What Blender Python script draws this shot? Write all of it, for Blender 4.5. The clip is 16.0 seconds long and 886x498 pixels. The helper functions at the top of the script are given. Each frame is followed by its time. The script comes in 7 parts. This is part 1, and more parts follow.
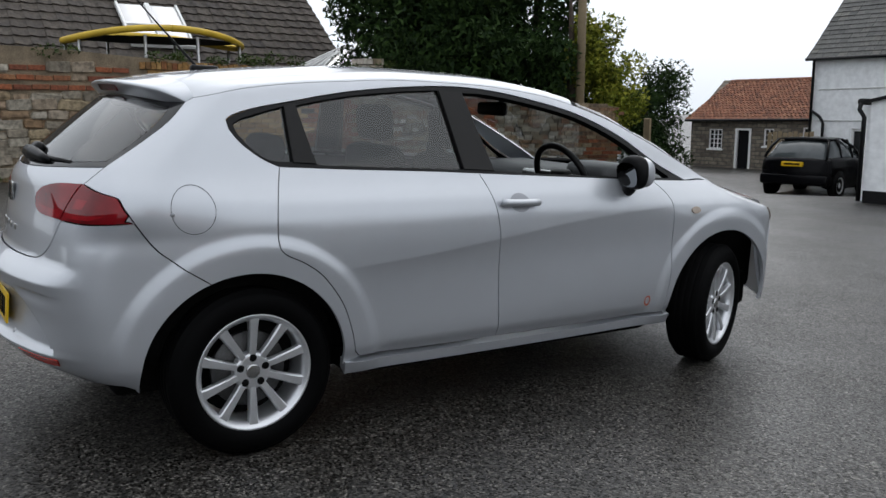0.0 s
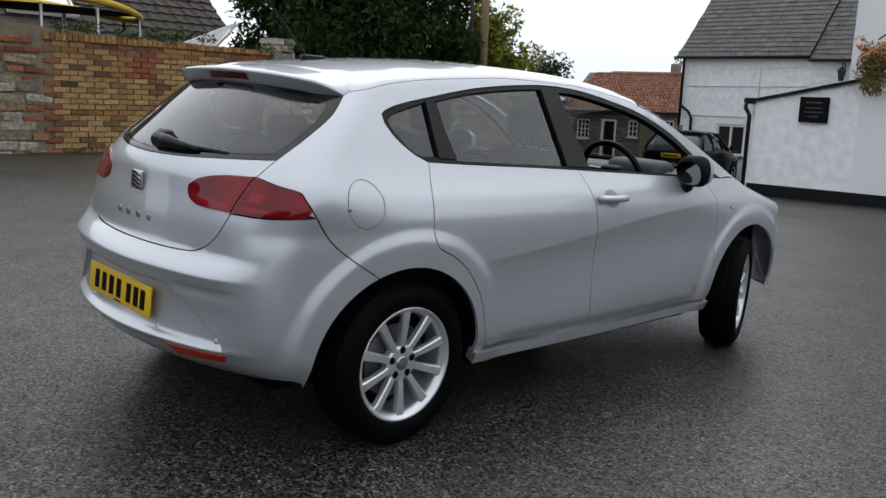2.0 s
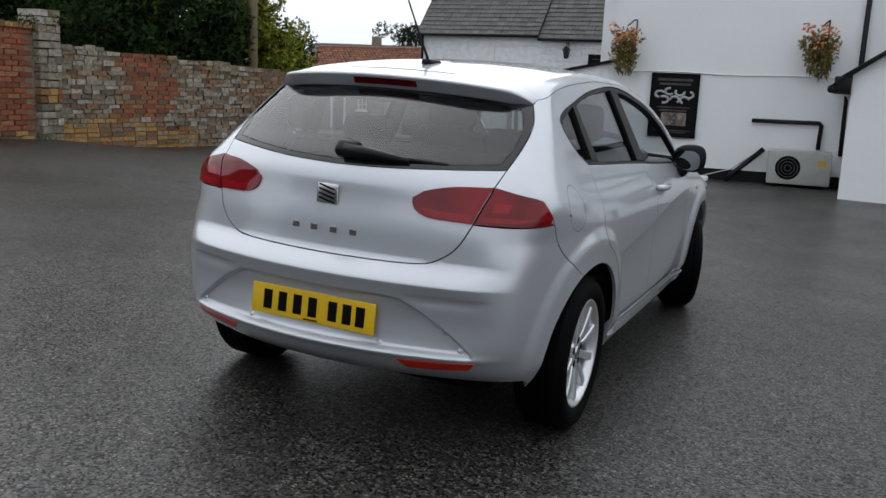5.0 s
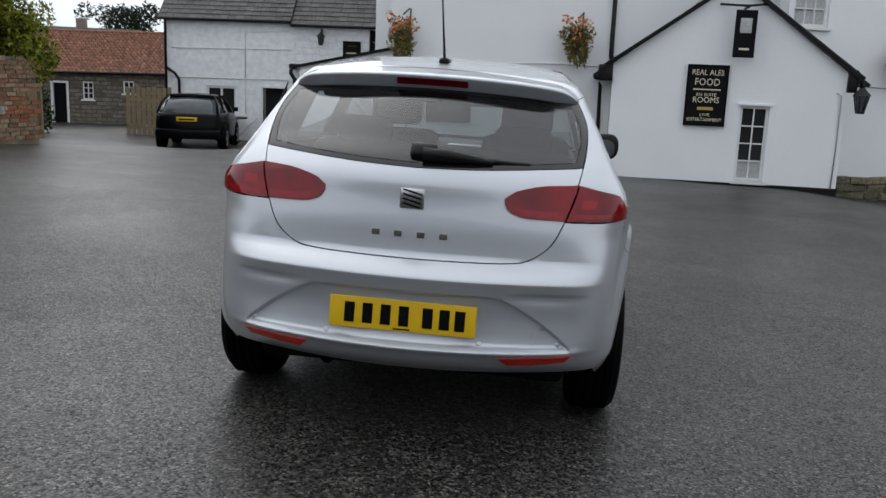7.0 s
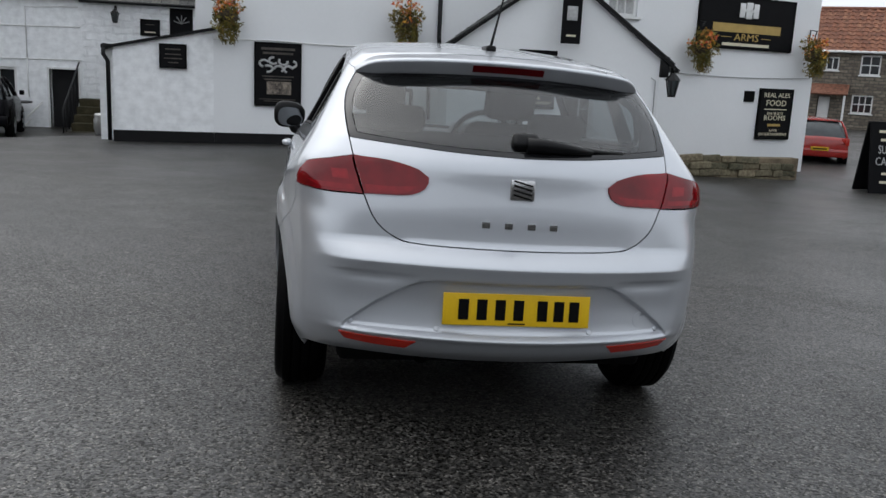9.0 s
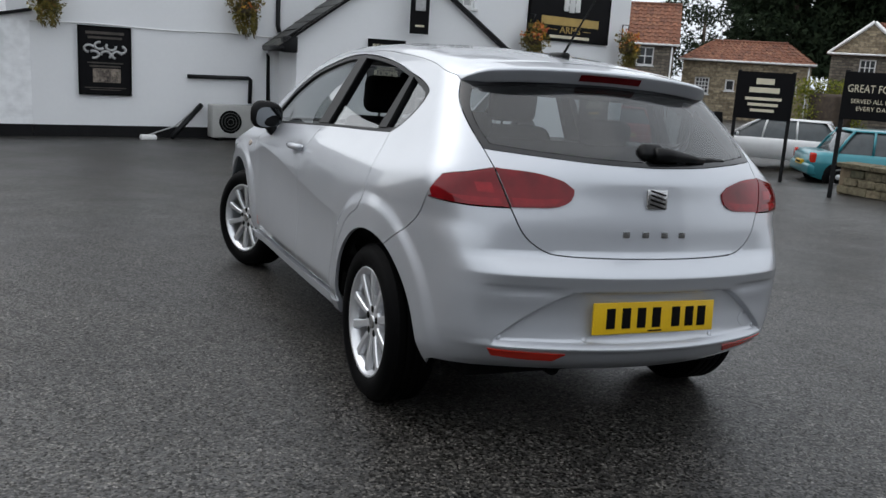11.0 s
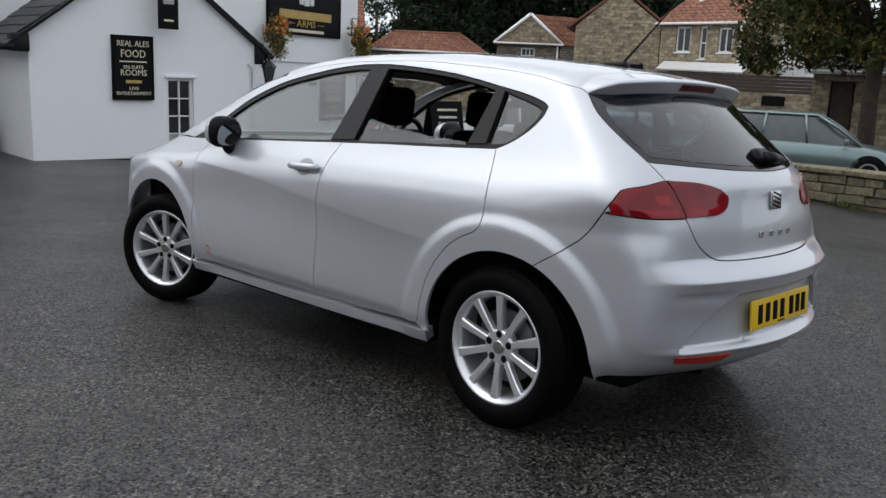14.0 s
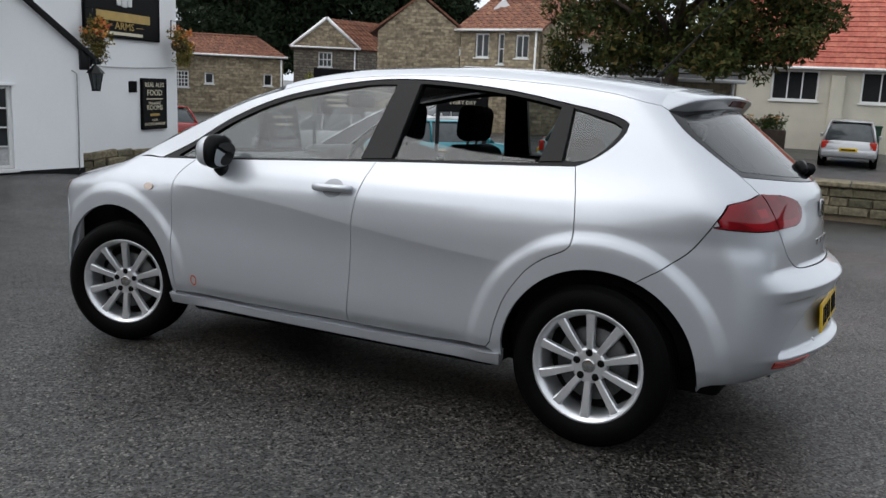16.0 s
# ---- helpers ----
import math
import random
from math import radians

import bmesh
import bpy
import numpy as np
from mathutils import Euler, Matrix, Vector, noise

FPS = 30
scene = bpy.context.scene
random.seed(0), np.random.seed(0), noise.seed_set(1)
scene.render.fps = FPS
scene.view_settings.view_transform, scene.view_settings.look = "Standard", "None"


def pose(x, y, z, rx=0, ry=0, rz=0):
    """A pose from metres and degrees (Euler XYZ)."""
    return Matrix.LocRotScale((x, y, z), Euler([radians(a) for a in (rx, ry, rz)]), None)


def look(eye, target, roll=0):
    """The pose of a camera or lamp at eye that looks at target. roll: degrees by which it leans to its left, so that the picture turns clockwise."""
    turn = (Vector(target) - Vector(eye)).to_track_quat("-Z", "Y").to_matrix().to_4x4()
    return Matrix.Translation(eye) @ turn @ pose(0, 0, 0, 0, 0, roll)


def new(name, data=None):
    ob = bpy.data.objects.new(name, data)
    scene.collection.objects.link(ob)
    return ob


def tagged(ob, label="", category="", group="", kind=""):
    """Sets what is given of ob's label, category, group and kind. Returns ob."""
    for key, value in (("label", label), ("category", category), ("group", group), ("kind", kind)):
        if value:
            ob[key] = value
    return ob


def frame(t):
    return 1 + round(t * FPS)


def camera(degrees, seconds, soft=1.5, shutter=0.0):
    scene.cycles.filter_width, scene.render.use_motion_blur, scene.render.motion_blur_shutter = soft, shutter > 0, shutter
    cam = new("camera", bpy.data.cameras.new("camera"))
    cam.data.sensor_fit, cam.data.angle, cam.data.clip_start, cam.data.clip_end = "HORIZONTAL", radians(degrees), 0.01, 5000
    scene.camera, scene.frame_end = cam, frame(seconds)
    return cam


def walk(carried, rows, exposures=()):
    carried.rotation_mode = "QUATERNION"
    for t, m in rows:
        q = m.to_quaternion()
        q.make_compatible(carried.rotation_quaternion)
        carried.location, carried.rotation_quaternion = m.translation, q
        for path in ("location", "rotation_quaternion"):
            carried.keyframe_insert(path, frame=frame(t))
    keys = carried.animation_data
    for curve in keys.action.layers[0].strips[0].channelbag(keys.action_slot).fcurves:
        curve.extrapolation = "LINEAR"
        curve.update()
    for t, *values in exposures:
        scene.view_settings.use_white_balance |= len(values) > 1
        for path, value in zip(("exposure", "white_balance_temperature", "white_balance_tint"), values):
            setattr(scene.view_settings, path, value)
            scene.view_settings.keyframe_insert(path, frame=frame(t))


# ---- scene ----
cam = camera(54.1, 16.0)
PATH = [
    (0, (3.783, -1.127, 1.25), (2.139, -0.034, 0.935), 0.3),
    (0.5, (3.704, -1.399, 1.265), (2.113, -0.228, 0.951), 1.5),
    (1, (3.548, -1.615, 1.261), (2.008, -0.38, 0.942), 2.1),
    (1.5, (3.352, -1.832, 1.288), (1.869, -0.535, 0.945), 2.6),
    (2, (3.164, -2.083, 1.291), (1.75, -0.712, 0.943), 2.4),
    (2.5, (2.959, -2.294, 1.304), (1.615, -0.857, 0.944), 2.0),
    (3, (2.719, -2.532, 1.324), (1.462, -1.021, 0.953), 2.3),
    (3.5, (2.491, -2.758, 1.32), (1.332, -1.171, 0.949), 2.0),
    (4, (2.234, -2.975, 1.335), (1.181, -1.317, 0.958), 2.3),
    (6.5, (0.822, -3.59, 1.364), (0.442, -1.666, 0.974), 2.2),
    (7, (0.46, -3.664, 1.365), (0.26, -1.713, 0.973), 2.3),
    (7.5, (0.186, -3.678, 1.343), (0.117, -1.718, 0.95), 2.3),
    (8, (-0.095, -3.685, 1.352), (-0.039, -1.727, 0.952), 2.4),
    (8.5, (-0.42, -3.638, 1.35), (-0.225, -1.69, 0.942), 2.5),
    (9, (-0.719, -3.559, 1.339), (-0.396, -1.628, 0.93), 2.8),
    (9.5, (-1.03, -3.449, 1.333), (-0.582, -1.543, 0.923), 3.2),
    (9.7, (-1.163, -3.4, 1.338), (-0.663, -1.508, 0.927), 3.3),
    (11.8, (-2.269, -2.876, 1.362), (-1.298, -1.175, 0.956), 3.6),
    (12, (-2.355, -2.789, 1.35), (-1.344, -1.111, 0.949), 3.6),
    (12.5, (-2.611, -2.637, 1.358), (-1.484, -1.034, 0.957), 3.2),
    (13, (-2.809, -2.435, 1.358), (-1.581, -0.91, 0.953), 3.0),
    (13.5, (-3.067, -2.232, 1.358), (-1.73, -0.799, 0.959), 2.9),
    (14, (-3.242, -2.026, 1.363), (-1.823, -0.675, 0.963), 2.5),
    (14.5, (-3.41, -1.803, 1.373), (-1.909, -0.543, 0.974), 2.6),
    (15, (-3.626, -1.552, 1.381), (-2.033, -0.408, 0.987), 2.3),
    (15.5, (-3.705, -1.309, 1.373), (-2.053, -0.25, 0.985), 2.3),
    (16, (-3.826, -1.042, 1.367), (-2.111, -0.083, 0.995), 2.5),
]
walk(cam, [(t, look(eye, target, roll)) for t, eye, target, roll in PATH])

# overcast daylight: a pale sky and a broad, weak sun
world = bpy.data.worlds.new("overcast")
scene.world = world
world.use_nodes = True
wn = world.node_tree
sky = wn.nodes.new("ShaderNodeTexSky")
sky.sky_type, sky.sun_disc, sky.sun_elevation, sky.sun_rotation = "NISHITA", False, radians(57), radians(325)
sky.dust_density, sky.air_density = 6.0, 1.0
pale = wn.nodes.new("ShaderNodeHueSaturation")
pale.inputs["Saturation"].default_value = 0.14
wn.links.new(sky.outputs[0], pale.inputs["Color"])
cloud = wn.nodes.new("ShaderNodeMix")
cloud.data_type = "RGBA"
cloud.inputs[0].default_value = 0.64
cloud.inputs[7].default_value = (8.15, 8.75, 9.55, 1)
wn.links.new(pale.outputs[0], cloud.inputs[6])
wn.links.new(cloud.outputs[2], wn.nodes["Background"].inputs[0])
wn.nodes["Background"].inputs[1].default_value = 0.156
sun = new("sun", bpy.data.lights.new("sun", "SUN"))
sun.data.energy, sun.data.angle, sun.data.color = 0.5, radians(110), (1.0, 0.98, 0.96)
sun.matrix_basis = pose(0, 0, 20, 33, 0, -145)
scene.view_settings.exposure = 0.0

import mathutils


def material(name, colour, rough=0.6, metal=0.0, spot=None, scale=6.0, fine=120.0, amount=0.25, bump=0.0, coat=0.0, spec=0.5):
    """A surface whose colour and gloss vary at two scales."""
    m = bpy.data.materials.new(name)
    m.use_nodes = True
    nt = m.node_tree
    b = nt.nodes["Principled BSDF"]
    b.inputs["Metallic"].default_value, b.inputs["Roughness"].default_value = metal, rough
    b.inputs["Coat Weight"].default_value, b.inputs["Specular IOR Level"].default_value = coat, spec
    if coat:
        b.inputs["Coat Roughness"].default_value = 0.025
    geo = nt.nodes.new("ShaderNodeTexCoord")
    big, small = nt.nodes.new("ShaderNodeTexNoise"), nt.nodes.new("ShaderNodeTexNoise")
    big.inputs["Scale"].default_value, small.inputs["Scale"].default_value = scale, fine
    big.inputs["Detail"].default_value = small.inputs["Detail"].default_value = 5
    for n in (big, small):
        nt.links.new(geo.outputs["Object"], n.inputs["Vector"])
    add = nt.nodes.new("ShaderNodeMath")
    add.operation = "MULTIPLY_ADD"
    nt.links.new(big.outputs["Fac"], add.inputs[0])
    add.inputs[1].default_value = 0.6
    half = nt.nodes.new("ShaderNodeMath")
    half.operation = "MULTIPLY"
    half.inputs[1].default_value = 0.4
    nt.links.new(small.outputs["Fac"], half.inputs[0])
    nt.links.new(half.outputs[0], add.inputs[2])
    mix = nt.nodes.new("ShaderNodeValToRGB")
    mix.color_ramp.elements[0].position, mix.color_ramp.elements[1].position = 0.38, 0.62
    dark = spot or tuple(c * (1 - amount) for c in colour)
    mix.color_ramp.elements[0].color, mix.color_ramp.elements[1].color = (*dark, 1), (*colour, 1)
    nt.links.new(add.outputs[0], mix.inputs[0])
    nt.links.new(mix.outputs[0], b.inputs["Base Color"])
    if bump:
        bp = nt.nodes.new("ShaderNodeBump")
        bp.inputs["Strength"].default_value, bp.inputs["Distance"].default_value = min(1.0, bump), 0.01
        nt.links.new(add.outputs[0], bp.inputs["Height"])
        nt.links.new(bp.outputs[0], b.inputs["Normal"])
    return m


PAINT = material("silver_paint", (0.52, 0.54, 0.575), 0.41, 0.58, amount=0.03, fine=900, coat=1.0)
# darker silver: painted shade of the handle recess, also the flap latch's colour
CUPSHADE_LATCH = material("cup_shade_and_latch", (0.3, 0.31, 0.33), 0.4, 0.6, amount=0.05)
TRIM = material("black_trim", (0.004, 0.004, 0.0045), 0.4, amount=0.3, spec=0.2)
PILLAR = material("pillar_plastic", (0.008, 0.0075, 0.0075), 0.45, amount=0.2, spec=0.22)
GLOSS = material("black_gloss", (0.008, 0.008, 0.009), 0.08, amount=0.2)
INK = material("dull_black", (0.004, 0.004, 0.004), 0.8, amount=0.4, spec=0.1)
RUBBER = material("tyre_rubber", (0.0022, 0.0022, 0.0024), 0.65, amount=0.4, fine=200, bump=0.2, spec=0.06)
ALLOY = material("alloy", (0.72, 0.73, 0.75), 0.32, 0.75, amount=0.08)
CHROME = material("chrome", (0.5, 0.5, 0.5), 0.2, 1.0, amount=0.05)
DARKMETAL = material("dark_metal", (0.12, 0.12, 0.12), 0.5, 0.8, amount=0.4)
LAMP = material("red_lens", (0.24, 0.004, 0.009), 0.04, spot=(0.09, 0.001, 0.003), scale=4, fine=9, spec=0.4)
LAMPLIT = material("red_facets", (0.3, 0.007, 0.012), 0.04, spot=(0.22, 0.004, 0.009), scale=30, fine=260, spec=0.4)
REFLECT = material("red_reflector", (0.55, 0.025, 0.012), 0.15, amount=0.2, fine=300)
BRAKELENS = material("dark_red_lens", (0.075, 0.002, 0.004), 0.06, amount=0.3, spec=0.25)
CLEAR = material("clear_lens", (0.6, 0.5, 0.42), 0.15, 0.3, amount=0.4)
ORANGE = material("orange_mark", (0.55, 0.1, 0.03), 0.4)
YELLOW = material("plate_yellow", (0.75, 0.47, 0.01), 0.35, amount=0.08)
CLOTH = material("dark_cloth", (0.006, 0.006, 0.0065), 0.9, amount=0.4, fine=300, bump=0.2, spec=0.06)
DASH = material("dash_plastic", (0.1, 0.1, 0.104), 0.5, amount=0.2)
LINING = material("headlining", (0.35, 0.35, 0.34), 0.9, amount=0.1)
MIRROR = material("mirror", (0.22, 0.23, 0.24), 0.02, 1.0, amount=0.01)


def pane_glass(name, tint, gloss):
    """Window glass: mostly clear, with the sky's reflection."""
    m = bpy.data.materials.new(name)
    m.use_nodes = True
    nt = m.node_tree
    nt.nodes.remove(nt.nodes["Principled BSDF"])
    a, g, mix, rim, bend, weak = (nt.nodes.new(k) for k in ("ShaderNodeBsdfTransparent", "ShaderNodeBsdfGlossy", "ShaderNodeMixShader", "ShaderNodeLayerWeight", "ShaderNodeMath", "ShaderNodeMath"))
    a.inputs[0].default_value = (*tint, 1)
    g.inputs["Roughness"].default_value = 0.01
    rim.inputs[0].default_value = 0.5
    bend.operation, weak.operation = "POWER", "MULTIPLY_ADD"
    bend.inputs[1].default_value, weak.inputs[1].default_value, weak.inputs[2].default_value = 3.6, 0.9 - gloss, gloss
    nt.links.new(rim.outputs["Facing"], bend.inputs[0])
    nt.links.new(bend.outputs[0], weak.inputs[0])
    nt.links.new(weak.outputs[0], mix.inputs[0])
    nt.links.new(a.outputs[0], mix.inputs[1])
    nt.links.new(g.outputs[0], mix.inputs[2])
    nt.links.new(mix.outputs[0], nt.nodes["Material Output"].inputs[0])
    return m


GLASS = pane_glass("car_glass", (0.66, 0.7, 0.7), 0.08)
REARGLASS = pane_glass("rear_car_glass", (0.42, 0.47, 0.485), 0.08)


def wet_asphalt():
    """Dark wet asphalt: pale chips of stone in black binder, part of their wet sparkle put into the colour, a film of
    water that shines at a low angle.
    """
    m = bpy.data.materials.new("wet_asphalt")
    m.use_nodes = True
    nt = m.node_tree
    b = nt.nodes["Principled BSDF"]
    co = nt.nodes.new("ShaderNodeTexCoord")

    def tex(kind, scale, **more):
        n = nt.nodes.new(kind)
        n.inputs["Scale"].default_value = scale
        for k, v in more.items():
            n.inputs[k].default_value = v
        nt.links.new(co.outputs["Object"], n.inputs["Vector"])
        return n

    def ramp_of(source, stops):
        r = nt.nodes.new("ShaderNodeValToRGB")
        e = r.color_ramp.elements
        while len(e) < len(stops):
            e.new(0.5)
        for k, (at_, v) in enumerate(stops):
            e[k].position, e[k].color = at_, (v, v * 0.985, v * 0.96, 1)
        nt.links.new(source, r.inputs[0])
        return r

    def times(a_, b_):
        n = nt.nodes.new("ShaderNodeMix")
        n.data_type, n.blend_type = "RGBA", "MULTIPLY"
        n.inputs[0].default_value = 1.0
        nt.links.new(a_, n.inputs[6])
        nt.links.new(b_, n.inputs[7])
        return n.outputs[2]

    chips = tex("ShaderNodeTexVoronoi", 105.0)
    grit = tex("ShaderNodeTexVoronoi", 240.0)
    damp = tex("ShaderNodeTexNoise", 0.4, Detail=7.0, Roughness=0.65)
    wear = tex("ShaderNodeTexNoise", 1.3, Detail=7.0, Roughness=0.65)
    mottle = tex("ShaderNodeTexNoise", 28.0, Detail=5.0, Roughness=0.7)
    sep, sep2 = nt.nodes.new("ShaderNodeSeparateColor"), nt.nodes.new("ShaderNodeSeparateColor")
    nt.links.new(chips.outputs["Color"], sep.inputs[0])
    nt.links.new(grit.outputs["Color"], sep2.inputs[0])
    # chip tones, with contrast raised to paint in wet glints
    stone = ramp_of(sep.outputs[0], [(0.0, 0.003), (0.3, 0.01), (0.55, 0.027), (0.8, 0.068), (1.0, 0.15)])
    fines = ramp_of(sep2.outputs[1], [(0.0, 0.25), (0.55, 0.8), (1.0, 1.8)])
    patch = ramp_of(wear.outputs["Fac"], [(0.3, 0.7), (0.5, 0.95), (0.72, 1.2)])
    clot = ramp_of(mottle.outputs["Fac"], [(0.33, 0.5), (0.5, 0.95), (0.68, 1.5)])
    nt.links.new(times(times(stone.outputs[0], fines.outputs[0]), times(patch.outputs[0], clot.outputs[0])), b.inputs["Base Color"])
    glint = nt.nodes.new("ShaderNodeMath")
    glint.operation = "POWER"
    glint.inputs[1].default_value = 1.5
    nt.links.new(sep.outputs[2], glint.inputs[0])
    film = nt.nodes.new("ShaderNodeMath")
    film.operation = "MULTIPLY_ADD"
    film.inputs[1].default_value, film.inputs[2].default_value = 0.75, 0.08
    nt.links.new(glint.outputs[0], film.inputs[0])
    nt.links.new(film.outputs[0], b.inputs["Specular IOR Level"])
    r3 = nt.nodes.new("ShaderNodeMapRange")
    r3.inputs["From Min"].default_value, r3.inputs["From Max"].default_value = 0.38, 0.66
    r3.inputs["To Min"].default_value, r3.inputs["To Max"].default_value = 0.34, 0.5
    nt.links.new(damp.outputs["Fac"], r3.inputs[0])
    nt.links.new(r3.outputs[0], b.inputs["Roughness"])
    h = nt.nodes.new("ShaderNodeMath")
    h.operation = "MULTIPLY_ADD"
    h.inputs[1].default_value = -0.6
    nt.links.new(chips.outputs["Distance"], h.inputs[0])
    nt.links.new(sep.outputs[1], h.inputs[2])
    bp = nt.nodes.new("ShaderNodeBump")
    bp.inputs["Strength"].default_value, bp.inputs["Distance"].default_value = 0.5, 0.002
    nt.links.new(h.outputs[0], bp.inputs["Height"])
    nt.links.new(bp.outputs[0], b.inputs["Normal"])
    return m


def masonry(name, light, dark, joint, width, height, mortar=0.012, rough=0.85, bump=0.6, offset=0.5, warp=0.0, grime=0.5):
    """Coursed stone or brick at true size, each block with a shade of its own."""
    m = bpy.data.materials.new(name)
    m.use_nodes = True
    nt = m.node_tree
    b = nt.nodes["Principled BSDF"]
    b.inputs["Roughness"].default_value = rough
    uv = nt.nodes.new("ShaderNodeUVMap")
    wob = nt.nodes.new("ShaderNodeTexNoise")
    wob.inputs["Scale"].default_value, wob.inputs["Detail"].default_value = 3.0, 3.0
    nt.links.new(uv.outputs[0], wob.inputs["Vector"])
    mixv = nt.nodes.new("ShaderNodeVectorMath")
    mixv.operation = "MULTIPLY_ADD"
    mixv.inputs[1].default_value = (warp, warp, 0)
    nt.links.new(wob.outputs["Color"], mixv.inputs[0])
    nt.links.new(uv.outputs[0], mixv.inputs[2])
    br = nt.nodes.new("ShaderNodeTexBrick")
    br.offset = offset
    br.inputs["Scale"].default_value = 1.0
    br.inputs["Brick Width"].default_value, br.inputs["Row Height"].default_value, br.inputs["Mortar Size"].default_value = width, height, mortar
    br.inputs["Mortar Smooth"].default_value = 0.3
    br.inputs["Color1"].default_value, br.inputs["Color2"].default_value, br.inputs["Mortar"].default_value = (*light, 1), (*dark, 1), (*joint, 1)
    nt.links.new(mixv.outputs[0], br.inputs["Vector"])
    noise2 = nt.nodes.new("ShaderNodeTexNoise")
    noise2.inputs["Scale"].default_value, noise2.inputs["Detail"].default_value = 7.0, 8.0
    nt.links.new(uv.outputs[0], noise2.inputs["Vector"])
    mul = nt.nodes.new("ShaderNodeMix")
    mul.data_type, mul.blend_type = "RGBA", "MULTIPLY"
    mul.inputs[0].default_value = 0.8
    rr = nt.nodes.new("ShaderNodeValToRGB")
    e = rr.color_ramp.elements
    e[0].position, e[0].color, e[1].position, e[1].color = 0.3, (grime, grime, grime, 1), 0.65, (1.15, 1.15, 1.15, 1)
    nt.links.new(noise2.outputs["Fac"], rr.inputs[0])
    nt.links.new(br.outputs["Color"], mul.inputs[6])
    nt.links.new(rr.outputs[0], mul.inputs[7])
    nt.links.new(mul.outputs[2], b.inputs["Base Color"])
    add = nt.nodes.new("ShaderNodeMath")
    add.operation = "MULTIPLY_ADD"
    add.inputs[1].default_value = 0.5
    nt.links.new(noise2.outputs["Fac"], add.inputs[0])
    inv = nt.nodes.new("ShaderNodeMath")
    inv.operation = "SUBTRACT"
    inv.inputs[0].default_value = 1.0
    nt.links.new(br.outputs["Fac"], inv.inputs[1])
    nt.links.new(inv.outputs[0], add.inputs[2])
    bp = nt.nodes.new("ShaderNodeBump")
    bp.inputs["Strength"].default_value, bp.inputs["Distance"].default_value = bump, 0.012
    nt.links.new(add.outputs[0], bp.inputs["Height"])
    nt.links.new(bp.outputs[0], b.inputs["Normal"])
    return m


def varied(name, colours, rough=0.8, fine=40.0, bump=0.3, by_object=True, amount=0.5, spec=0.4):
    """One of several colours for each piece, with grain and grime."""
    m = bpy.data.materials.new(name)
    m.use_nodes = True
    nt = m.node_tree
    b = nt.nodes["Principled BSDF"]
    b.inputs["Roughness"].default_value, b.inputs["Specular IOR Level"].default_value = rough, spec
    pick = nt.nodes.new("ShaderNodeObjectInfo" if by_object else "ShaderNodeNewGeometry")
    ramp_n = nt.nodes.new("ShaderNodeValToRGB")
    ramp_n.color_ramp.interpolation = "LINEAR"
    e = ramp_n.color_ramp.elements
    while len(e) < len(colours):
        e.new(0.5)
    for k, c in enumerate(colours):
        e[k].position, e[k].color = k / max(1, len(colours) - 1), (*c, 1)
    nt.links.new(pick.outputs["Random" if by_object else "Random Per Island"], ramp_n.inputs[0])
    geo = nt.nodes.new("ShaderNodeNewGeometry")
    n1 = nt.nodes.new("ShaderNodeTexNoise")
    n1.inputs["Scale"].default_value, n1.inputs["Detail"].default_value = fine, 6.0
    nt.links.new(geo.outputs["Position"], n1.inputs["Vector"])
    rr = nt.nodes.new("ShaderNodeValToRGB")
    q = rr.color_ramp.elements
    q[0].position, q[0].color, q[1].position, q[1].color = 0.32, (1 - amount, 1 - amount, 1 - amount, 1), 0.62, (1.1, 1.1, 1.1, 1)
    nt.links.new(n1.outputs["Fac"], rr.inputs[0])
    mul = nt.nodes.new("ShaderNodeMix")
    mul.data_type, mul.blend_type = "RGBA", "MULTIPLY"
    mul.inputs[0].default_value = 1.0
    nt.links.new(ramp_n.outputs[0], mul.inputs[6])
    nt.links.new(rr.outputs[0], mul.inputs[7])
    nt.links.new(mul.outputs[2], b.inputs["Base Color"])
    bp = nt.nodes.new("ShaderNodeBump")
    bp.inputs["Strength"].default_value, bp.inputs["Distance"].default_value = bump, 0.008
    nt.links.new(n1.outputs["Fac"], bp.inputs["Height"])
    nt.links.new(bp.outputs[0], b.inputs["Normal"])
    return m


ASPHALT = wet_asphalt()
LIMEWASH = masonry("white_painted_wall", (0.84, 0.85, 0.86), (0.83, 0.84, 0.85), (0.825, 0.835, 0.845), 0.24, 0.078, 0.012, 0.7, 0.1, warp=0.05, grime=0.92)
RENDER = material("white_render", (0.83, 0.84, 0.85), 0.75, spot=(0.81, 0.82, 0.83), scale=1.6, fine=18, bump=0.22)
RUBBLE = masonry("white_rubble", (0.84, 0.85, 0.86), (0.82, 0.83, 0.84), (0.78, 0.79, 0.8), 0.42, 0.17, 0.03, 0.75, 1.0, warp=0.22, grime=0.96)
PLINTH = material("black_plinth", (0.008, 0.008, 0.009), 0.6, spec=0.2, amount=0.4, fine=30, bump=0.3)
STONE = masonry("sandstone", (0.44, 0.36, 0.24), (0.2, 0.155, 0.1), (0.24, 0.205, 0.15), 0.31, 0.125, 0.014, 0.9, 0.9, warp=0.13, grime=0.4)
GREYSTONE = masonry("grey_stone", (0.24, 0.205, 0.16), (0.12, 0.1, 0.08), (0.1, 0.09, 0.075), 0.34, 0.13, 0.02, 0.9, 0.9, warp=0.08)
PEBBLE = material("cream_render", (0.6, 0.56, 0.46), 0.9, scale=1.5, fine=60, amount=0.15, bump=0.6)
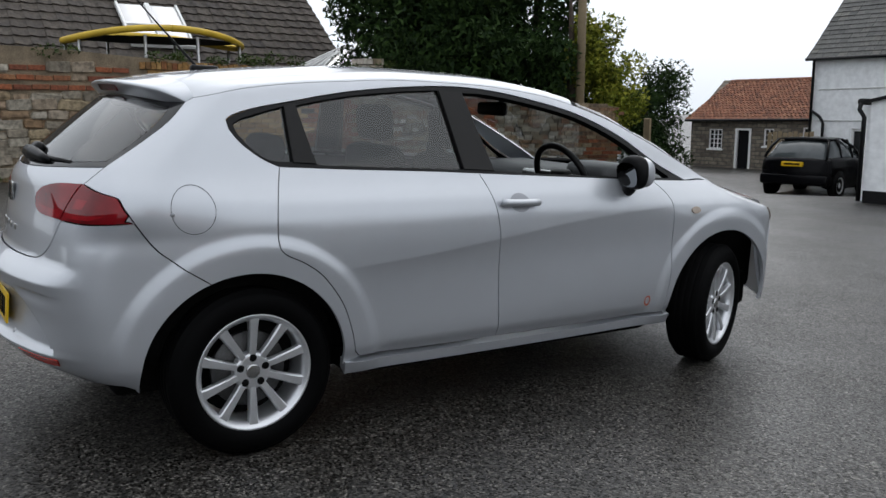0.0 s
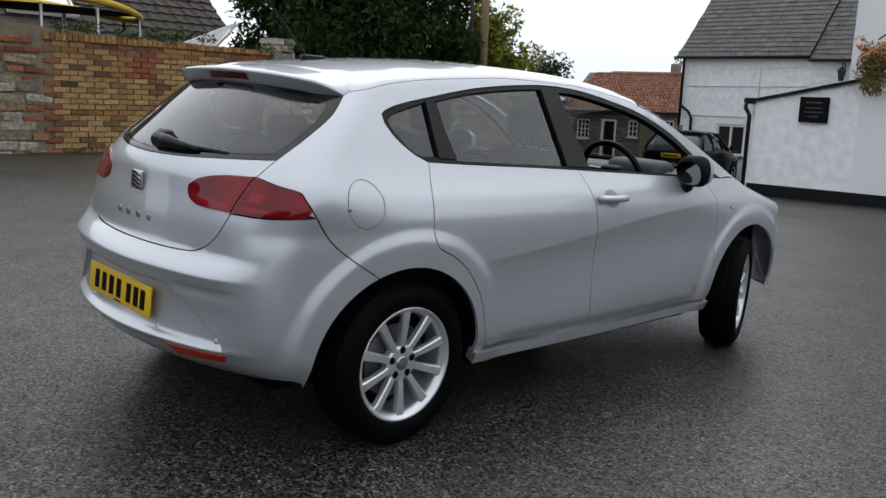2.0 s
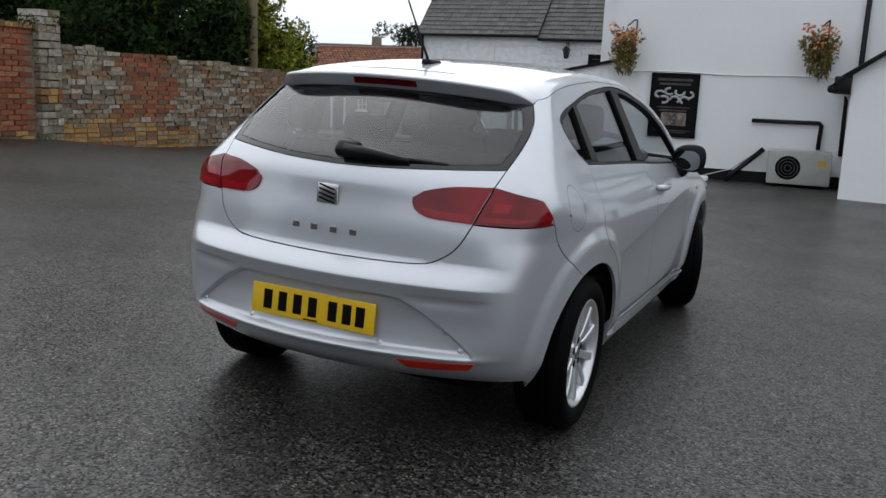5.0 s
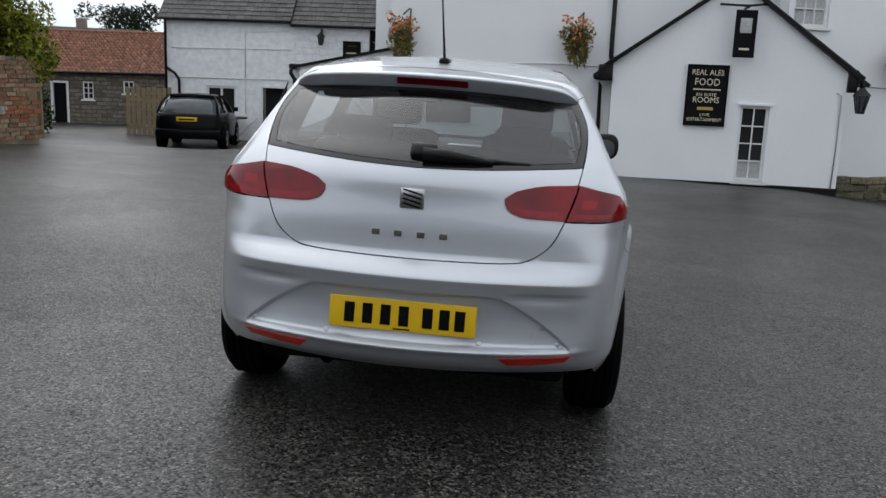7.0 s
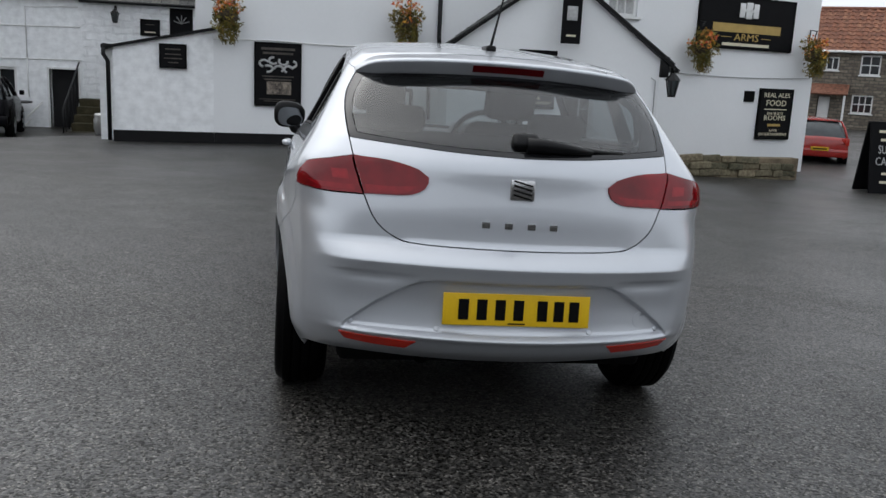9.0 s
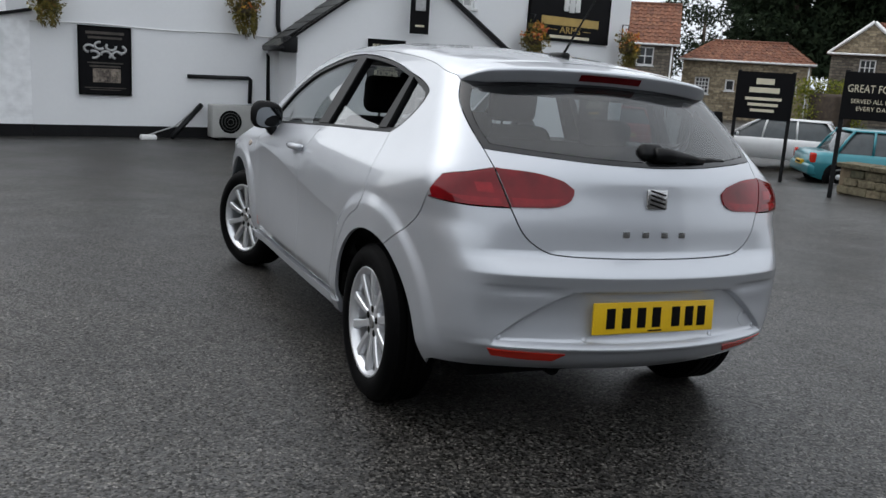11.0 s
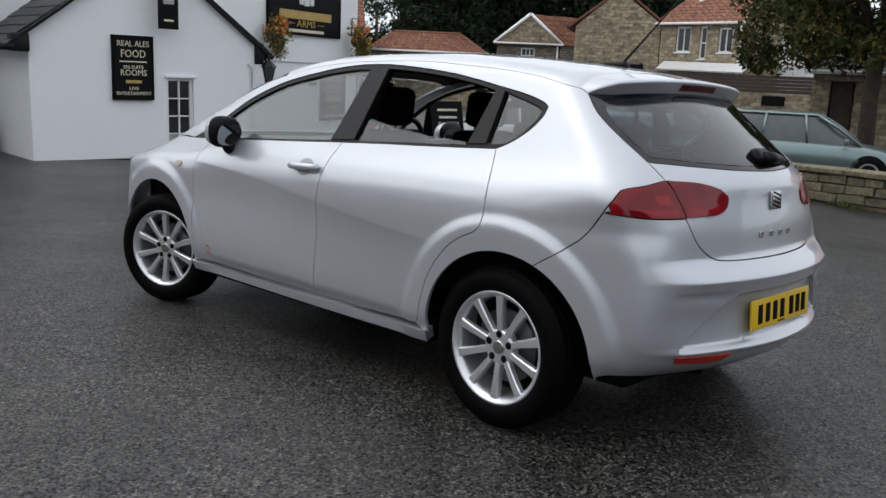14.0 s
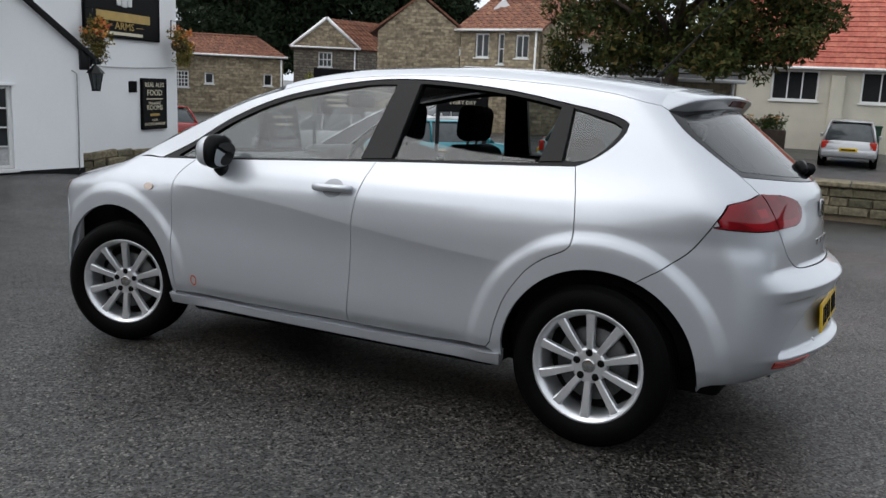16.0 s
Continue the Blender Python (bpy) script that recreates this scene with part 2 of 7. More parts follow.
SLATE = varied("grey_slate", [(0.035, 0.036, 0.036), (0.075, 0.075, 0.07), (0.055, 0.056, 0.054), (0.1, 0.097, 0.085)], 0.55, 20, 0.3, False)
PANTILE = varied("orange_pantile", [(0.22, 0.085, 0.048), (0.27, 0.115, 0.065), (0.16, 0.066, 0.042), (0.32, 0.15, 0.085)], 0.8, 9, 0.3, False)
REDTILE = varied("red_tile", [(0.42, 0.12, 0.08), (0.36, 0.09, 0.06), (0.46, 0.15, 0.1)], 0.75, 9, 0.2, False, 0.3)
DARKTILE = varied("dark_concrete_tile", [(0.055, 0.045, 0.038), (0.075, 0.062, 0.05), (0.045, 0.038, 0.034)], 0.85, 12, 0.3, False)
BUFFBRICK = varied("buff_brick", [(0.14, 0.075, 0.04), (0.36, 0.2, 0.07), (0.44, 0.27, 0.1), (0.4, 0.24, 0.085), (0.47, 0.31, 0.14), (0.33, 0.17, 0.06), (0.42, 0.26, 0.1), (0.05, 0.035, 0.03)], 0.9, 30, 0.6, True, 0.45)
BUFFREST = varied("buff_brick_rest", [(0.14, 0.075, 0.04), (0.4, 0.22, 0.075), (0.44, 0.27, 0.1), (0.33, 0.17, 0.06), (0.28, 0.1, 0.05)], 0.9, 30, 0.6, False, 0.45)
REDBRICK = varied("red_brick", [(0.26, 0.075, 0.035), (0.33, 0.11, 0.05), (0.19, 0.06, 0.035), (0.36, 0.17, 0.08)], 0.9, 30, 0.6, True, 0.45)
REDREST = varied("red_brick_rest", [(0.3, 0.09, 0.045), (0.36, 0.13, 0.06), (0.2, 0.07, 0.04), (0.34, 0.2, 0.1), (0.12, 0.07, 0.05)], 0.9, 30, 0.6, False, 0.45)
RUBREST = varied("pale_rubble", [(0.16, 0.13, 0.095), (0.3, 0.26, 0.2), (0.46, 0.42, 0.36), (0.22, 0.17, 0.11), (0.38, 0.33, 0.25), (0.12, 0.1, 0.075)], 0.95, 18, 0.8, False, 0.5)
OLDBRICK = varied("old_brown_brick", [(0.2, 0.14, 0.09), (0.32, 0.22, 0.13), (0.24, 0.12, 0.07), (0.36, 0.28, 0.18), (0.14, 0.1, 0.07), (0.3, 0.17, 0.1)], 0.95, 20, 0.6, False, 0.5)
FIELDSTONE = varied("field_stone", [(0.2, 0.17, 0.13), (0.3, 0.26, 0.2), (0.42, 0.38, 0.31), (0.25, 0.16, 0.09), (0.34, 0.28, 0.18)], 0.95, 18, 0.8, True, 0.5)
WALLSTONE = varied("mossy_stone", [(0.13, 0.115, 0.075), (0.2, 0.17, 0.11), (0.1, 0.095, 0.06), (0.24, 0.2, 0.13)], 0.95, 18, 0.8, True, 0.5)
MOSSY = material("mossy_step", (0.06, 0.05, 0.028), 0.9, spot=(0.025, 0.024, 0.012), scale=5, fine=40, bump=0.5, spec=0.2)
PLAINWALL = material("plain_grey_wall", (0.11, 0.11, 0.112), 0.9, scale=2, fine=40, bump=0.4, amount=0.3)
MORTAR = material("old_mortar", (0.27, 0.21, 0.14), 0.95, scale=4, fine=50, bump=0.5, amount=0.5)
WOODFENCE = material("fence_wood", (0.3, 0.23, 0.14), 0.85, scale=5, fine=80, bump=0.3)
DARKWOOD = material("dark_fence", (0.06, 0.042, 0.034), 0.85, scale=5, fine=80, bump=0.3)
WHITEWOOD = material("white_frame", (0.78, 0.78, 0.77), 0.45, amount=0.08)
IRON = material("black_iron", (0.006, 0.006, 0.007), 0.45, amount=0.3, spec=0.25)
SIGN = material("black_sign", (0.005, 0.005, 0.006), 0.6, amount=0.3, spec=0.12)
SIGNTEXT = material("cream_letters", (0.72, 0.66, 0.5), 0.6, amount=0.1)
GOLD = material("gold_letters", (0.5, 0.34, 0.1), 0.5, amount=0.2)
FADED = material("faded_print", (0.075, 0.062, 0.052), 0.6, amount=0.5, fine=60)
PRINT = material("photo_print", (0.3, 0.25, 0.2), 0.5, spot=(0.03, 0.022, 0.018), scale=9, fine=40)
# near-black colour standing for the shade of an unlit room
ROOMSHADE = material("room_shade", (0.012, 0.012, 0.013), 0.9)
CURTAIN = material("net_curtain", (0.5, 0.5, 0.5), 0.9, amount=0.3, scale=20)
BARK = material("bark", (0.075, 0.055, 0.04), 0.95, scale=8, fine=60, bump=0.8, amount=0.5)
CONIFER = varied("conifer_leaf", [(0.006, 0.016, 0.004), (0.016, 0.034, 0.008), (0.03, 0.058, 0.012), (0.01, 0.024, 0.006)], 0.8, 3, 0.0, False, 0.4, 0.12)
GOLDLEAF = varied("golden_leaf", [(0.05, 0.07, 0.01), (0.17, 0.2, 0.02), (0.33, 0.33, 0.04), (0.1, 0.13, 0.015)], 0.7, 3, 0.0, False, 0.4, 0.12)
GREENLEAF = varied("green_leaf", [(0.02, 0.04, 0.01), (0.05, 0.08, 0.02), (0.035, 0.06, 0.015), (0.08, 0.09, 0.025)], 0.7, 3, 0.0, False, 0.4, 0.12)
AUTUMN = varied("autumn_leaf", [(0.02, 0.035, 0.01), (0.045, 0.06, 0.015), (0.1, 0.07, 0.02), (0.03, 0.05, 0.013), (0.06, 0.065, 0.018)], 0.7, 3, 0.0, False, 0.4, 0.12)
FARLEAF = varied("far_leaf", [(0.012, 0.02, 0.011), (0.025, 0.037, 0.018), (0.018, 0.03, 0.016)], 0.9, 2, 0.0, False, 0.4, 0.12)
BLOOM = varied("orange_bloom", [(0.75, 0.18, 0.04), (0.65, 0.35, 0.04), (0.6, 0.06, 0.03), (0.7, 0.45, 0.2)], 0.6, 8, 0.0, False, 0.2)
TRAIL = varied("trailing_leaf", [(0.1, 0.1, 0.02), (0.27, 0.2, 0.035), (0.06, 0.07, 0.015), (0.2, 0.11, 0.02)], 0.7, 8, 0.0, False, 0.3)
CREAMMETAL = material("grey_enamel", (0.42, 0.42, 0.4), 0.5, amount=0.15)
STEEL = material("steel", (0.45, 0.45, 0.45), 0.35, 0.9, amount=0.2)
HOUSEGLASS = material("window_glass", (0.02, 0.022, 0.024), 0.06, amount=0.2)
WHITEPAINT = material("car_white", (0.7, 0.7, 0.7), 0.25, amount=0.05, coat=0.6)
TEALPAINT = material("car_teal", (0.03, 0.22, 0.26), 0.3, 0.3, amount=0.08, coat=0.6)
GREENPAINT = material("car_grey_green", (0.16, 0.22, 0.215), 0.3, 0.6, amount=0.08, coat=0.6)
REDPAINT = material("car_red", (0.35, 0.02, 0.015), 0.25, amount=0.08, coat=0.6)
BLACKPAINT = material("car_black", (0.003, 0.003, 0.004), 0.22, 0.0, amount=0.1, spec=0.1)
SILVERPAINT = material("car_pale_silver", (0.5, 0.5, 0.51), 0.35, 0.7, amount=0.05, coat=0.5)
BLUEPLASTIC = material("blue_plastic", (0.03, 0.1, 0.32), 0.5, amount=0.1)
GREENPLASTIC = material("green_plastic", (0.02, 0.06, 0.035), 0.5, amount=0.1)
YELLOWPAD = material("yellow_pad", (0.6, 0.4, 0.03), 0.6, amount=0.2)
CARGLASS = material("far_car_glass", (0.07, 0.08, 0.084), 0.05, amount=0.2)

def part(name, bm, material, parent, label="", smooth=True):
    """Links a bmesh as one mesh under a thing or part."""
    me = bpy.data.meshes.new(name)
    bm.normal_update()
    bm.to_mesh(me)
    bm.free()
    if smooth:
        me.polygons.foreach_set("use_smooth", [True] * len(me.polygons))
    for one in material if isinstance(material, (list, tuple)) else [material]:
        me.materials.append(one)
    ob = new(name, me)
    ob.parent = parent
    return tagged(ob, label)


def lathe(profile, n=64, axis=0, m=Matrix()):
    """A turned solid: (radius, along) pairs turned about the x axis."""
    bm = bmesh.new()
    rows = [[bm.verts.new(m @ Vector((a, r * math.cos(2 * math.pi * k / n), r * math.sin(2 * math.pi * k / n)))) for k in range(n)] for r, a in profile]
    for p, q in zip(rows, rows[1:]):
        for k in range(n):
            bm.faces.new((p[k], p[(k + 1) % n], q[(k + 1) % n], q[k]))
    return bm


def box(bm, x0, x1, y0, y1, z0, z1, bevel=0.0, m=Matrix(), seg=2):
    made = bmesh.ops.create_cube(bm, size=1, matrix=m @ Matrix.LocRotScale(((x0 + x1) / 2, (y0 + y1) / 2, (z0 + z1) / 2), None, (abs(x1 - x0), abs(y1 - y0), abs(z1 - z0))))
    if bevel:
        es = {e for v in made["verts"] for e in v.link_edges}
        bmesh.ops.bevel(bm, geom=list(es), offset=bevel, segments=seg, affect="EDGES", profile=0.5)
    return bm


def rounded(x0, x1, y0, y1, z0, z1, bevel=0.02, m=Matrix(), seg=3):
    return box(bmesh.new(), x0, x1, y0, y1, z0, z1, bevel, m, seg)


def tube(points, r, n=10, bm=None):
    """A bent rod."""
    bm = bm or bmesh.new()
    pts = [Vector(p) for p in points]
    rows = []
    for k, p in enumerate(pts):
        d = (pts[min(k + 1, len(pts) - 1)] - pts[max(k - 1, 0)]).normalized()
        u = d.orthogonal().normalized() if k == 0 else (u - d * u.dot(d)).normalized()
        v, rr = d.cross(u), r[k] if isinstance(r, (list, tuple)) else r
        rows.append([bm.verts.new(p + (u * math.cos(2 * math.pi * j / n) + v * math.sin(2 * math.pi * j / n)) * rr) for j in range(n)])
    for a, b in zip(rows, rows[1:]):
        for j in range(n):
            bm.faces.new((a[j], a[(j + 1) % n], b[(j + 1) % n], b[j]))
    bm.faces.new(rows[0][::-1])
    bm.faces.new(rows[-1])
    return bm



def mesh_part(name, verts, faces, material, parent, label="", uv=None, smooth=False):
    me = bpy.data.meshes.new(name)
    me.from_pydata([tuple(v) for v in verts], [], [tuple(f) for f in faces])
    if uv is not None:
        layer = me.uv_layers.new(name="UVMap")
        loops = np.zeros(len(me.loops), int)
        me.loops.foreach_get("vertex_index", loops)
        layer.data.foreach_set("uv", np.asarray(uv, float)[loops].ravel())
    if smooth:
        me.polygons.foreach_set("use_smooth", [True] * len(me.polygons))
    me.materials.append(material)
    ob = new(name, me)
    ob.parent = parent
    return tagged(ob, label)


def thing(name, label, category, at=Matrix(), group="", kind=""):
    ob = new(name)
    ob.matrix_basis = at
    return tagged(ob, label, category, group, kind)


def facing(a, b, z=0.0):
    """A wall's own axes: x along it from a to b, y into it, z up."""
    d = (Vector(b) - Vector(a)).normalized()
    return Matrix(((d.x, -d.y, 0, a[0]), (d.y, d.x, 0, a[1]), (0, 0, 1, z), (0, 0, 0, 1)))


def sheet(name, m, outline, holes, thick, material, parent, label=""):
    """A wall of some thickness with openings through it; outline and openings in its own x and z."""
    loops = [list(outline)] + [[(x0, z0), (x1, z0), (x1, z1), (x0, z1)] for x0, x1, z0, z1 in holes]
    pts, edges = [], []
    for one in loops:
        n0 = len(pts)
        pts += one
        edges += [(n0 + k, n0 + (k + 1) % len(one)) for k in range(len(one))]
    made = mathutils.geometry.delaunay_2d_cdt([Vector(q) for q in pts], edges, [], 0, 1e-6)
    q = np.array([tuple(v) for v in made[0]])
    tri = np.array(made[2])
    mid = q[tri].mean(1)
    keep = inside_of(loops[0], mid)
    for h in loops[1:]:
        keep &= ~inside_of(h, mid)
    tri = tri[keep]
    n = len(q)
    verts = [m @ Vector((x, 0, z)) for x, z in q] + [m @ Vector((x, thick, z)) for x, z in q]
    uv = [tuple(p) for p in q] * 2
    faces = [tuple(t) for t in tri] + [tuple(int(k) + n for k in t[::-1]) for t in tri]
    seen = {}
    for t in tri:
        for k in range(3):
            e = (int(t[k]), int(t[(k + 1) % 3]))
            seen[tuple(sorted(e))] = None if tuple(sorted(e)) in seen else e
    for e in [e for e in seen.values() if e]:
        k = len(verts)
        verts += [verts[e[0]], verts[e[1]], verts[e[1] + n], verts[e[0] + n]]
        uv += [tuple(q[e[0]]), tuple(q[e[1]]), tuple(q[e[1]] + (0.1, 0.0)), tuple(q[e[0]] + (0.1, 0.0))]
        faces.append((k + 1, k, k + 3, k + 2))
    return mesh_part(name, verts, faces, material, parent, label, uv)


def inside_of(loop, q):
    p = np.array(loop, float)
    a, b = p, np.roll(p, -1, 0)
    x, y = q[:, :1], q[:, 1:]
    return (((a[:, 1] > y) != (b[:, 1] > y)) & (x < (b[:, 0] - a[:, 0]) * (y - a[:, 1]) / (b[:, 1] - a[:, 1] + 1e-12) + a[:, 0])).sum(1) % 2 == 1


def window_in(m, x0, x1, z0, z1, cols, rows, parent, back=0.1, bar=0.022, frame_w=0.05, sill=True, glass=None, blind=0.0):
    """A window in an opening: frame with bars, sill, one pane of glass for each light."""
    iw, ih = x1 - x0 - 2 * frame_w, z1 - z0 - 2 * frame_w
    lights = []
    for i in range(cols):
        for j in range(rows):
            a, c = x0 + frame_w + iw * i / cols, z0 + frame_w + ih * j / rows
            lights.append((a + bar / 2 * (i > 0), a + iw / cols - bar / 2 * (i < cols - 1), c + bar / 2 * (j > 0), c + ih / rows - bar / 2 * (j < rows - 1)))
    win = sheet("window", m @ Matrix.Translation((0, back - 0.03, 0)), [(x0, z0), (x1, z0), (x1, z1), (x0, z1)], lights, 0.06, WHITEWOOD, parent, "white painted window frame")
    for i in range(cols):
        for j in range(rows):
            a, c = x0 + frame_w + iw * i / cols, z0 + frame_w + ih * j / rows
            pane_mat = CURTAIN if blind and j < rows * blind else glass or HOUSEGLASS
            part("pane", box(bmesh.new(), a, a + iw / cols, back + 0.004, back + 0.01, c, c + ih / rows, 0, m), pane_mat, win, smooth=False)
    if sill:
        part("sill", box(bmesh.new(), x0 - 0.05, x1 + 0.05, -0.05, back, z0 - 0.05, z0, 0.008, m), WHITEWOOD, win, smooth=False)
    return win


def lettering(text, size, m, material, parent, name="lettering", wide=None):
    """Raised letters, middle on m's origin, in its x and z."""
    c = bpy.data.curves.new(name, "FONT")
    c.body, c.size, c.align_x, c.align_y, c.extrude, c.resolution_u = text, size, "CENTER", "CENTER", 0.003, 2
    tmp = bpy.data.objects.new(name, c)
    me = bpy.data.meshes.new_from_object(tmp)
    bpy.data.objects.remove(tmp)
    if wide:
        w = max(v.co.x for v in me.vertices) - min(v.co.x for v in me.vertices)
        me.transform(Matrix.Diagonal((wide / w, 1, 1, 1)))
    me.transform(m @ pose(0, -0.004, 0, 90, 0, 0))
    me.materials.append(material)
    ob = new(name, me)
    ob.parent = parent
    return ob


def tiles(name, a, b, c, d, across, courses, material, parent, wave=0.03, lap=0.02, label=""):
    """A roof slope of single tiles: a and b at the eaves, c over b and d over a at the ridge."""
    a, b, c, d = (np.array(p, float) for p in (a, b, c, d))
    up = np.cross(b - a, d - a)
    up /= np.linalg.norm(up)
    k = 5 if wave else 2
    verts, faces = [], []
    rng = np.random.RandomState(7)
    for j in range(courses):
        for i in range(across):
            jit = rng.uniform(-0.12, 0.12) / across * 0.3
            lift = rng.uniform(0, 0.008)
            n0 = len(verts)
            for v, h in ((j / courses, lap + lift), (min(1.0, (j + 1.15) / courses), lift * 0.5)):
                for q in range(k):
                    s = (i + q / (k - 1) * 0.985) / across + jit
                    p = (a + (b - a) * s) * (1 - v) + (d + (c - d) * s) * v
                    verts.append(p + up * (h + wave * math.cos(math.pi * 1.5 * q / (k - 1)) * 0.5))
            for q in range(k - 1):
                faces.append((n0 + q, n0 + q + 1, n0 + k + q + 1, n0 + k + q))
            n1 = len(verts)
            for q in range(k):
                verts.append(np.array(verts[n0 + q]) - up * (lap + 0.012))
            for q in range(k - 1):
                faces.append((n1 + q, n1 + q + 1, n0 + q + 1, n0 + q))
    ob = mesh_part(name, verts, faces, material, parent, label)
    return tagged(ob, kind="stuff")


def slab(name, a, b, c, d, thick, material, parent):
    a, b, c, d = (Vector(p) for p in (a, b, c, d))
    n = (b - a).cross(d - a).normalized() * thick
    v = [a, b, c, d, a - n, b - n, c - n, d - n]
    return mesh_part(name, v, [(0, 1, 2, 3), (7, 6, 5, 4), (0, 4, 5, 1), (1, 5, 6, 2), (2, 6, 7, 3), (3, 7, 4, 0)], material, parent)


def foliage(name, clumps, count, size, material, parent, seed=1, droop=0.0, label="", thin=0.5):
    """Single leaves or sprays in the shells of many clumps: (x, y, z, rx, ry, rz)."""
    rng = np.random.RandomState(seed)
    cl = np.array(clumps, float)
    vol = (cl[:, 3] * cl[:, 4] + cl[:, 4] * cl[:, 5] + cl[:, 3] * cl[:, 5])
    pick = rng.choice(len(cl), count, p=vol / vol.sum())
    d = rng.normal(size=(count, 3))
    d /= np.linalg.norm(d, axis=1, keepdims=True)
    r = rng.uniform(0.55, 1.06, (count, 1)) ** 0.7
    p = cl[pick, :3] + d * cl[pick, 3:] * r
    u = rng.normal(size=(count, 3)) + d * 0.3
    u[:, 2] -= droop
    u /= np.linalg.norm(u, axis=1, keepdims=True)
    w = np.cross(u, rng.normal(size=(count, 3)) + d)
    w /= np.linalg.norm(w, axis=1, keepdims=True) + 1e-9
    s = size * rng.uniform(0.55, 1.3, (count, 1))
    q = np.stack([p - w * s * thin, p + u * s * 0.6 - w * s * thin * 0.2, p + u * s * 1.3, p + u * s * 0.5 + w * s * thin], 1).reshape(-1, 3)
    faces = np.arange(count * 4).reshape(-1, 4)
    ob = mesh_part(name, q, faces.tolist(), material, parent, label)
    return tagged(ob, kind="stuff") if parent is None else ob


def trunk(points, radii, parent, name="trunk"):
    return part(name, tube(points, radii, 10), BARK, parent)


def parked_car(name, label, m, paint, L=3.9, W=1.68, H=1.48, nose=0.95, boot=0.15, belt=0.92, rear_lamp=True, plate=True, group="parked cars", plate_z=0.5):
    """A plain car seen far off; its tail at y = 0, its nose at y = L."""
    size = H / 1.46
    L, W, H, nose, boot, belt = L / size, W / size, 1.46, nose / size, boot / size, belt / size
    car_e = thing(name, label, "car", m @ Matrix.Diagonal((size, size, size, 1)), group)
    hw = W / 2

    def loft(stations, material, part_name, lab=""):
        verts, faces = [], []
        k = len(stations[0][1])
        for y, sec in stations:
            verts += [(x, y, z) for x, z in sec]
        for j in range(len(stations) - 1):
            for i in range(k - 1):
                a = j * k + i
                faces.append((a, a + 1, a + k + 1, a + k))
        faces += [tuple(range(k))[::-1], tuple(range(len(verts) - k, len(verts)))]
        bm = bmesh.new()
        vs = [bm.verts.new(v) for v in verts]
        for f in faces:
            bm.faces.new([vs[i] for i in f])
        bmesh.ops.recalc_face_normals(bm, faces=bm.faces)
        return part(part_name, bm, material, car_e, lab)

    def lower(y, w, z0, z1, top):
        half = [(w * 0.9, z0), (w, z0 + 0.14), (w * 1.0, z1 - 0.25), (w * 0.97, z1 - 0.08), (w * 0.9, z1), (w * 0.5, top), (0, top + 0.005)]
        return (y, half + [(-x, z) for x, z in half[-2::-1]])

    b = belt
    loft([lower(0.0, hw * 0.82, 0.36, b - 0.12, b - 0.1), lower(0.06, hw * 0.92, 0.26, b - 0.03, b - 0.01), lower(0.3, hw * 0.98, 0.2, b, b + 0.01), lower(1.2, hw, 0.19, b, b), lower(L - nose - 0.5, hw, 0.19, b - 0.02, b), lower(L - nose, hw, 0.19, b - 0.03, b), lower(L - 0.5, hw * 0.97, 0.2, b - 0.13, b - 0.08), lower(L - 0.16, hw * 0.88, 0.24, b - 0.27, b - 0.22), lower(L, hw * 0.7, 0.32, b - 0.4, b - 0.36)], paint, "body")

    def upper(y, w0, w1, z0, z1, crown):
        half = [(w0, z0), (w0 - (w0 - w1) * 0.35, z0 + (z1 - z0) * 0.45), (w1, z1 - 0.05), (w1 * 0.85, z1), (0, z1 + crown)]
        return (y, half + [(-x, z) for x, z in half[-2::-1]])

    y0, y1 = boot, L - nose + 0.05
    loft([upper(y0, hw * 0.84, hw * 0.7, b - 0.03, b + 0.02, 0), upper(y0 + 0.3, hw * 0.87, hw * 0.68, b - 0.03, H - 0.14, 0.02), upper(y0 + 0.6, hw * 0.88, hw * 0.68, b - 0.03, H - 0.05, 0.02), upper(y1 - 0.95, hw * 0.9, hw * 0.68, b - 0.03, H - 0.05, 0.02), upper(y1 - 0.75, hw * 0.9, hw * 0.69, b - 0.03, b + (H - b) * 0.82, 0.015), upper(y1 - 0.4, hw * 0.9, hw * 0.72, b - 0.03, b + (H - b) * 0.46, 0.01), upper(y1, hw * 0.88, hw * 0.8, b - 0.03, b + 0.0, 0)], CARGLASS, "glasshouse", "dark car windows")
    loft([(y, [(x, z) for x, z in ((hw * 0.685, H - 0.065), (hw * 0.69, H - 0.045), (hw * 0.58, H - 0.02), (0, H), (-hw * 0.58, H - 0.02), (-hw * 0.69, H - 0.045), (-hw * 0.685, H - 0.065))]) for y in (y0 + 0.34, y0 + 0.6, (y0 + y1) / 2 - 0.2, y1 - 0.95, y1 - 0.85)], paint, "roof")
    for sx in (1, -1):
        for ya, yb in ((y0 + 0.02, y0 + 0.42), (L * 0.52, L * 0.5), (L * 0.3, L * 0.31), (y1 - 0.02, y1 - 0.9)):
            part("pillar", tube([(sx * hw * 0.875, ya, b - 0.02), (sx * hw * 0.8, ya + (yb - ya) * 0.5, b + (H - b) * 0.5), (sx * hw * 0.69, yb, H - 0.055)], 0.035, 6), paint, car_e)
        part("door_mirror", rounded(sx * hw * 1.0, sx * hw * 1.13, y1 - 0.35, y1 - 0.27, b, b + 0.12, 0.03), paint, car_e)
        if rear_lamp:
            part("tail_lamp", rounded(sx * hw * 0.68, sx * hw * 0.93, 0.0, 0.12, b - 0.26, b - 0.02, 0.03), REFLECT, car_e)
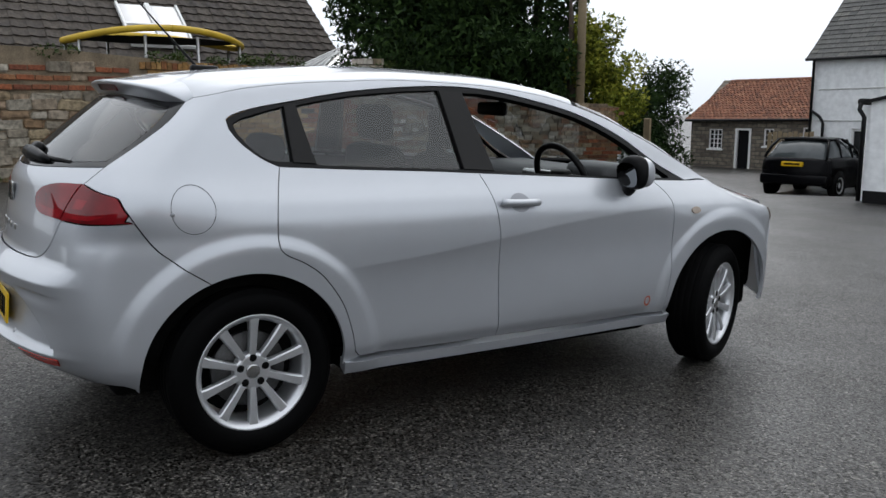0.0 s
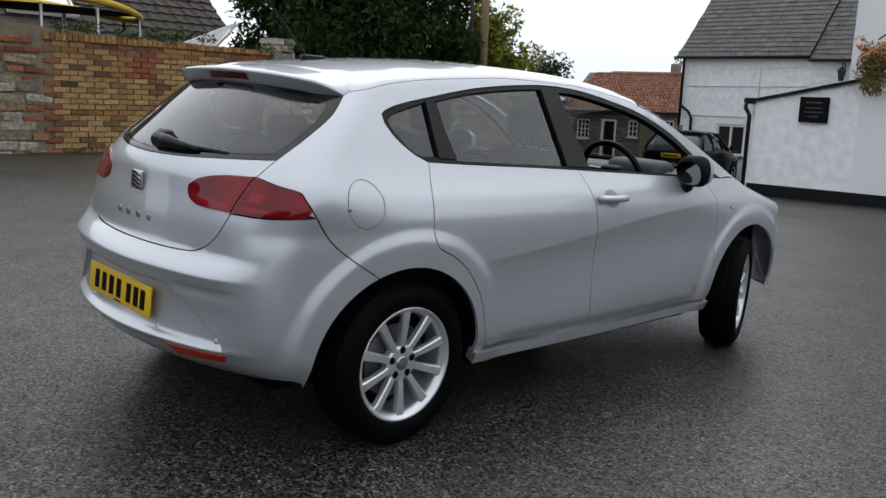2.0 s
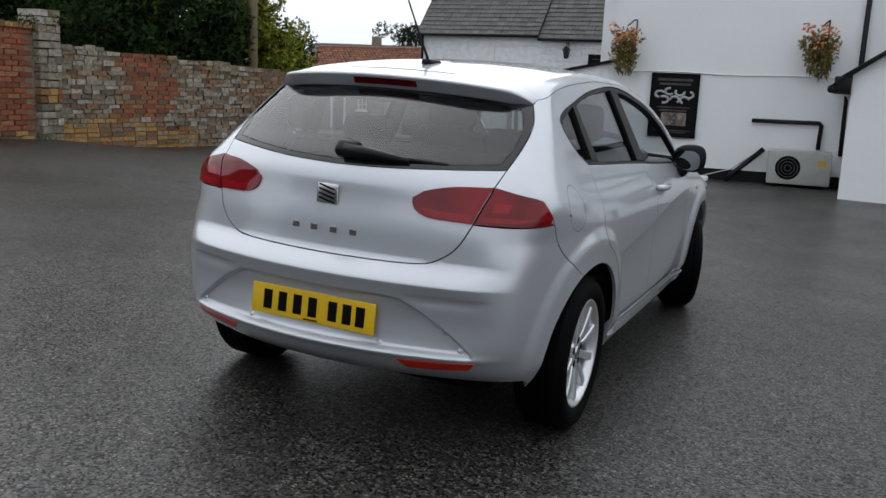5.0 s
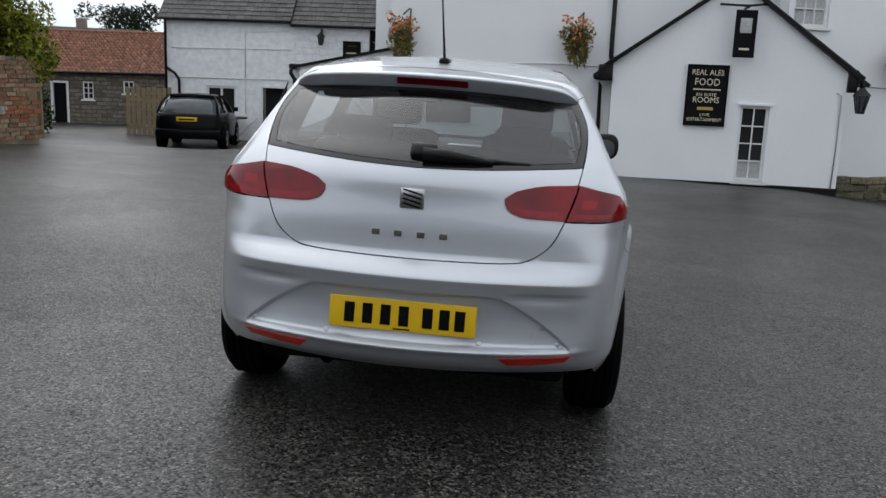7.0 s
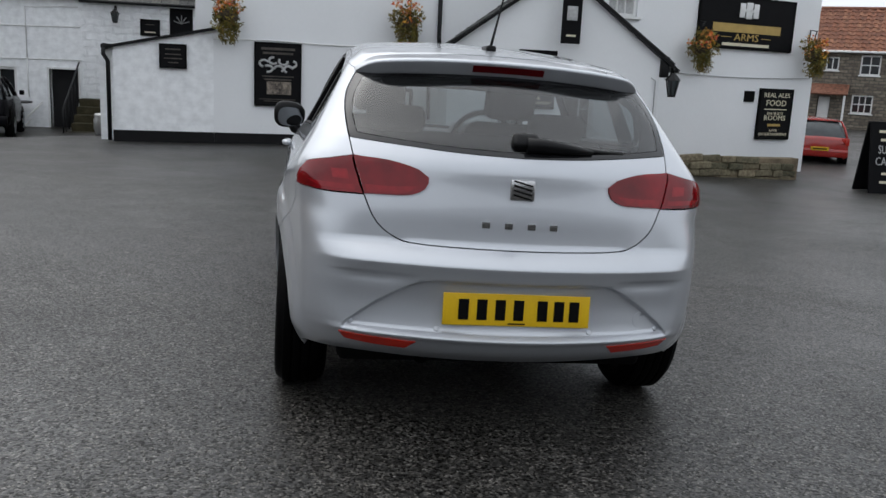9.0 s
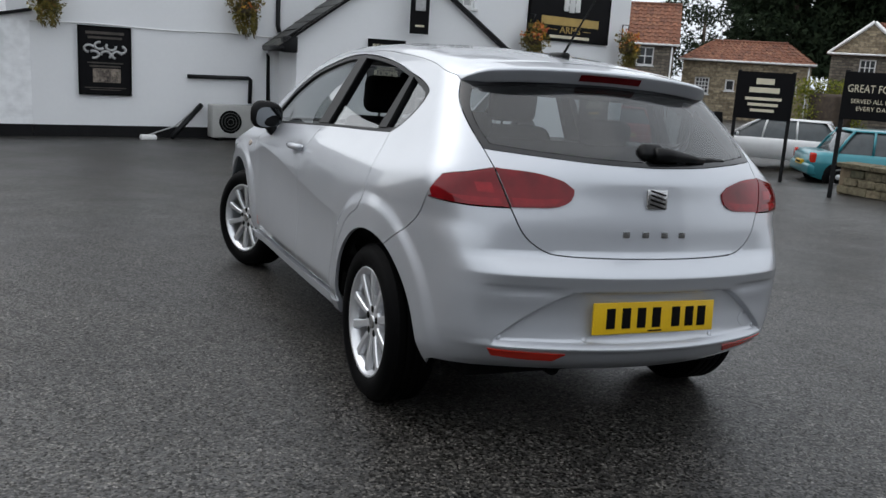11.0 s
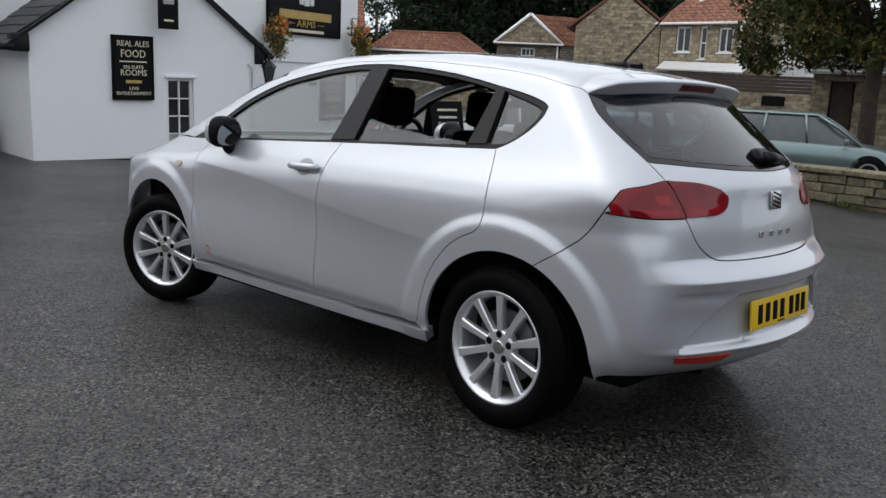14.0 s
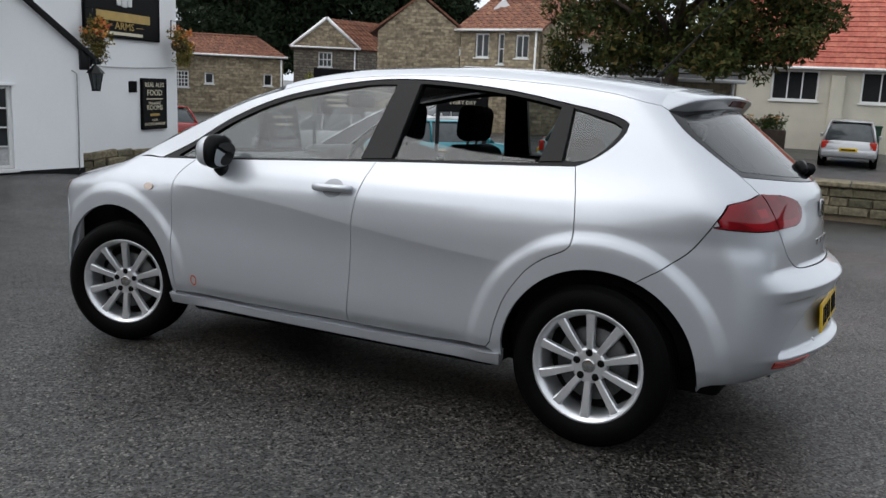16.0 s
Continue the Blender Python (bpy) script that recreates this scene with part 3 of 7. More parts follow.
        part("headlamp", rounded(sx * hw * 0.55, sx * hw * 0.9, L - 0.3, L - 0.1, b - 0.34, b - 0.2, 0.04), CHROME, car_e)
        for y in (0.66, L - 0.75):
            ax = Matrix.Translation((sx * (hw - 0.1), y, 0.3)) @ pose(0, 0, 0, 0, 0, 0 if sx > 0 else 180)
            # black disc on the flank paints the shaded gap above the tyre
            part("arch_gap_shade", lathe([(0.0, 0.1), (0.36, 0.1), (0.362, 0.09), (0.36, 0.0)], 28, 0, ax), INK, car_e)
            w = part("wheel", lathe([(0.1, -0.09), (0.28, -0.09), (0.3, -0.06), (0.3, 0.07), (0.285, 0.112), (0.2, 0.116)], 28, 0, ax), RUBBER, car_e)
            part("rim", lathe([(0.0, 0.104), (0.06, 0.104), (0.08, 0.09), (0.15, 0.09), (0.18, 0.11), (0.205, 0.1165)], 28, 0, ax), ALLOY, w)
    part("bumper", rounded(-hw * 0.93, hw * 0.93, -0.05, 0.2, 0.3, 0.56, 0.06), paint, car_e)
    part("bumper", rounded(-hw * 0.8, hw * 0.8, L - 0.2, L + 0.03, 0.26, 0.48, 0.06), paint, car_e)
    if plate:
        pl = part("number_plate", rounded(-0.26, 0.26, -0.075, 0.05, plate_z, plate_z + 0.11, 0.004), YELLOW, car_e)
        part("bar", rounded(-0.2, 0.2, -0.082, -0.07, plate_z + 0.035, plate_z + 0.075, 0.002), INK, pl)
        part("number_plate", rounded(-0.26, 0.26, L + 0.025, L + 0.04, 0.33, 0.43, 0.004), WHITEWOOD, car_e)
    return car_e


# ---- ground ----
LEAN = Matrix.Rotation(math.atan(0.0344), 4, Vector((-0.02, 0.028, 0.0)))  # the yard's fall under the car
LEVELS = [(0, 0, 0.0), (-9, 2.9, 0.31), (-9.2, 4.6, 0.25), (-8.7, 9, 0.01), (-8.2, 11.2, -0.11), (-3.8, 11.8, -0.14), (-1.1, 12.2, -0.13), (1.7, 10.6, -0.12), (4, 10.3, -0.16), (6.4, 10.9, -0.38), (8.6, 11.2, -0.42), (9, 4, -0.14), (9.1, 0.4, -0.25), (10, -6, -0.26), (0, -9, 0.16), (-8, -6, 0.34), (-7.2, 14.9, -0.5), (-7, 18.0, -0.49), (-15, 22.5, -0.62), (16, 8, -0.16), (24, 4, -0.16), (30, 20, -0.26), (22, 30, -0.36)]


def ground_at(x, y):
    x, y = np.asarray(x, float), np.asarray(y, float)
    top, low = 0.0, 0.0
    for a, b, z in LEVELS:
        w = 1.0 / ((x - a) ** 2 + (y - b) ** 2 + 1.2) ** 1.6
        top, low = top + w * z, low + w
    near = ramp01(np.hypot(x, y - 1.0), 8.0, 4.0)
    return near * (-0.028 * x - 0.02 * y) + (1 - near) * top / low


def ramp01(v, a, b):
    t = np.clip((v - a) / (b - a), 0, 1)
    return t * t * (3 - 2 * t)


gx = np.unique(np.concatenate([np.linspace(-14, 16, 121), np.linspace(-60, 70, 53), [-400, -150, 150, 400]]))
gy = np.unique(np.concatenate([np.linspace(-8, 24, 129), np.linspace(-50, 80, 53), [-400, -150, 150, 400]]))
xx, yy = np.meshgrid(gx, gy)
zz = ground_at(xx, yy)
nx = len(gx)
quads = [(j * nx + i, j * nx + i + 1, (j + 1) * nx + i + 1, (j + 1) * nx + i) for j in range(len(gy) - 1) for i in range(nx - 1)]
tagged(mesh_part("ground", np.stack([xx.ravel(), yy.ravel(), zz.ravel()], -1), quads, ASPHALT, None, smooth=True), "dark wet asphalt yard and road", "ground", kind="structure")


def on_ground(x, y, turn=0.0, dz=0.0):
    return pose(x, y, float(ground_at(x, y)) + dz, 0, 0, turn)


# ---- the white pub ----
pub = thing("pub_building", "long white-painted pub with black trim and slate roofs", "pub")
FRONT, GABLE, NAME, WING = facing((-3.9, 11.85), (1.7, 12.4), -0.12), facing((1.7, 10.66), (5.1, 10.41), -0.11), facing((5.13, 11.53), (9.43, 12.83), -0.07), facing((-9.0, 18.3), (-4.0, 18.3), -0.2)
sheet("wall", FRONT, [(0.05, -0.4), (1.67, -0.4), (1.67, 1.9), (0.05, 1.55)], (), 0.3, LIMEWASH, pub)
sheet("wall", FRONT @ Matrix.Translation((0.05, 0, 0)) @ pose(0, 0.3, 0, 0, 0, 90), [(0, -0.6), (6.1, -0.6), (6.1, 1.55), (0, 1.55)], (), 0.25, LIMEWASH, pub)
slab("lean_to_roof", FRONT @ Vector((-0.04, -0.06, 1.56)), FRONT @ Vector((1.7, -0.06, 1.945)), FRONT @ Vector((1.7, 6.3, 1.945)), FRONT @ Vector((-0.04, 6.3, 1.56)), 0.05, PLINTH, pub)
part("gutter", tube([FRONT @ Vector((-0.08, -0.08, 1.54)), FRONT @ Vector((-0.08, 5, 1.52))], 0.05), IRON, pub)
part("downpipe", tube([FRONT @ Vector((-0.08, -0.06, 1.52)), FRONT @ Vector((-0.09, -0.08, 1.42)), FRONT @ Vector((-0.02, -0.05, 1.3)), FRONT @ Vector((-0.02, -0.05, 0.0))], 0.035), IRON, pub)
sheet("wall", FRONT, [(1.671, -0.4), (9.3, -0.4), (9.3, 5.2), (1.671, 5.2)], (), 0.35, RENDER, pub)
sheet("wall", FRONT @ Matrix.Translation((1.671, 0, 0)) @ pose(0, 0.36, 0, 0, 0, 90), [(0, 1.4), (7.0, 1.4), (7.0, 5.2), (3.5, 7.5), (0, 5.2)], (), 0.3, RENDER, pub)
for u0, u1 in ((0.03, 1.67), (1.673, 5.72)):
    part("plinth", box(bmesh.new(), u0, u1, -0.025, 0.02, -0.4, 0.17, 0.006, FRONT), PLINTH, pub, smooth=False)
part("cable", tube([FRONT @ Vector((u, -0.02, 1.76 + 0.012 * math.sin(u * 3))) for u in np.linspace(1.67, 5.6, 14)], 0.011, 6), WHITEWOOD, pub)
part("downpipe", tube([FRONT @ Vector((5.6, -0.06, 5.0)), FRONT @ Vector((5.6, -0.06, 1.95)), FRONT @ Vector((5.62, -0.09, 1.85))], 0.04), IRON, pub)
part("waste_pipe", tube([FRONT @ Vector((4.05, -0.05, 1.02)), FRONT @ Vector((5.1, -0.05, 1.03)), FRONT @ Vector((5.13, -0.05, 1.0)), FRONT @ Vector((5.12, -0.05, 0.6))], 0.035), IRON, pub)

# gable extension
gable_top = [(-0.1, -0.4), (3.45, -0.4), (3.42, 1.79), (1.69, 3.1), (-0.1, 1.79)]
sheet("wall", GABLE, gable_top, [(1.9, 2.34, 0.02, 1.2)], 0.3, RENDER, pub)
sheet("wall", GABLE @ Matrix.Translation((-0.1, 0, 0)) @ pose(0, 1.9, 0, 0, 0, -90), [(0, -0.4), (1.59, -0.4), (1.59, 1.75), (0, 1.75)], (), 0.3, RENDER, pub)
sheet("wall", GABLE @ Matrix.Translation((3.44, 0, 0)) @ pose(0, 0.31, 0, 0, 0, 90), [(0, -0.4), (1.2, -0.4), (1.2, 1.75), (0, 1.75)], (), 0.3, RENDER, pub)
for u, w, s in ((-0.1, 1.79, 1), (3.43, 1.79, -1)):
    a, b = GABLE @ Vector((u - s * 0.3, -0.12, w - 0.2)), GABLE @ Vector((1.67, -0.12, 3.13))
    c, d = GABLE @ Vector((1.67, 2.2, 3.13)), GABLE @ Vector((u - s * 0.3, 2.2, w - 0.2))
    if s > 0:
        tiles("slate_covering", d, a, b, c, 9, 11, SLATE, pub, 0.0, 0.012)
        slab("roof", a, b, c, d, 0.03, PLINTH, pub)
    else:
        slab("roof", b, a, d, c, 0.05, PLINTH, pub)
    part("barge_board", tube([GABLE @ Vector((u - s * 0.22, -0.03, w - 0.12)), GABLE @ Vector((1.69, -0.03, 3.09))], 0.035, 6), IRON, pub)
part("gutter", tube([GABLE @ Vector((-0.36, -0.12, 1.56)), GABLE @ Vector((-0.36, 1.8, 1.56))], 0.05), IRON, pub)
part("gutter_end", box(bmesh.new(), -0.33, -0.1, -0.1, 0.15, 1.5, 1.75, 0.02, GABLE), IRON, pub)
part("downpipe", tube([GABLE @ Vector((-0.36, 1.75, 1.55)), GABLE @ Vector((-0.3, 1.72, 1.4)), GABLE @ Vector((-0.28, 1.7, 0.5))], 0.035), IRON, pub)
part("plinth", box(bmesh.new(), -0.12, 3.46, -0.02, 0.02, -0.4, -0.02, 0.005, GABLE), PLINTH, pub, smooth=False)
window_in(GABLE, 1.9, 2.34, 0.02, 1.2, 2, 4, pub, 0.08, 0.02, 0.045, True, None, 0.25)
part("hood_mould", box(bmesh.new(), 1.86, 2.38, -0.03, 0.0, 1.2, 1.24, 0.005, GABLE), RENDER, pub, smooth=False)
part("cable", tube([GABLE @ Vector((3.28, -0.02, 1.45)), GABLE @ Vector((3.36, -0.03, 1.4)), GABLE @ Vector((3.37, -0.02, 0.7)), GABLE @ Vector((3.36, -0.02, -0.05))], 0.009, 6), STEEL, pub)

# wall with the name board
sheet("wall", NAME, [(-0.8, -0.6), (4.42, -0.6), (4.38, 5.2), (-0.8, 5.2)], [(-0.71, -0.08, 2.44, 3.5)], 0.3, RENDER, pub)
sheet("wall", NAME @ Matrix.Translation((4.4, 0, 0)) @ pose(0, 0.31, 0, 0, 0, 90), [(0, -0.6), (6, -0.6), (6, 5.2), (3, 7.2), (0, 5.2)], (), 0.3, RENDER, pub)
window_in(NAME, -0.71, -0.08, 2.44, 3.5, 3, 4, pub, 0.08, 0.02, 0.05, True, CURTAIN)
part("vent", box(bmesh.new(), 2.64, 2.9, -0.02, 0.05, 1.04, 1.25, 0.004, NAME), INK, pub, smooth=False)
part("cable", tube([NAME @ Vector((u, -0.015, 1.55 - 0.06 * math.sin((u - 0.2) * 0.75))) for u in np.linspace(0.3, 4.3, 14)], 0.009, 6), STEEL, pub)
slab("roof", FRONT @ Vector((1.3, -0.3, 5.0)), FRONT @ Vector((9.4, -0.3, 5.0)), FRONT @ Vector((9.4, 3.7, 7.6)), FRONT @ Vector((1.3, 3.7, 7.6)), 0.08, SLATE, pub)
slab("roof", NAME @ Vector((-0.9, -0.3, 5.1)), NAME @ Vector((4.7, -0.3, 5.1)), NAME @ Vector((4.7, 3.2, 7.3)), NAME @ Vector((-0.9, 3.2, 7.3)), 0.08, SLATE, pub)

# low wing with the slate roof
sheet("wall", WING, [(-0.2, -1.0), (3.17, -1.0), (3.17, 2.7), (-0.2, 2.7)], [(0.9, 1.7, 0.3, 1.08), (2.42, 3.05, -0.62, 1.07)], 0.3, LIMEWASH, pub)
sheet("wall", WING, [(3.172, -1.0), (7.5, -1.0), (7.5, 2.64), (3.172, 2.64)], [(5.14, 5.68, 1.55, 2.6)], 0.32, RUBBLE, pub)
sheet("wall", WING @ Matrix.Translation((-0.2, 0, 0)) @ pose(0, 4.5, 0, 0, 0, -90), [(0, -1.0), (4.49, -1.0), (4.49, 2.7), (2.25, 5.3), (0, 2.7)], (), 0.3, LIMEWASH, pub)
for u0, u1, z in ((-0.3, 3.17, 2.74), (3.17, 7.6, 2.67)):
    a, b, c, d = WING @ Vector((u0, -0.14, z)), WING @ Vector((u1, -0.14, z)), WING @ Vector((u1, 2.4, z + 2.75)), WING @ Vector((u0, 2.4, z + 2.75))
    slab("roof", a, b, c, d, 0.05, PLINTH, pub)
    tiles("slate_covering", a, b, c, d, int((u1 - u0) / 0.2), 24, SLATE, pub, 0.0, 0.012)
    slab("roof", d, c, WING @ Vector((u1, 4.8, z)), WING @ Vector((u0, 4.8, z)), 0.05, SLATE, pub)
    part("gutter", tube([WING @ Vector((u0, -0.16, z - 0.02)), WING @ Vector((u1, -0.16, z - 0.02))], 0.04), IRON, pub)
part("downpipe", tube([WING @ Vector((-0.12, -0.1, 2.7)), WING @ Vector((-0.14, -0.06, 2.55)), WING @ Vector((-0.14, -0.06, -0.6))], 0.035), IRON, pub)
part("downpipe", tube([WING @ Vector((-0.14, -0.05, 1.5)), WING @ Vector((0.1, -0.05, 1.35)), WING @ Vector((0.2, -0.05, 1.2)), WING @ Vector((0.2, -0.05, 0.55))], 0.035), IRON, pub)
for pts in ([(1.95, 1.3), (1.95, 2.45), (3.1, 2.5)], [(0.0, 1.26), (3.15, 1.3)], [(0.0, 2.0), (3.15, 2.05)], [(1.95, 0.4), (1.95, 1.3)]):
    part("conduit", tube([WING @ Vector((u, -0.012, z)) for u, z in pts], 0.014, 6), WHITEWOOD, pub)
window_in(WING, 0.9, 1.7, 0.3, 1.08, 2, 1, pub, 0.06, 0.05, 0.06)
# panel set in the opening; the doorway's shade is put into its colour
part("doorway_shade", box(bmesh.new(), 2.42, 3.05, 0.2, 0.25, -0.62, 1.07, 0, WING), ROOMSHADE, pub, "near-black panel painted as the shade inside an open doorway", smooth=False)
for u0, u1 in ((2.37, 2.42), (3.05, 3.1)):
    part("door_frame", box(bmesh.new(), u0, u1, -0.03, 0.1, -0.65, 1.12, 0.006, WING), WHITEWOOD, pub, smooth=False)
part("door_frame", box(bmesh.new(), 2.37, 3.1, -0.03, 0.1, 1.07, 1.12, 0.006, WING), WHITEWOOD, pub, smooth=False)
part("plinth", box(bmesh.new(), -0.2, 2.35, -0.025, 0.02, -0.9, -0.42, 0.005, WING), PLINTH, pub, smooth=False)
dark = part("upper_door", box(bmesh.new(), 5.14, 5.68, 0.08, 0.14, 1.55, 2.6, 0.01, WING), SIGN, pub, "black door with a fanlight", smooth=False)
for k in range(5):
    a = math.radians(18 + 36 * k)
    part("glazing_bar", tube([WING @ Vector((5.41, 0.07, 2.25)), WING @ Vector((5.41 + 0.19 * math.cos(a), 0.07, 2.25 + 0.2 * math.sin(a)))], 0.012, 6), STEEL, dark)

# boards, posters and lanterns on the pub
def board(name, label, m, u0, u1, z0, z1, lines, group=""):
    b = thing(name, label, "sign", group=group)
    part("panel", box(bmesh.new(), u0, u1, -0.05, -0.012, z0, z1, 0.004, m), SIGN, b, smooth=False)
    bm = bmesh.new()
    for x0, x1, y0, y1 in ((u0 - 0.012, u1 + 0.012, z0 - 0.012, z0 + 0.012), (u0 - 0.012, u1 + 0.012, z1 - 0.012, z1 + 0.012), (u0 - 0.012, u0 + 0.012, z0 + 0.012, z1 - 0.012), (u1 - 0.012, u1 + 0.012, z0 + 0.012, z1 - 0.012)):
        box(bm, x0, x1, -0.06, -0.005, y0, y1, 0, m)
    part("frame", bm, INK, b, smooth=False)
    mid, h = (u0 + u1) / 2, z1 - z0
    for text, at, size, wide, mat_ in lines:
        z = z1 - at * h
        if text:
            lettering(text, size * h, m @ Matrix.Translation((mid, -0.052, z)), mat_, b, wide=wide * (u1 - u0))
        else:
            part("bar", box(bmesh.new(), mid - wide * (u1 - u0) / 2, mid + wide * (u1 - u0) / 2, -0.055, -0.045, z - size * h / 2, z + size * h / 2, 0, m), mat_, b, smooth=False)
    return b


menu = [("REAL ALES", 0.12, 0.13, 0.8, SIGNTEXT), ("FOOD", 0.28, 0.17, 0.62, SIGNTEXT), ("", 0.4, 0.02, 0.7, SIGNTEXT), ("EN-SUITE", 0.49, 0.08, 0.5, SIGNTEXT), ("ROOMS", 0.58, 0.14, 0.66, SIGNTEXT), ("", 0.72, 0.05, 0.4, GOLD), ("LIVE", 0.83, 0.07, 0.24, SIGNTEXT), ("ENTERTAINMENT", 0.91, 0.08, 0.88, SIGNTEXT)]
board("menu_board", "black board with cream lettering on the white gable", GABLE, 1.06, 1.66, 0.87, 1.79, menu, "menu boards")
board("menu_board", "black board with cream lettering on the white end wall", NAME, 3.03, 3.88, 0.34, 1.3, menu, "menu boards")
name = board("name_board", "large black pub name board with gold lettering and a white crest", NAME, 1.3, 3.66, 2.02, 2.95, [("", 0.6, 0.17, 0.72, GOLD), ("ARMS", 0.78, 0.2, 0.26, GOLD), ("", 0.92, 0.06, 0.5, SIGNTEXT), ("", 0.78, 0.02, 0.0, GOLD)])
for du, w, h in ((0, 0.16, 0.3), (-0.17, 0.13, 0.26), (0.17, 0.13, 0.26), (0, 0.34, 0.06)):
    part("crest", rounded(2.48 + du - w / 2, 2.48 + du + w / 2, -0.07, -0.045, 2.72 - h / 2, 2.72 + h / 2, 0.012, NAME), WHITEWOOD, name)
for du in (-0.5, 0.5):
    part("bar", box(bmesh.new(), 2.48 + du - 0.12, 2.48 + du + 0.12, -0.055, -0.045, 2.222, 2.232, 0, NAME), GOLD, name, smooth=False)
poster = board("poster", "framed dark event poster with pale numerals on a white wall", FRONT, 2.36, 3.14, 0.67, 1.73, [("", 0.09, 0.04, 0.74, FADED), ("", 0.16, 0.035, 0.66, FADED), ("", 0.53, 0.02, 0.7, FADED), ("", 0.58, 0.025, 0.6, FADED), ("", 0.9, 0.012, 0.8, FADED), ("", 0.93, 0.012, 0.6, FADED)])
part("picture", box(bmesh.new(), 2.56, 2.98, -0.055, -0.046, 0.86, 1.08, 0, FRONT), PRINT, poster, "faded brown photograph", smooth=False)
for k, (du, dz) in enumerate(((-0.24, 0.01), (-0.08, 0.06), (0.09, 0.05), (0.24, 0.01), (-0.17, -0.08), (0.01, -0.08), (0.18, -0.08))):
    bm = tube([FRONT @ Vector((2.75 + du + 0.075 * math.cos(a), -0.052, 1.375 + dz + 0.055 * math.sin(a))) for a in np.linspace(0.4 + k, 4.6 + k, 12)], 0.021, 6)
    part("swirl", bm, CURTAIN, poster)
board("notice_board", "small black framed notice board on the white lean-to", FRONT, 0.8, 1.22, 1.24, 1.62, [("", 0.2, 0.06, 0.6, FADED), ("", 0.42, 0.05, 0.6, FADED), ("", 0.6, 0.05, 0.7, FADED), ("", 0.78, 0.05, 0.4, FADED)])
board("notice_board", "black board on the white rubble wall", WING, 4.5, 4.92, 1.95, 2.3, [("", 0.3, 0.05, 0.5, FADED), ("", 0.8, 0.08, 0.6, SIGNTEXT)])
hang = thing("hanging_sign", "hanging pub sign on an iron bracket at the gable", "sign")
part("panel", box(bmesh.new(), 1.66, 1.97, -0.3, -0.26, 1.92, 2.62, 0.006, GABLE), SIGN, hang, smooth=False)
part("picture", rounded(1.73, 1.9, -0.315, -0.3, 2.28, 2.5, 0.01, GABLE), CURTAIN, hang)
part("bar", box(bmesh.new(), 1.74, 1.89, -0.308, -0.3, 2.03, 2.06, 0, GABLE), SIGNTEXT, hang, smooth=False)
part("bracket", tube([GABLE @ Vector((1.82, 0.0, 2.66)), GABLE @ Vector((1.82, -0.4, 2.66))], 0.02, 6), IRON, hang)
part("bracket", tube([GABLE @ Vector((1.45, -0.02, 2.72)), GABLE @ Vector((1.82, -0.3, 2.68)), GABLE @ Vector((2.2, -0.02, 2.74))], 0.018, 6), IRON, hang)


def lantern(label, m, u, z, out, s=1.0, hung=False):
    b = thing("wall_lantern", label, "lantern", m @ Matrix.Translation((u, -out, z)) @ Matrix.Diagonal((s, s, s, 1)), "wall lanterns")
    bm = bmesh.new()
    bmesh.ops.create_cone(bm, cap_ends=True, segments=6, radius1=0.06, radius2=0.11, depth=0.24, matrix=Matrix.Translation((0, 0, -0.12)))
    part("glass", bm, CARGLASS, b, smooth=False)
    bm = bmesh.new()
    bmesh.ops.create_cone(bm, cap_ends=True, segments=6, radius1=0.14, radius2=0.03, depth=0.12, matrix=Matrix.Translation((0, 0, 0.06)))
    part("cap", bm, IRON, b, smooth=False)
    bm = bmesh.new()
    bmesh.ops.create_cone(bm, cap_ends=True, segments=6, radius1=0.07, radius2=0.06, depth=0.03, matrix=Matrix.Translation((0, 0, -0.255)))
    part("base", bm, IRON, b, smooth=False)
    for k in range(6):
        a = math.radians(60 * k)
        part("glazing_bar", tube([(0.06 * math.cos(a), 0.06 * math.sin(a), -0.25), (0.112 * math.cos(a), 0.112 * math.sin(a), 0.0)], 0.009, 5), IRON, b)
    part("bracket", tube([(0, 0, 0.1), (0, 0, 0.2), (0, out / s * 0.6, 0.22), (0, out / s, 0.1)], 0.018, 6), IRON, b)
    return b


lantern("black wall lantern on the white rubble wall", WING, 3.96, 2.4, 0.2, 0.8)
lan = lantern("black lantern hung at the corner of the gable", GABLE, 3.62, 1.42, 0.12, 1.0)
part("gutter_box", box(bmesh.new(), 3.42, 3.56, -0.08, 0.06, 1.46, 1.8, 0.02, GABLE), IRON, pub)


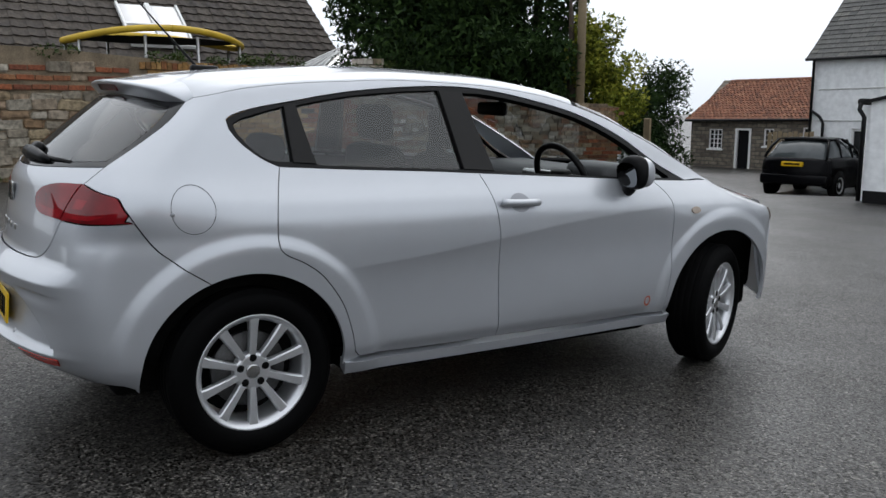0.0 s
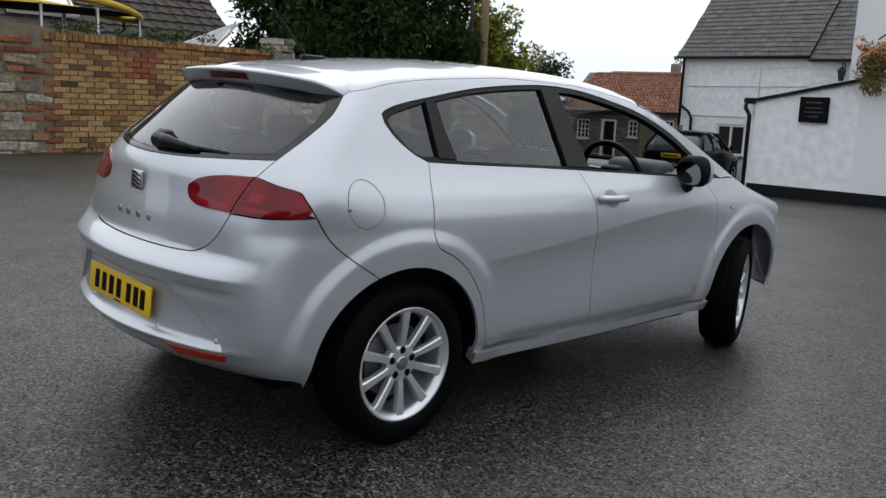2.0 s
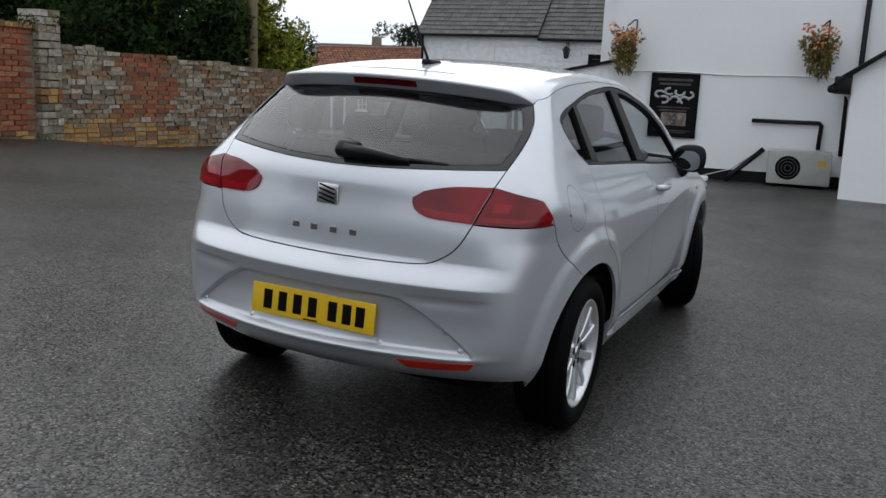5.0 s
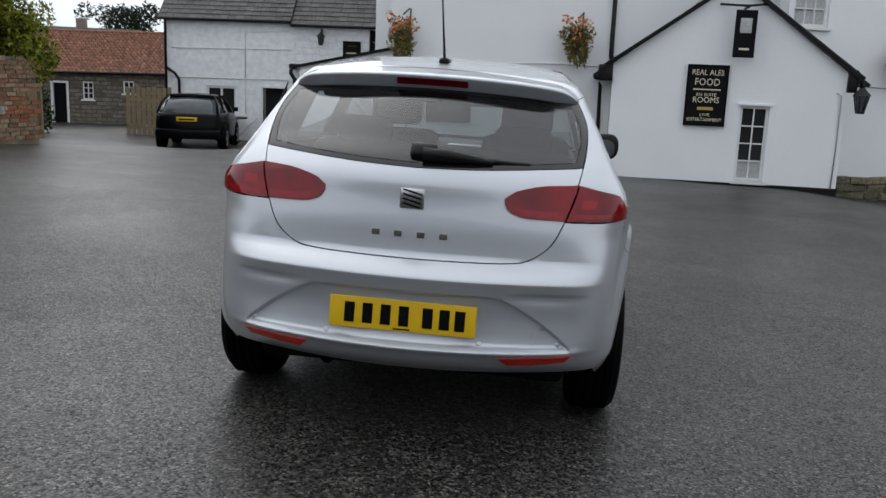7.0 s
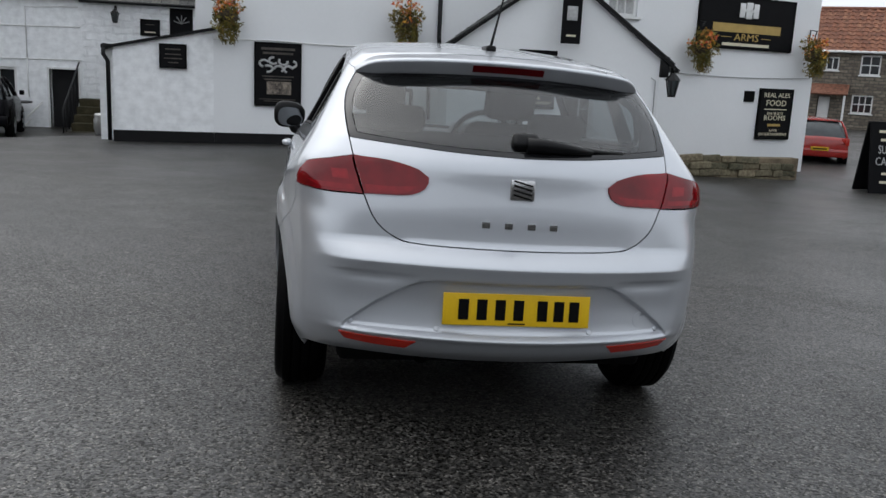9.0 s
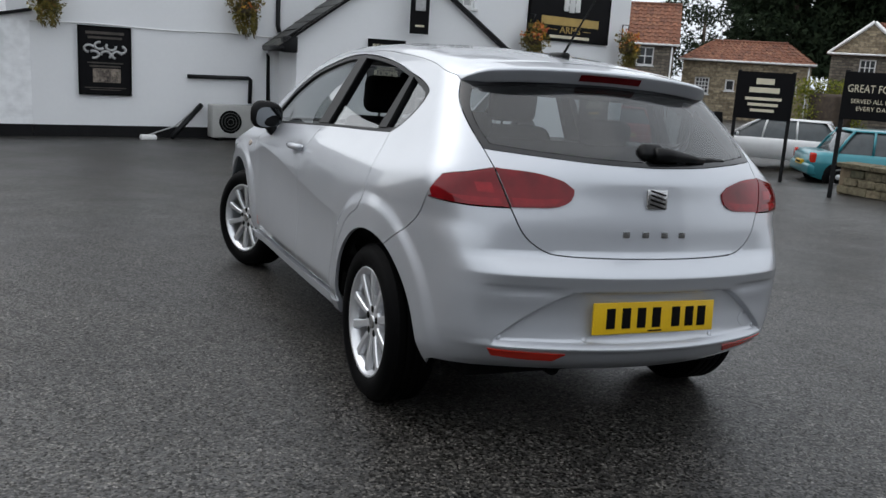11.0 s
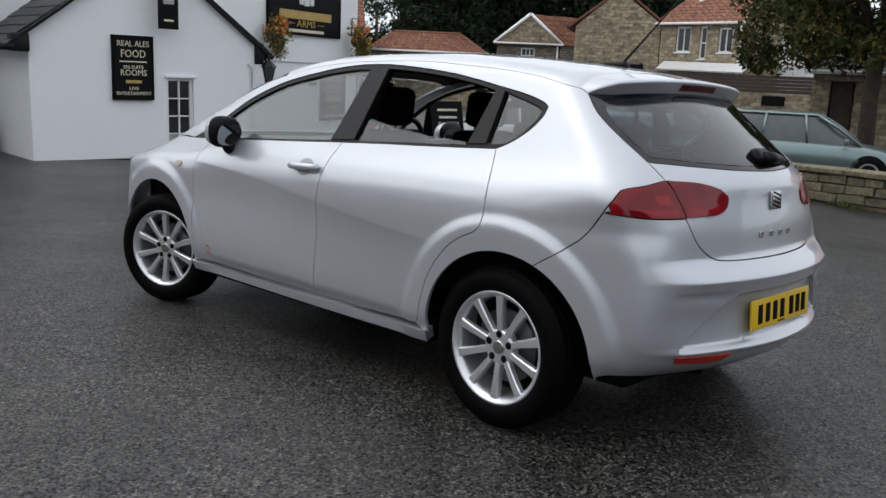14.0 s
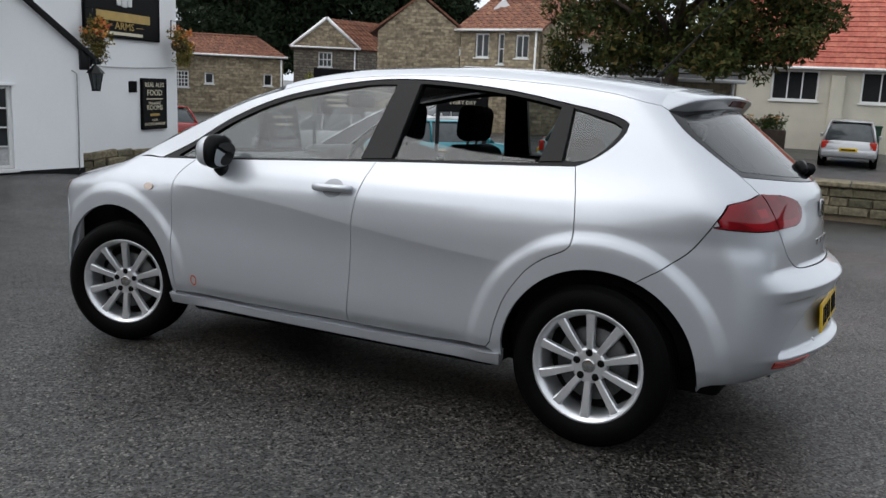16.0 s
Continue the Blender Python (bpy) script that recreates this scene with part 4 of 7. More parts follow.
def basket(label, m, u, z, seed):
    """A hanging basket: bracket, bowl, flowers and trailing stems."""
    b = thing("hanging_basket", label, "plant", group="hanging baskets")
    part("bracket", tube([m @ Vector((u + 0.12, -0.01, z + 0.28)), m @ Vector((u + 0.12, -0.02, z + 0.62)), m @ Vector((u + 0.1, -0.2, z + 0.6)), m @ Vector((u, -0.26, z + 0.5))], 0.012, 6), IRON, b)
    c = m @ Vector((u, -0.27, z + 0.12))
    bm = bmesh.new()
    bmesh.ops.create_uvsphere(bm, u_segments=16, v_segments=8, radius=0.17, matrix=Matrix.Translation(c) @ Matrix.Diagonal((1, 1, 0.75, 1)))
    part("bowl", bm, BARK, b)
    rng = np.random.RandomState(seed)
    foliage("leaves", [(c.x + rng.uniform(-0.18, 0.18), c.y + rng.uniform(-0.14, 0.1), c.z + rng.uniform(-0.16, 0.24), 0.13, 0.12, 0.12) for _ in range(14)], 900, 0.05, TRAIL, b, seed)
    foliage("bloom", [(c.x + rng.uniform(-0.24, 0.24), c.y - 0.06 + rng.uniform(-0.12, 0.1), c.z + 0.16 + rng.uniform(-0.12, 0.2), 0.08, 0.08, 0.07) for _ in range(9)], 170, 0.045, BLOOM, b, seed + 9, thin=0.8)
    foliage("trailing_plant", [(c.x + rng.uniform(-0.13, 0.17), c.y + rng.uniform(-0.16, 0.06), c.z - 0.16 - 0.1 * rng.rand() ** 2, 0.04, 0.04, 0.2) for _ in range(18)], 900, 0.05, TRAIL, b, seed + 5, droop=1.5, thin=0.3)
    return b


basket("overflowing hanging basket with red and orange flowers", FRONT, 1.9, 2.0, 3)
basket("overflowing hanging basket with orange flowers", FRONT, 4.95, 2.05, 5)
basket("hanging basket with orange flowers beside the name board", NAME, 1.2, 1.85, 8)
basket("hanging basket with yellow trailing plants at the wall's corner", NAME, 4.05, 1.85, 11)

# air conditioner, poles, steps, keg, bench, fence
ac = thing("air_conditioner", "grey outdoor air-conditioning unit with a round fan grille", "air conditioner")
part("case", rounded(4.37, 5.33, -0.42, -0.1, 0.03, 0.58, 0.02, FRONT), CREAMMETAL, ac)
part("fan_grille", lathe([(0.0, 0.0), (0.19, 0.0), (0.2, -0.012), (0.2, -0.03)], 36, 0, FRONT @ pose(4.68, -0.425, 0.3, 0, 0, -90)), INK, ac)
for r in (0.05, 0.1, 0.15):
    part("grille_ring", lathe([(r - 0.006, 0.004), (r, 0.01), (r + 0.006, 0.004)], 30, 0, FRONT @ pose(4.68, -0.426, 0.3, 0, 0, -90)), DARKMETAL, ac)
part("label", box(bmesh.new(), 5.13, 5.25, -0.425, -0.418, 0.35, 0.44, 0, FRONT), YELLOWPAD, ac, smooth=False)
for u in (4.5, 5.2):
    part("foot", box(bmesh.new(), u - 0.04, u + 0.04, -0.44, -0.08, -0.06, 0.03, 0, FRONT), INK, ac, smooth=False)
prop = thing("roof_bars", "black metal bars leaning on the wall by a white bag", "bars")
part("bar", tube([FRONT @ Vector((3.72, -0.35, 0.02)), FRONT @ Vector((4.28, -0.05, 0.55))], 0.045, 8), IRON, prop)
part("strap", tube([FRONT @ Vector((3.3, -0.4, 0.05)), FRONT @ Vector((3.8, -0.25, 0.2)), FRONT @ Vector((4.2, -0.07, 0.5))], 0.012, 6), STEEL, prop)
bag = part("bag", rounded(3.2, 3.46, -0.5, -0.36, -0.02, 0.07, 0.03, FRONT), WHITEWOOD, prop)

steps = thing("stone_steps", "mossy stone steps with black iron rails up to a black door", "steps")
for k in range(6):
    part("step", rounded(3.15, 4.0, -1.7 + 0.26 * k, -1.7 + 0.26 * (k + 1) + 0.03, -1.0, -0.42 + 0.17 * k, 0.015, WING), MOSSY, steps)
part("landing", rounded(4.0, 5.9, -0.9, 0.0, -1.0, 0.65, 0.02, WING), MOSSY, steps)
for u in (3.12, 4.03):
    part("rail", tube([WING @ Vector((u, -1.75, -0.55)), WING @ Vector((u, -1.7, 0.25)), WING @ Vector((u, -0.15, 1.25))], 0.02, 6), IRON, steps)
    for k in range(5):
        part("baluster", tube([WING @ Vector((u, -1.5 + 0.3 * k, -0.4 + 0.18 * k)), WING @ Vector((u, -1.5 + 0.3 * k, 0.37 + 0.19 * k))], 0.012, 5), IRON, steps)
for k in range(6):
    part("baluster", tube([WING @ Vector((4.1 + 0.3 * k, -0.88, 0.6)), WING @ Vector((4.1 + 0.3 * k, -0.88, 1.4))], 0.012, 5), IRON, steps)
part("rail", tube([WING @ Vector((4.03, -0.88, 1.4)), WING @ Vector((5.8, -0.88, 1.4))], 0.018, 6), IRON, steps)
keg = thing("beer_keg", "dented steel beer keg on the yard", "keg", on_ground(-4.35, 13.4))
part("barrel", lathe([(0.0, 0.02), (0.15, 0.0), (0.17, 0.03), (0.16, 0.07), (0.18, 0.12), (0.18, 0.28), (0.16, 0.33), (0.17, 0.37), (0.15, 0.4), (0.14, 0.36), (0.0, 0.35)], 28, 0, pose(0, 0, 0, 0, -90, 0)), STEEL, keg)
bench = thing("pub_table", "small round metal table by the white wall", "table", on_ground(-7.2, 17.8))
part("tabletop", lathe([(0, 0.62), (0.34, 0.62), (0.35, 0.6), (0.34, 0.58), (0, 0.58)], 28, 0, pose(0, 0, 0, 0, -90, 0)), DARKMETAL, bench)
part("leg", tube([(0, 0, 0), (0, 0, 0.6)], 0.035), DARKMETAL, bench)
part("foot", lathe([(0.2, 0.0), (0.2, 0.03), (0.03, 0.05)], 20, 0, pose(0, 0, 0, 0, -90, 0)), DARKMETAL, bench)
prop2 = thing("leaning_poles", "pale wooden poles leaning against the white wall", "poles")
part("pole", tube([WING @ Vector((1.5, -0.6, -0.6)), WING @ Vector((2.25, -0.05, 0.3))], 0.025, 6), WHITEWOOD, prop2)
part("pole", tube([WING @ Vector((1.25, -0.5, -0.6)), WING @ Vector((1.75, -0.3, -0.45)), WING @ Vector((2.0, -0.1, -0.1))], 0.02, 6), WHITEWOOD, prop2)
fence = thing("plank_fence", "weathered upright plank fence beside the pub", "fence")
FEN = facing((-10.1, 17.95), (-9.0, 18.2), -0.1)
for k in range(9):
    part("plank", box(bmesh.new(), 0.13 * k, 0.13 * k + 0.1, -0.02, 0.01, -0.7, 0.85 + 0.02 * (k % 3), 0.006, FEN), WOODFENCE, fence, smooth=False)
for z in (-0.2, 0.5):
    part("rail", box(bmesh.new(), 0, 1.15, 0.012, 0.06, z, z + 0.08, 0.005, FEN), WOODFENCE, fence, smooth=False)

# low stone wall before the name board
low_wall = thing("low_stone_wall", "low mossy stone wall at the pub's foot", "wall")
LOW = facing((5.1, 10.95), (8.7, 11.45), -0.06)
part("core", box(bmesh.new(), 0.25, 3.4, 0.04, 0.26, -0.5, 0.05, 0.01, LOW), MORTAR, low_wall, smooth=False)

# outbuilding with orange roof, dark house behind
OUT = facing((-18.5, 22.8), (-10.6, 23.98), -0.12)
out = thing("stone_outbuilding", "stone outbuilding with an orange pantile roof and white windows", "house")
sheet("wall", OUT, [(1.6, -1.2), (8.5, -1.2), (8.5, 1.25), (1.6, 1.1)], [(3.3, 3.85, -0.55, 0.82), (2.3, 2.8, 0.13, 0.8), (4.3, 4.65, 0.27, 0.84), (5.6, 5.95, 0.5, 0.9)], 0.3, GREYSTONE, out)
sheet("wall", OUT @ Matrix.Translation((1.6, 0, 0)) @ pose(0, 4, 0, 0, 0, -90), [(0, -1.2), (3.99, -1.2), (3.99, 1.1), (2, 2.5), (0, 1.1)], (), 0.3, GREYSTONE, out)
a, b, c, d = (OUT @ Vector(v) for v in ((1.45, -0.15, 1.1), (8.6, -0.15, 1.2), (8.6, 2.0, 2.52), (1.9, 2.0, 2.45)))
slab("roof", a, b, c, d, 0.05, DARKTILE, out)
tiles("roof_tiles", a, b, c, d, 52, 15, PANTILE, out, 0.05, 0.03)
slab("roof", d, c, OUT @ Vector((8.6, 4.2, 1.2)), OUT @ Vector((1.45, 4.2, 1.1)), 0.05, PANTILE, out)
part("ridge", tube([d, c], 0.07, 8), PANTILE, out)
part("gutter", tube([OUT @ Vector((1.45, -0.18, 1.08)), OUT @ Vector((8.5, -0.18, 1.18))], 0.045, 6), IRON, out)
for q in ((2.3, 2.8, 0.13, 0.8, 3, 4), (4.3, 4.65, 0.27, 0.84, 2, 3), (5.6, 5.95, 0.5, 0.9, 2, 2)):
    window_in(OUT, q[0], q[1], q[2], q[3], q[4], q[5], out, 0.06, 0.025, 0.04)
part("door", box(bmesh.new(), 3.36, 3.79, 0.08, 0.13, -0.6, 0.78, 0.01, OUT), SIGN, out, "black door in a white frame", smooth=False)
for q in ((3.29, 3.36, -0.62, 0.84), (3.79, 3.86, -0.62, 0.84), (3.36, 3.79, 0.77, 0.84)):
    part("door_frame", box(bmesh.new(), q[0], q[1], -0.02, 0.12, q[2], q[3], 0, OUT), WHITEWOOD, out, smooth=False)
far = thing("dark_roofed_house", "house with a dark tiled roof and a chimney, far off", "house")
FAR = facing((-30.4, 41), (-20.4, 43), -0.25)
sheet("wall", FAR, [(0, -1.5), (9, -1.5), (9, 1.8), (0, 1.8)], (), 0.3, GREYSTONE, far)
slab("roof", FAR @ Vector((-0.3, -0.3, 1.7)), FAR @ Vector((9.3, -0.3, 1.7)), FAR @ Vector((8.6, 3, 3.5)), FAR @ Vector((1.2, 3, 3.5)), 0.1, DARKTILE, far)
part("chimney", rounded(5.0, 5.5, 2.8, 3.3, 3.2, 4.0, 0.03, FAR), GREYSTONE, far)

# black off-roader by the fence
suv = parked_car("off_road_car", "black off-road car with a yellow rear plate parked by the pub", on_ground(-7.2, 14.85, 10), BLACKPAINT, 2.6, 1.5, 1.23, 0.8, 0.06, 0.82, rear_lamp=False, plate_z=0.76)

# ---- left boundary: garden wall, house and trees behind ----
garden = thing("garden_wall", "old buff brick and rubble garden wall with a ragged top", "wall")
WALL = facing((-9.0, -6.0), (-9.2, 6.2))
LEFTM = Matrix(((-0.0164, -0.99987, 0, -9.0), (0.99987, -0.0164, 0, -6.0), (0, 0, 1, 0), (0, 0, 0, 1)))
core_top = [(0, 2.08), (4, 2.1), (7, 2.06), (8.2, 1.98), (9.5, 1.91), (11, 1.88), (12.2, 1.9)]
sheet("core", LEFTM @ Matrix.Translation((0, 0.016, 0)), [(0, -0.3), (12.2, -0.3)] + core_top[::-1], (), 0.3, MORTAR, garden)
WALLB = facing((-9.2, 6.2), (-8.2, 11.25))
sheet("core", WALLB @ Matrix.Translation((0, 0.012, 0)), [(0, -0.4), (4.78, -0.4), (4.78, 1.33), (4.1, 1.4), (2, 1.5), (0, 1.6)], (), 0.3, MORTAR, garden)

cot = thing("tiled_house", "house with a brown concrete-tiled roof and a pale roof window", "house")
a, b, c, d = Vector((-13.3, -9, 1.7)), Vector((-13.6, 8.2, 1.7)), Vector((-18.5, 8.2, 5.6)), Vector((-18.3, -9, 5.6))
slab("roof", a, b, c, d, 0.1, DARKTILE, cot)
tiles("roof_tiles", a, b, c, d, 58, 22, DARKTILE, cot, 0.03, 0.035)
sheet("wall", facing((-13.7, -9), (-14.0, 8.0)), [(0, -0.3), (17, -0.3), (17, 1.75), (0, 1.75)], (), 0.3, GREYSTONE, cot)
mesh_part("wall", [(-13.9, 8.0, -0.3), (-23, 8.0, -0.3), (-23, 8.0, 2), (-18.5, 8.0, 5.5), (-13.9, 8.0, 1.7)], [(0, 1, 2, 3, 4)], GREYSTONE, cot, uv=[(0, 0), (9, 0), (9, 2), (4.5, 5.5), (0, 2)])
ROOF = Matrix(((-0.0175, -0.7823, 0.623, -13.45), (0.99985, -0.0137, 0.0109, 0), (0, 0.623, 0.7823, 1.72), (0, 0, 0, 1)))
sky_w = part("roof_window", bmesh.new(), WHITEWOOD, cot, "pale framed roof window")
for u0, u1 in ((3.55, 4.1), (4.2, 4.75)):
    part("pane", rounded(u0, u1, 1.2, 2.6, 0.05, 0.1, 0.01, ROOF), SILVERPAINT, sky_w)
    for q in ((u0 - 0.05, u0, 1.15, 2.65), (u1, u1 + 0.05, 1.15, 2.65), (u0, u1, 1.15, 1.2), (u0, u1, 1.85, 1.9)):
        part("bar", box(bmesh.new(), q[0], q[1], q[2], q[3], 0.05, 0.13, 0, ROOF), WHITEWOOD, sky_w, smooth=False)
glaz = thing("conservatory", "white-framed conservatory with a glazed hipped roof", "conservatory")
part("frame", box(bmesh.new(), -14.6, -12.3, 6.4, 8.9, 0.0, 1.8, 0.02), WHITEWOOD, glaz, smooth=False)
apex = Vector((-13.4, 7.7, 2.6))
rim = [Vector((-12.2, 6.3, 1.81)), Vector((-12.2, 9.0, 1.81)), Vector((-14.7, 9.0, 1.81)), Vector((-14.7, 6.3, 1.81))]
for k in range(4):
    mesh_part("roof_pane", [rim[k], rim[(k + 1) % 4], apex], [(0, 1, 2)], SILVERPAINT, glaz)
    part("hip", tube([rim[k], apex], 0.035, 6), WHITEWOOD, glaz)
    for s in (0.25, 0.5, 0.75):
        part("glazing_bar", tube([rim[k].lerp(rim[(k + 1) % 4], s), apex.lerp(rim[k].lerp(rim[(k + 1) % 4], s), 0.15)], 0.02, 5), WHITEWOOD, glaz)
    part("gutter", tube([rim[k], rim[(k + 1) % 4]], 0.05, 6), WHITEWOOD, glaz)
tramp = thing("trampoline", "round trampoline with a yellow edge pad on grey legs", "trampoline")
ringp = [Vector((-11.3 + 0.9 * math.cos(t), 3.1 + 1.45 * math.sin(t), 2.42 + 0.1 * math.cos(t * 2))) for t in np.linspace(0, 2 * math.pi, 41)]
part("edge_pad", tube(ringp, 0.055, 8), YELLOWPAD, tramp)
part("mat", lathe([(0.0, 0.0), (0.9, 0.0)], 30, 0, Matrix.Translation((-11.3, 3.1, 2.38)) @ Matrix.Diagonal((1, 1.55, 1, 1)) @ pose(0, 0, 0, 0, -90, 0)), INK, tramp)
for t in np.linspace(0.3, 6.0, 8):
    part("leg", tube([(-11.3 + 0.9 * math.cos(t), 3.1 + 1.45 * math.sin(t), 2.4), (-11.3 + 0.95 * math.cos(t), 3.1 + 1.5 * math.sin(t), 0.2)], 0.03, 6), STEEL, tramp)

pole = thing("telegraph_pole", "weathered wooden telegraph pole beside the wall", "pole")
part("shaft", tube([(-8.62, 10.2, -0.2), (-8.62, 10.2, 7.5)], [0.085, 0.07], 12), WOODFENCE, pole)

rngv = np.random.RandomState(4)
for k, (x, y, h, r) in enumerate(((-11.2, 7.6, 6.5, 1.5), (-10.9, 9.2, 6.8, 1.4), (-10.4, 10.6, 6.0, 1.2), (-12.4, 9.4, 7.2, 1.5), (-10.1, 8.3, 5.5, 1.0))):
    tr = thing("conifer", "dark green conifer hedge tree behind the garden wall", "tree", group="conifers")
    trunk([(x, y, -0.2), (x, y, h * 0.5), (x, y, h)], [0.16, 0.1, 0.02], tr)
    cl = []
    for j in range(110):
        z = h * rngv.uniform(0.1, 1.0) ** 0.9
        rr = r * (1.02 - 0.75 * z / h) ** 0.6
        t = rngv.uniform(0, 6.28)
        cl.append((x + rr * 0.75 * math.cos(t), y + rr * 0.75 * math.sin(t), z, 0.42, 0.42, 0.55))
    cl += [(x, y, z, r * 0.55 * (1.02 - 0.75 * z / h) ** 0.6, r * 0.55 * (1.02 - 0.75 * z / h) ** 0.6, 0.5) for z in np.linspace(0.8, h * 0.95, 12)]
    if k in (0, 1, 2):
        cl += [(-9.35 + 0.18 * (v - 6.2) + rngv.uniform(-0.35, 0.1), v, 1.75 + rngv.uniform(-0.15, 0.9), 0.3, 0.3, 0.3) for v in np.linspace(y - 1.3, min(y + 0.6, 9.9), 16)]
    foliage("crown", cl, 22000, 0.12, CONIFER, tr, 20 + k, droop=0.3, thin=0.4)
gold = thing("golden_shrub", "golden-green evergreen shrub leaning over the wall", "shrub")
cl = [(-8.62 + rngv.uniform(-0.35, 0.2), 11.15 + rngv.uniform(-0.4, 0.4), 1.6 + rngv.uniform(-0.5, 0.55), 0.26, 0.28, 0.28) for _ in range(30)]
cl += [(-9.2 + rngv.uniform(-0.3, 0.3), 10.9 + rngv.uniform(-0.3, 0.4), 2.35 + rngv.uniform(-0.6, 0.55), 0.28, 0.28, 0.3) for _ in range(30)]
trunk([(-9.3, 10.5, -0.2), (-9.2, 10.5, 2.2), (-9.3, 10.5, 3.6)], [0.12, 0.08, 0.02], gold)
foliage("leaves", cl, 14000, 0.075, GOLDLEAF, gold, 41, thin=0.5)
ivy = thing("ivy", "straggling ivy and weeds along the wall's top", "ivy")
foliage("leaves", [(-9.2 + rngv.uniform(-0.15, 0.15), y, 2.0 + rngv.uniform(-0.06, 0.06), 0.14, 0.16, 0.07) for y in np.concatenate([rngv.uniform(2.4, 4.2, 7), rngv.uniform(-1, 1.6, 5), rngv.uniform(4.2, 6.5, 5)])], 1500, 0.045, GREENLEAF, ivy, 44)
trunk([(-9.2, 3.0, 1.8), (-9.2, 3.4, 1.95), (-9.18, 4.1, 1.9)], [0.02, 0.015, 0.01], ivy, "stem")
bush = thing("dark_bush", "dark evergreen bush at the outbuilding's end", "bush")
trunk([(-17.2, 20.9, -0.7), (-17.2, 20.9, 1.4)], [0.08, 0.04], bush)
foliage("leaves", [(-17.2 + rngv.uniform(-0.9, 0.5), 20.9 + rngv.uniform(-0.6, 0.6), 0.7 + rngv.uniform(-1.2, 1.1), 0.4, 0.4, 0.4) for _ in range(40)], 8000, 0.09, CONIFER, bush, 47)
hedge_b = thing("evergreen_hedge", "dark evergreen hedge behind the wall's end", "hedge")
trunk([(-11.3, 14.8, -0.4), (-11.3, 14.8, 1.6)], [0.1, 0.05], hedge_b)
foliage("leaves", [(-10.9 + rngv.uniform(-0.5, 0.4) - 0.5 * k / 20, 14.0 + 1.3 * k / 20, 1.0 + rngv.uniform(-1.1, 1.2), 0.42, 0.42, 0.42) for k in range(40)], 9000, 0.085, CONIFER, hedge_b, 49)
gate = thing("wooden_gate", "brown wooden gate and red brick pier at the wall's end", "gate")
for k in range(6):
    part("plank", box(bmesh.new(), -9.6 - 0.16 * k, -9.47 - 0.16 * k, 13.0 + 0.16 * k, 13.06 + 0.16 * k, -0.3, 1.1, 0.006), WOODFENCE, gate, smooth=False)

# ---- the road side: low wall, signs, cars, houses ----
road_wall = thing("road_wall", "low coursed stone wall with flat copings along the road", "wall")
ROADW = facing((8.75, 6.3), (9.7, -9.0))
part("core", box(bmesh.new(), 0, 15.3, 0.05, 0.3, -0.5, 0.22, 0.01, ROADW), MORTAR, road_wall, smooth=False)

sign = thing("roadside_sign", "black two-post sign with cream lettering at the low wall", "sign")
GF = facing((8.02, 5.98), (8.62, 5.22))
part("panel", box(bmesh.new(), 0.15, 0.97, -0.03, 0.0, 0.95, 1.6, 0.004, GF), SIGN, sign, smooth=False)
for u in (0.15, 0.91):
    part("post", box(bmesh.new(), u, u + 0.06, 0.0, 0.06, -0.4, 1.62, 0.004, GF), IRON, sign, smooth=False)
for text, z, size, wide in (("GREAT FOOD", 1.37, 0.15, 0.7), ("SERVED ALL DAY", 1.2, 0.085, 0.58), ("EVERY DAY", 1.1, 0.085, 0.42)):
    lettering(text, size, GF @ Matrix.Translation((0.56, -0.032, z)), SIGNTEXT, sign, wide=wide)
sign2 = thing("roadside_sign", "black two-post sign by the road, with cream lines", "sign")
G2 = facing((9.1, 9.06), (9.75, 8.35))
part("panel", box(bmesh.new(), 0.0, 0.95, -0.03, 0.0, 0.75, 1.56, 0.004, G2), SIGN, sign2, smooth=False)
for u in (0.0, 0.9):
    part("post", box(bmesh.new(), u, u + 0.06, 0.0, 0.06, -0.5, 1.58, 0.004, G2), IRON, sign2, smooth=False)
for z, w, h in ((1.4, 0.3, 0.1), (1.25, 0.5, 0.09), (1.1, 0.6, 0.05), (1.0, 0.5, 0.05), (0.9, 0.4, 0.05)):
    part("bar", box(bmesh.new(), 0.475 - w / 2, 0.475 + w / 2, -0.036, -0.028, z - h / 2, z + h / 2, 0, G2), SIGNTEXT, sign2, smooth=False)
ab = thing("sandwich_board", "black folding chalkboard advertising a carvery, on the yard", "sign", pose(9.1, 9.85, float(ground_at(9.1, 9.85)), 0, 0, -8) @ Matrix.Diagonal((1.42, 1.42, 1.42, 1)))
for s, t in ((-1, -12), (1, 12)):
    p = part("panel", box(bmesh.new(), -0.27, 0.27, -0.015, 0.015, 0.0, 0.86, 0.006, Matrix.Translation((0, s * 0.2, 0)) @ pose(0, 0, 0, t, 0, 0)), SIGN, ab, smooth=False)
AB = Matrix.Translation((0, -0.2, 0)) @ pose(0, 0, 0, -12, 0, 0)
for text, z, size, wide in (("SUNDAY", 0.52, 0.14, 0.36), ("CARVERY", 0.38, 0.14, 0.42)):
    lettering(text, size, AB @ Matrix.Translation((0, -0.02, z)), CURTAIN, ab, wide=wide)
for z, w in ((0.74, 0.34), (0.64, 0.3), (0.24, 0.26), (0.14, 0.3)):
    part("bar", box(bmesh.new(), -w / 2, w / 2, -0.022, -0.014, z - 0.015, z + 0.015, 0, AB), SIGNTEXT, ab, smooth=False)

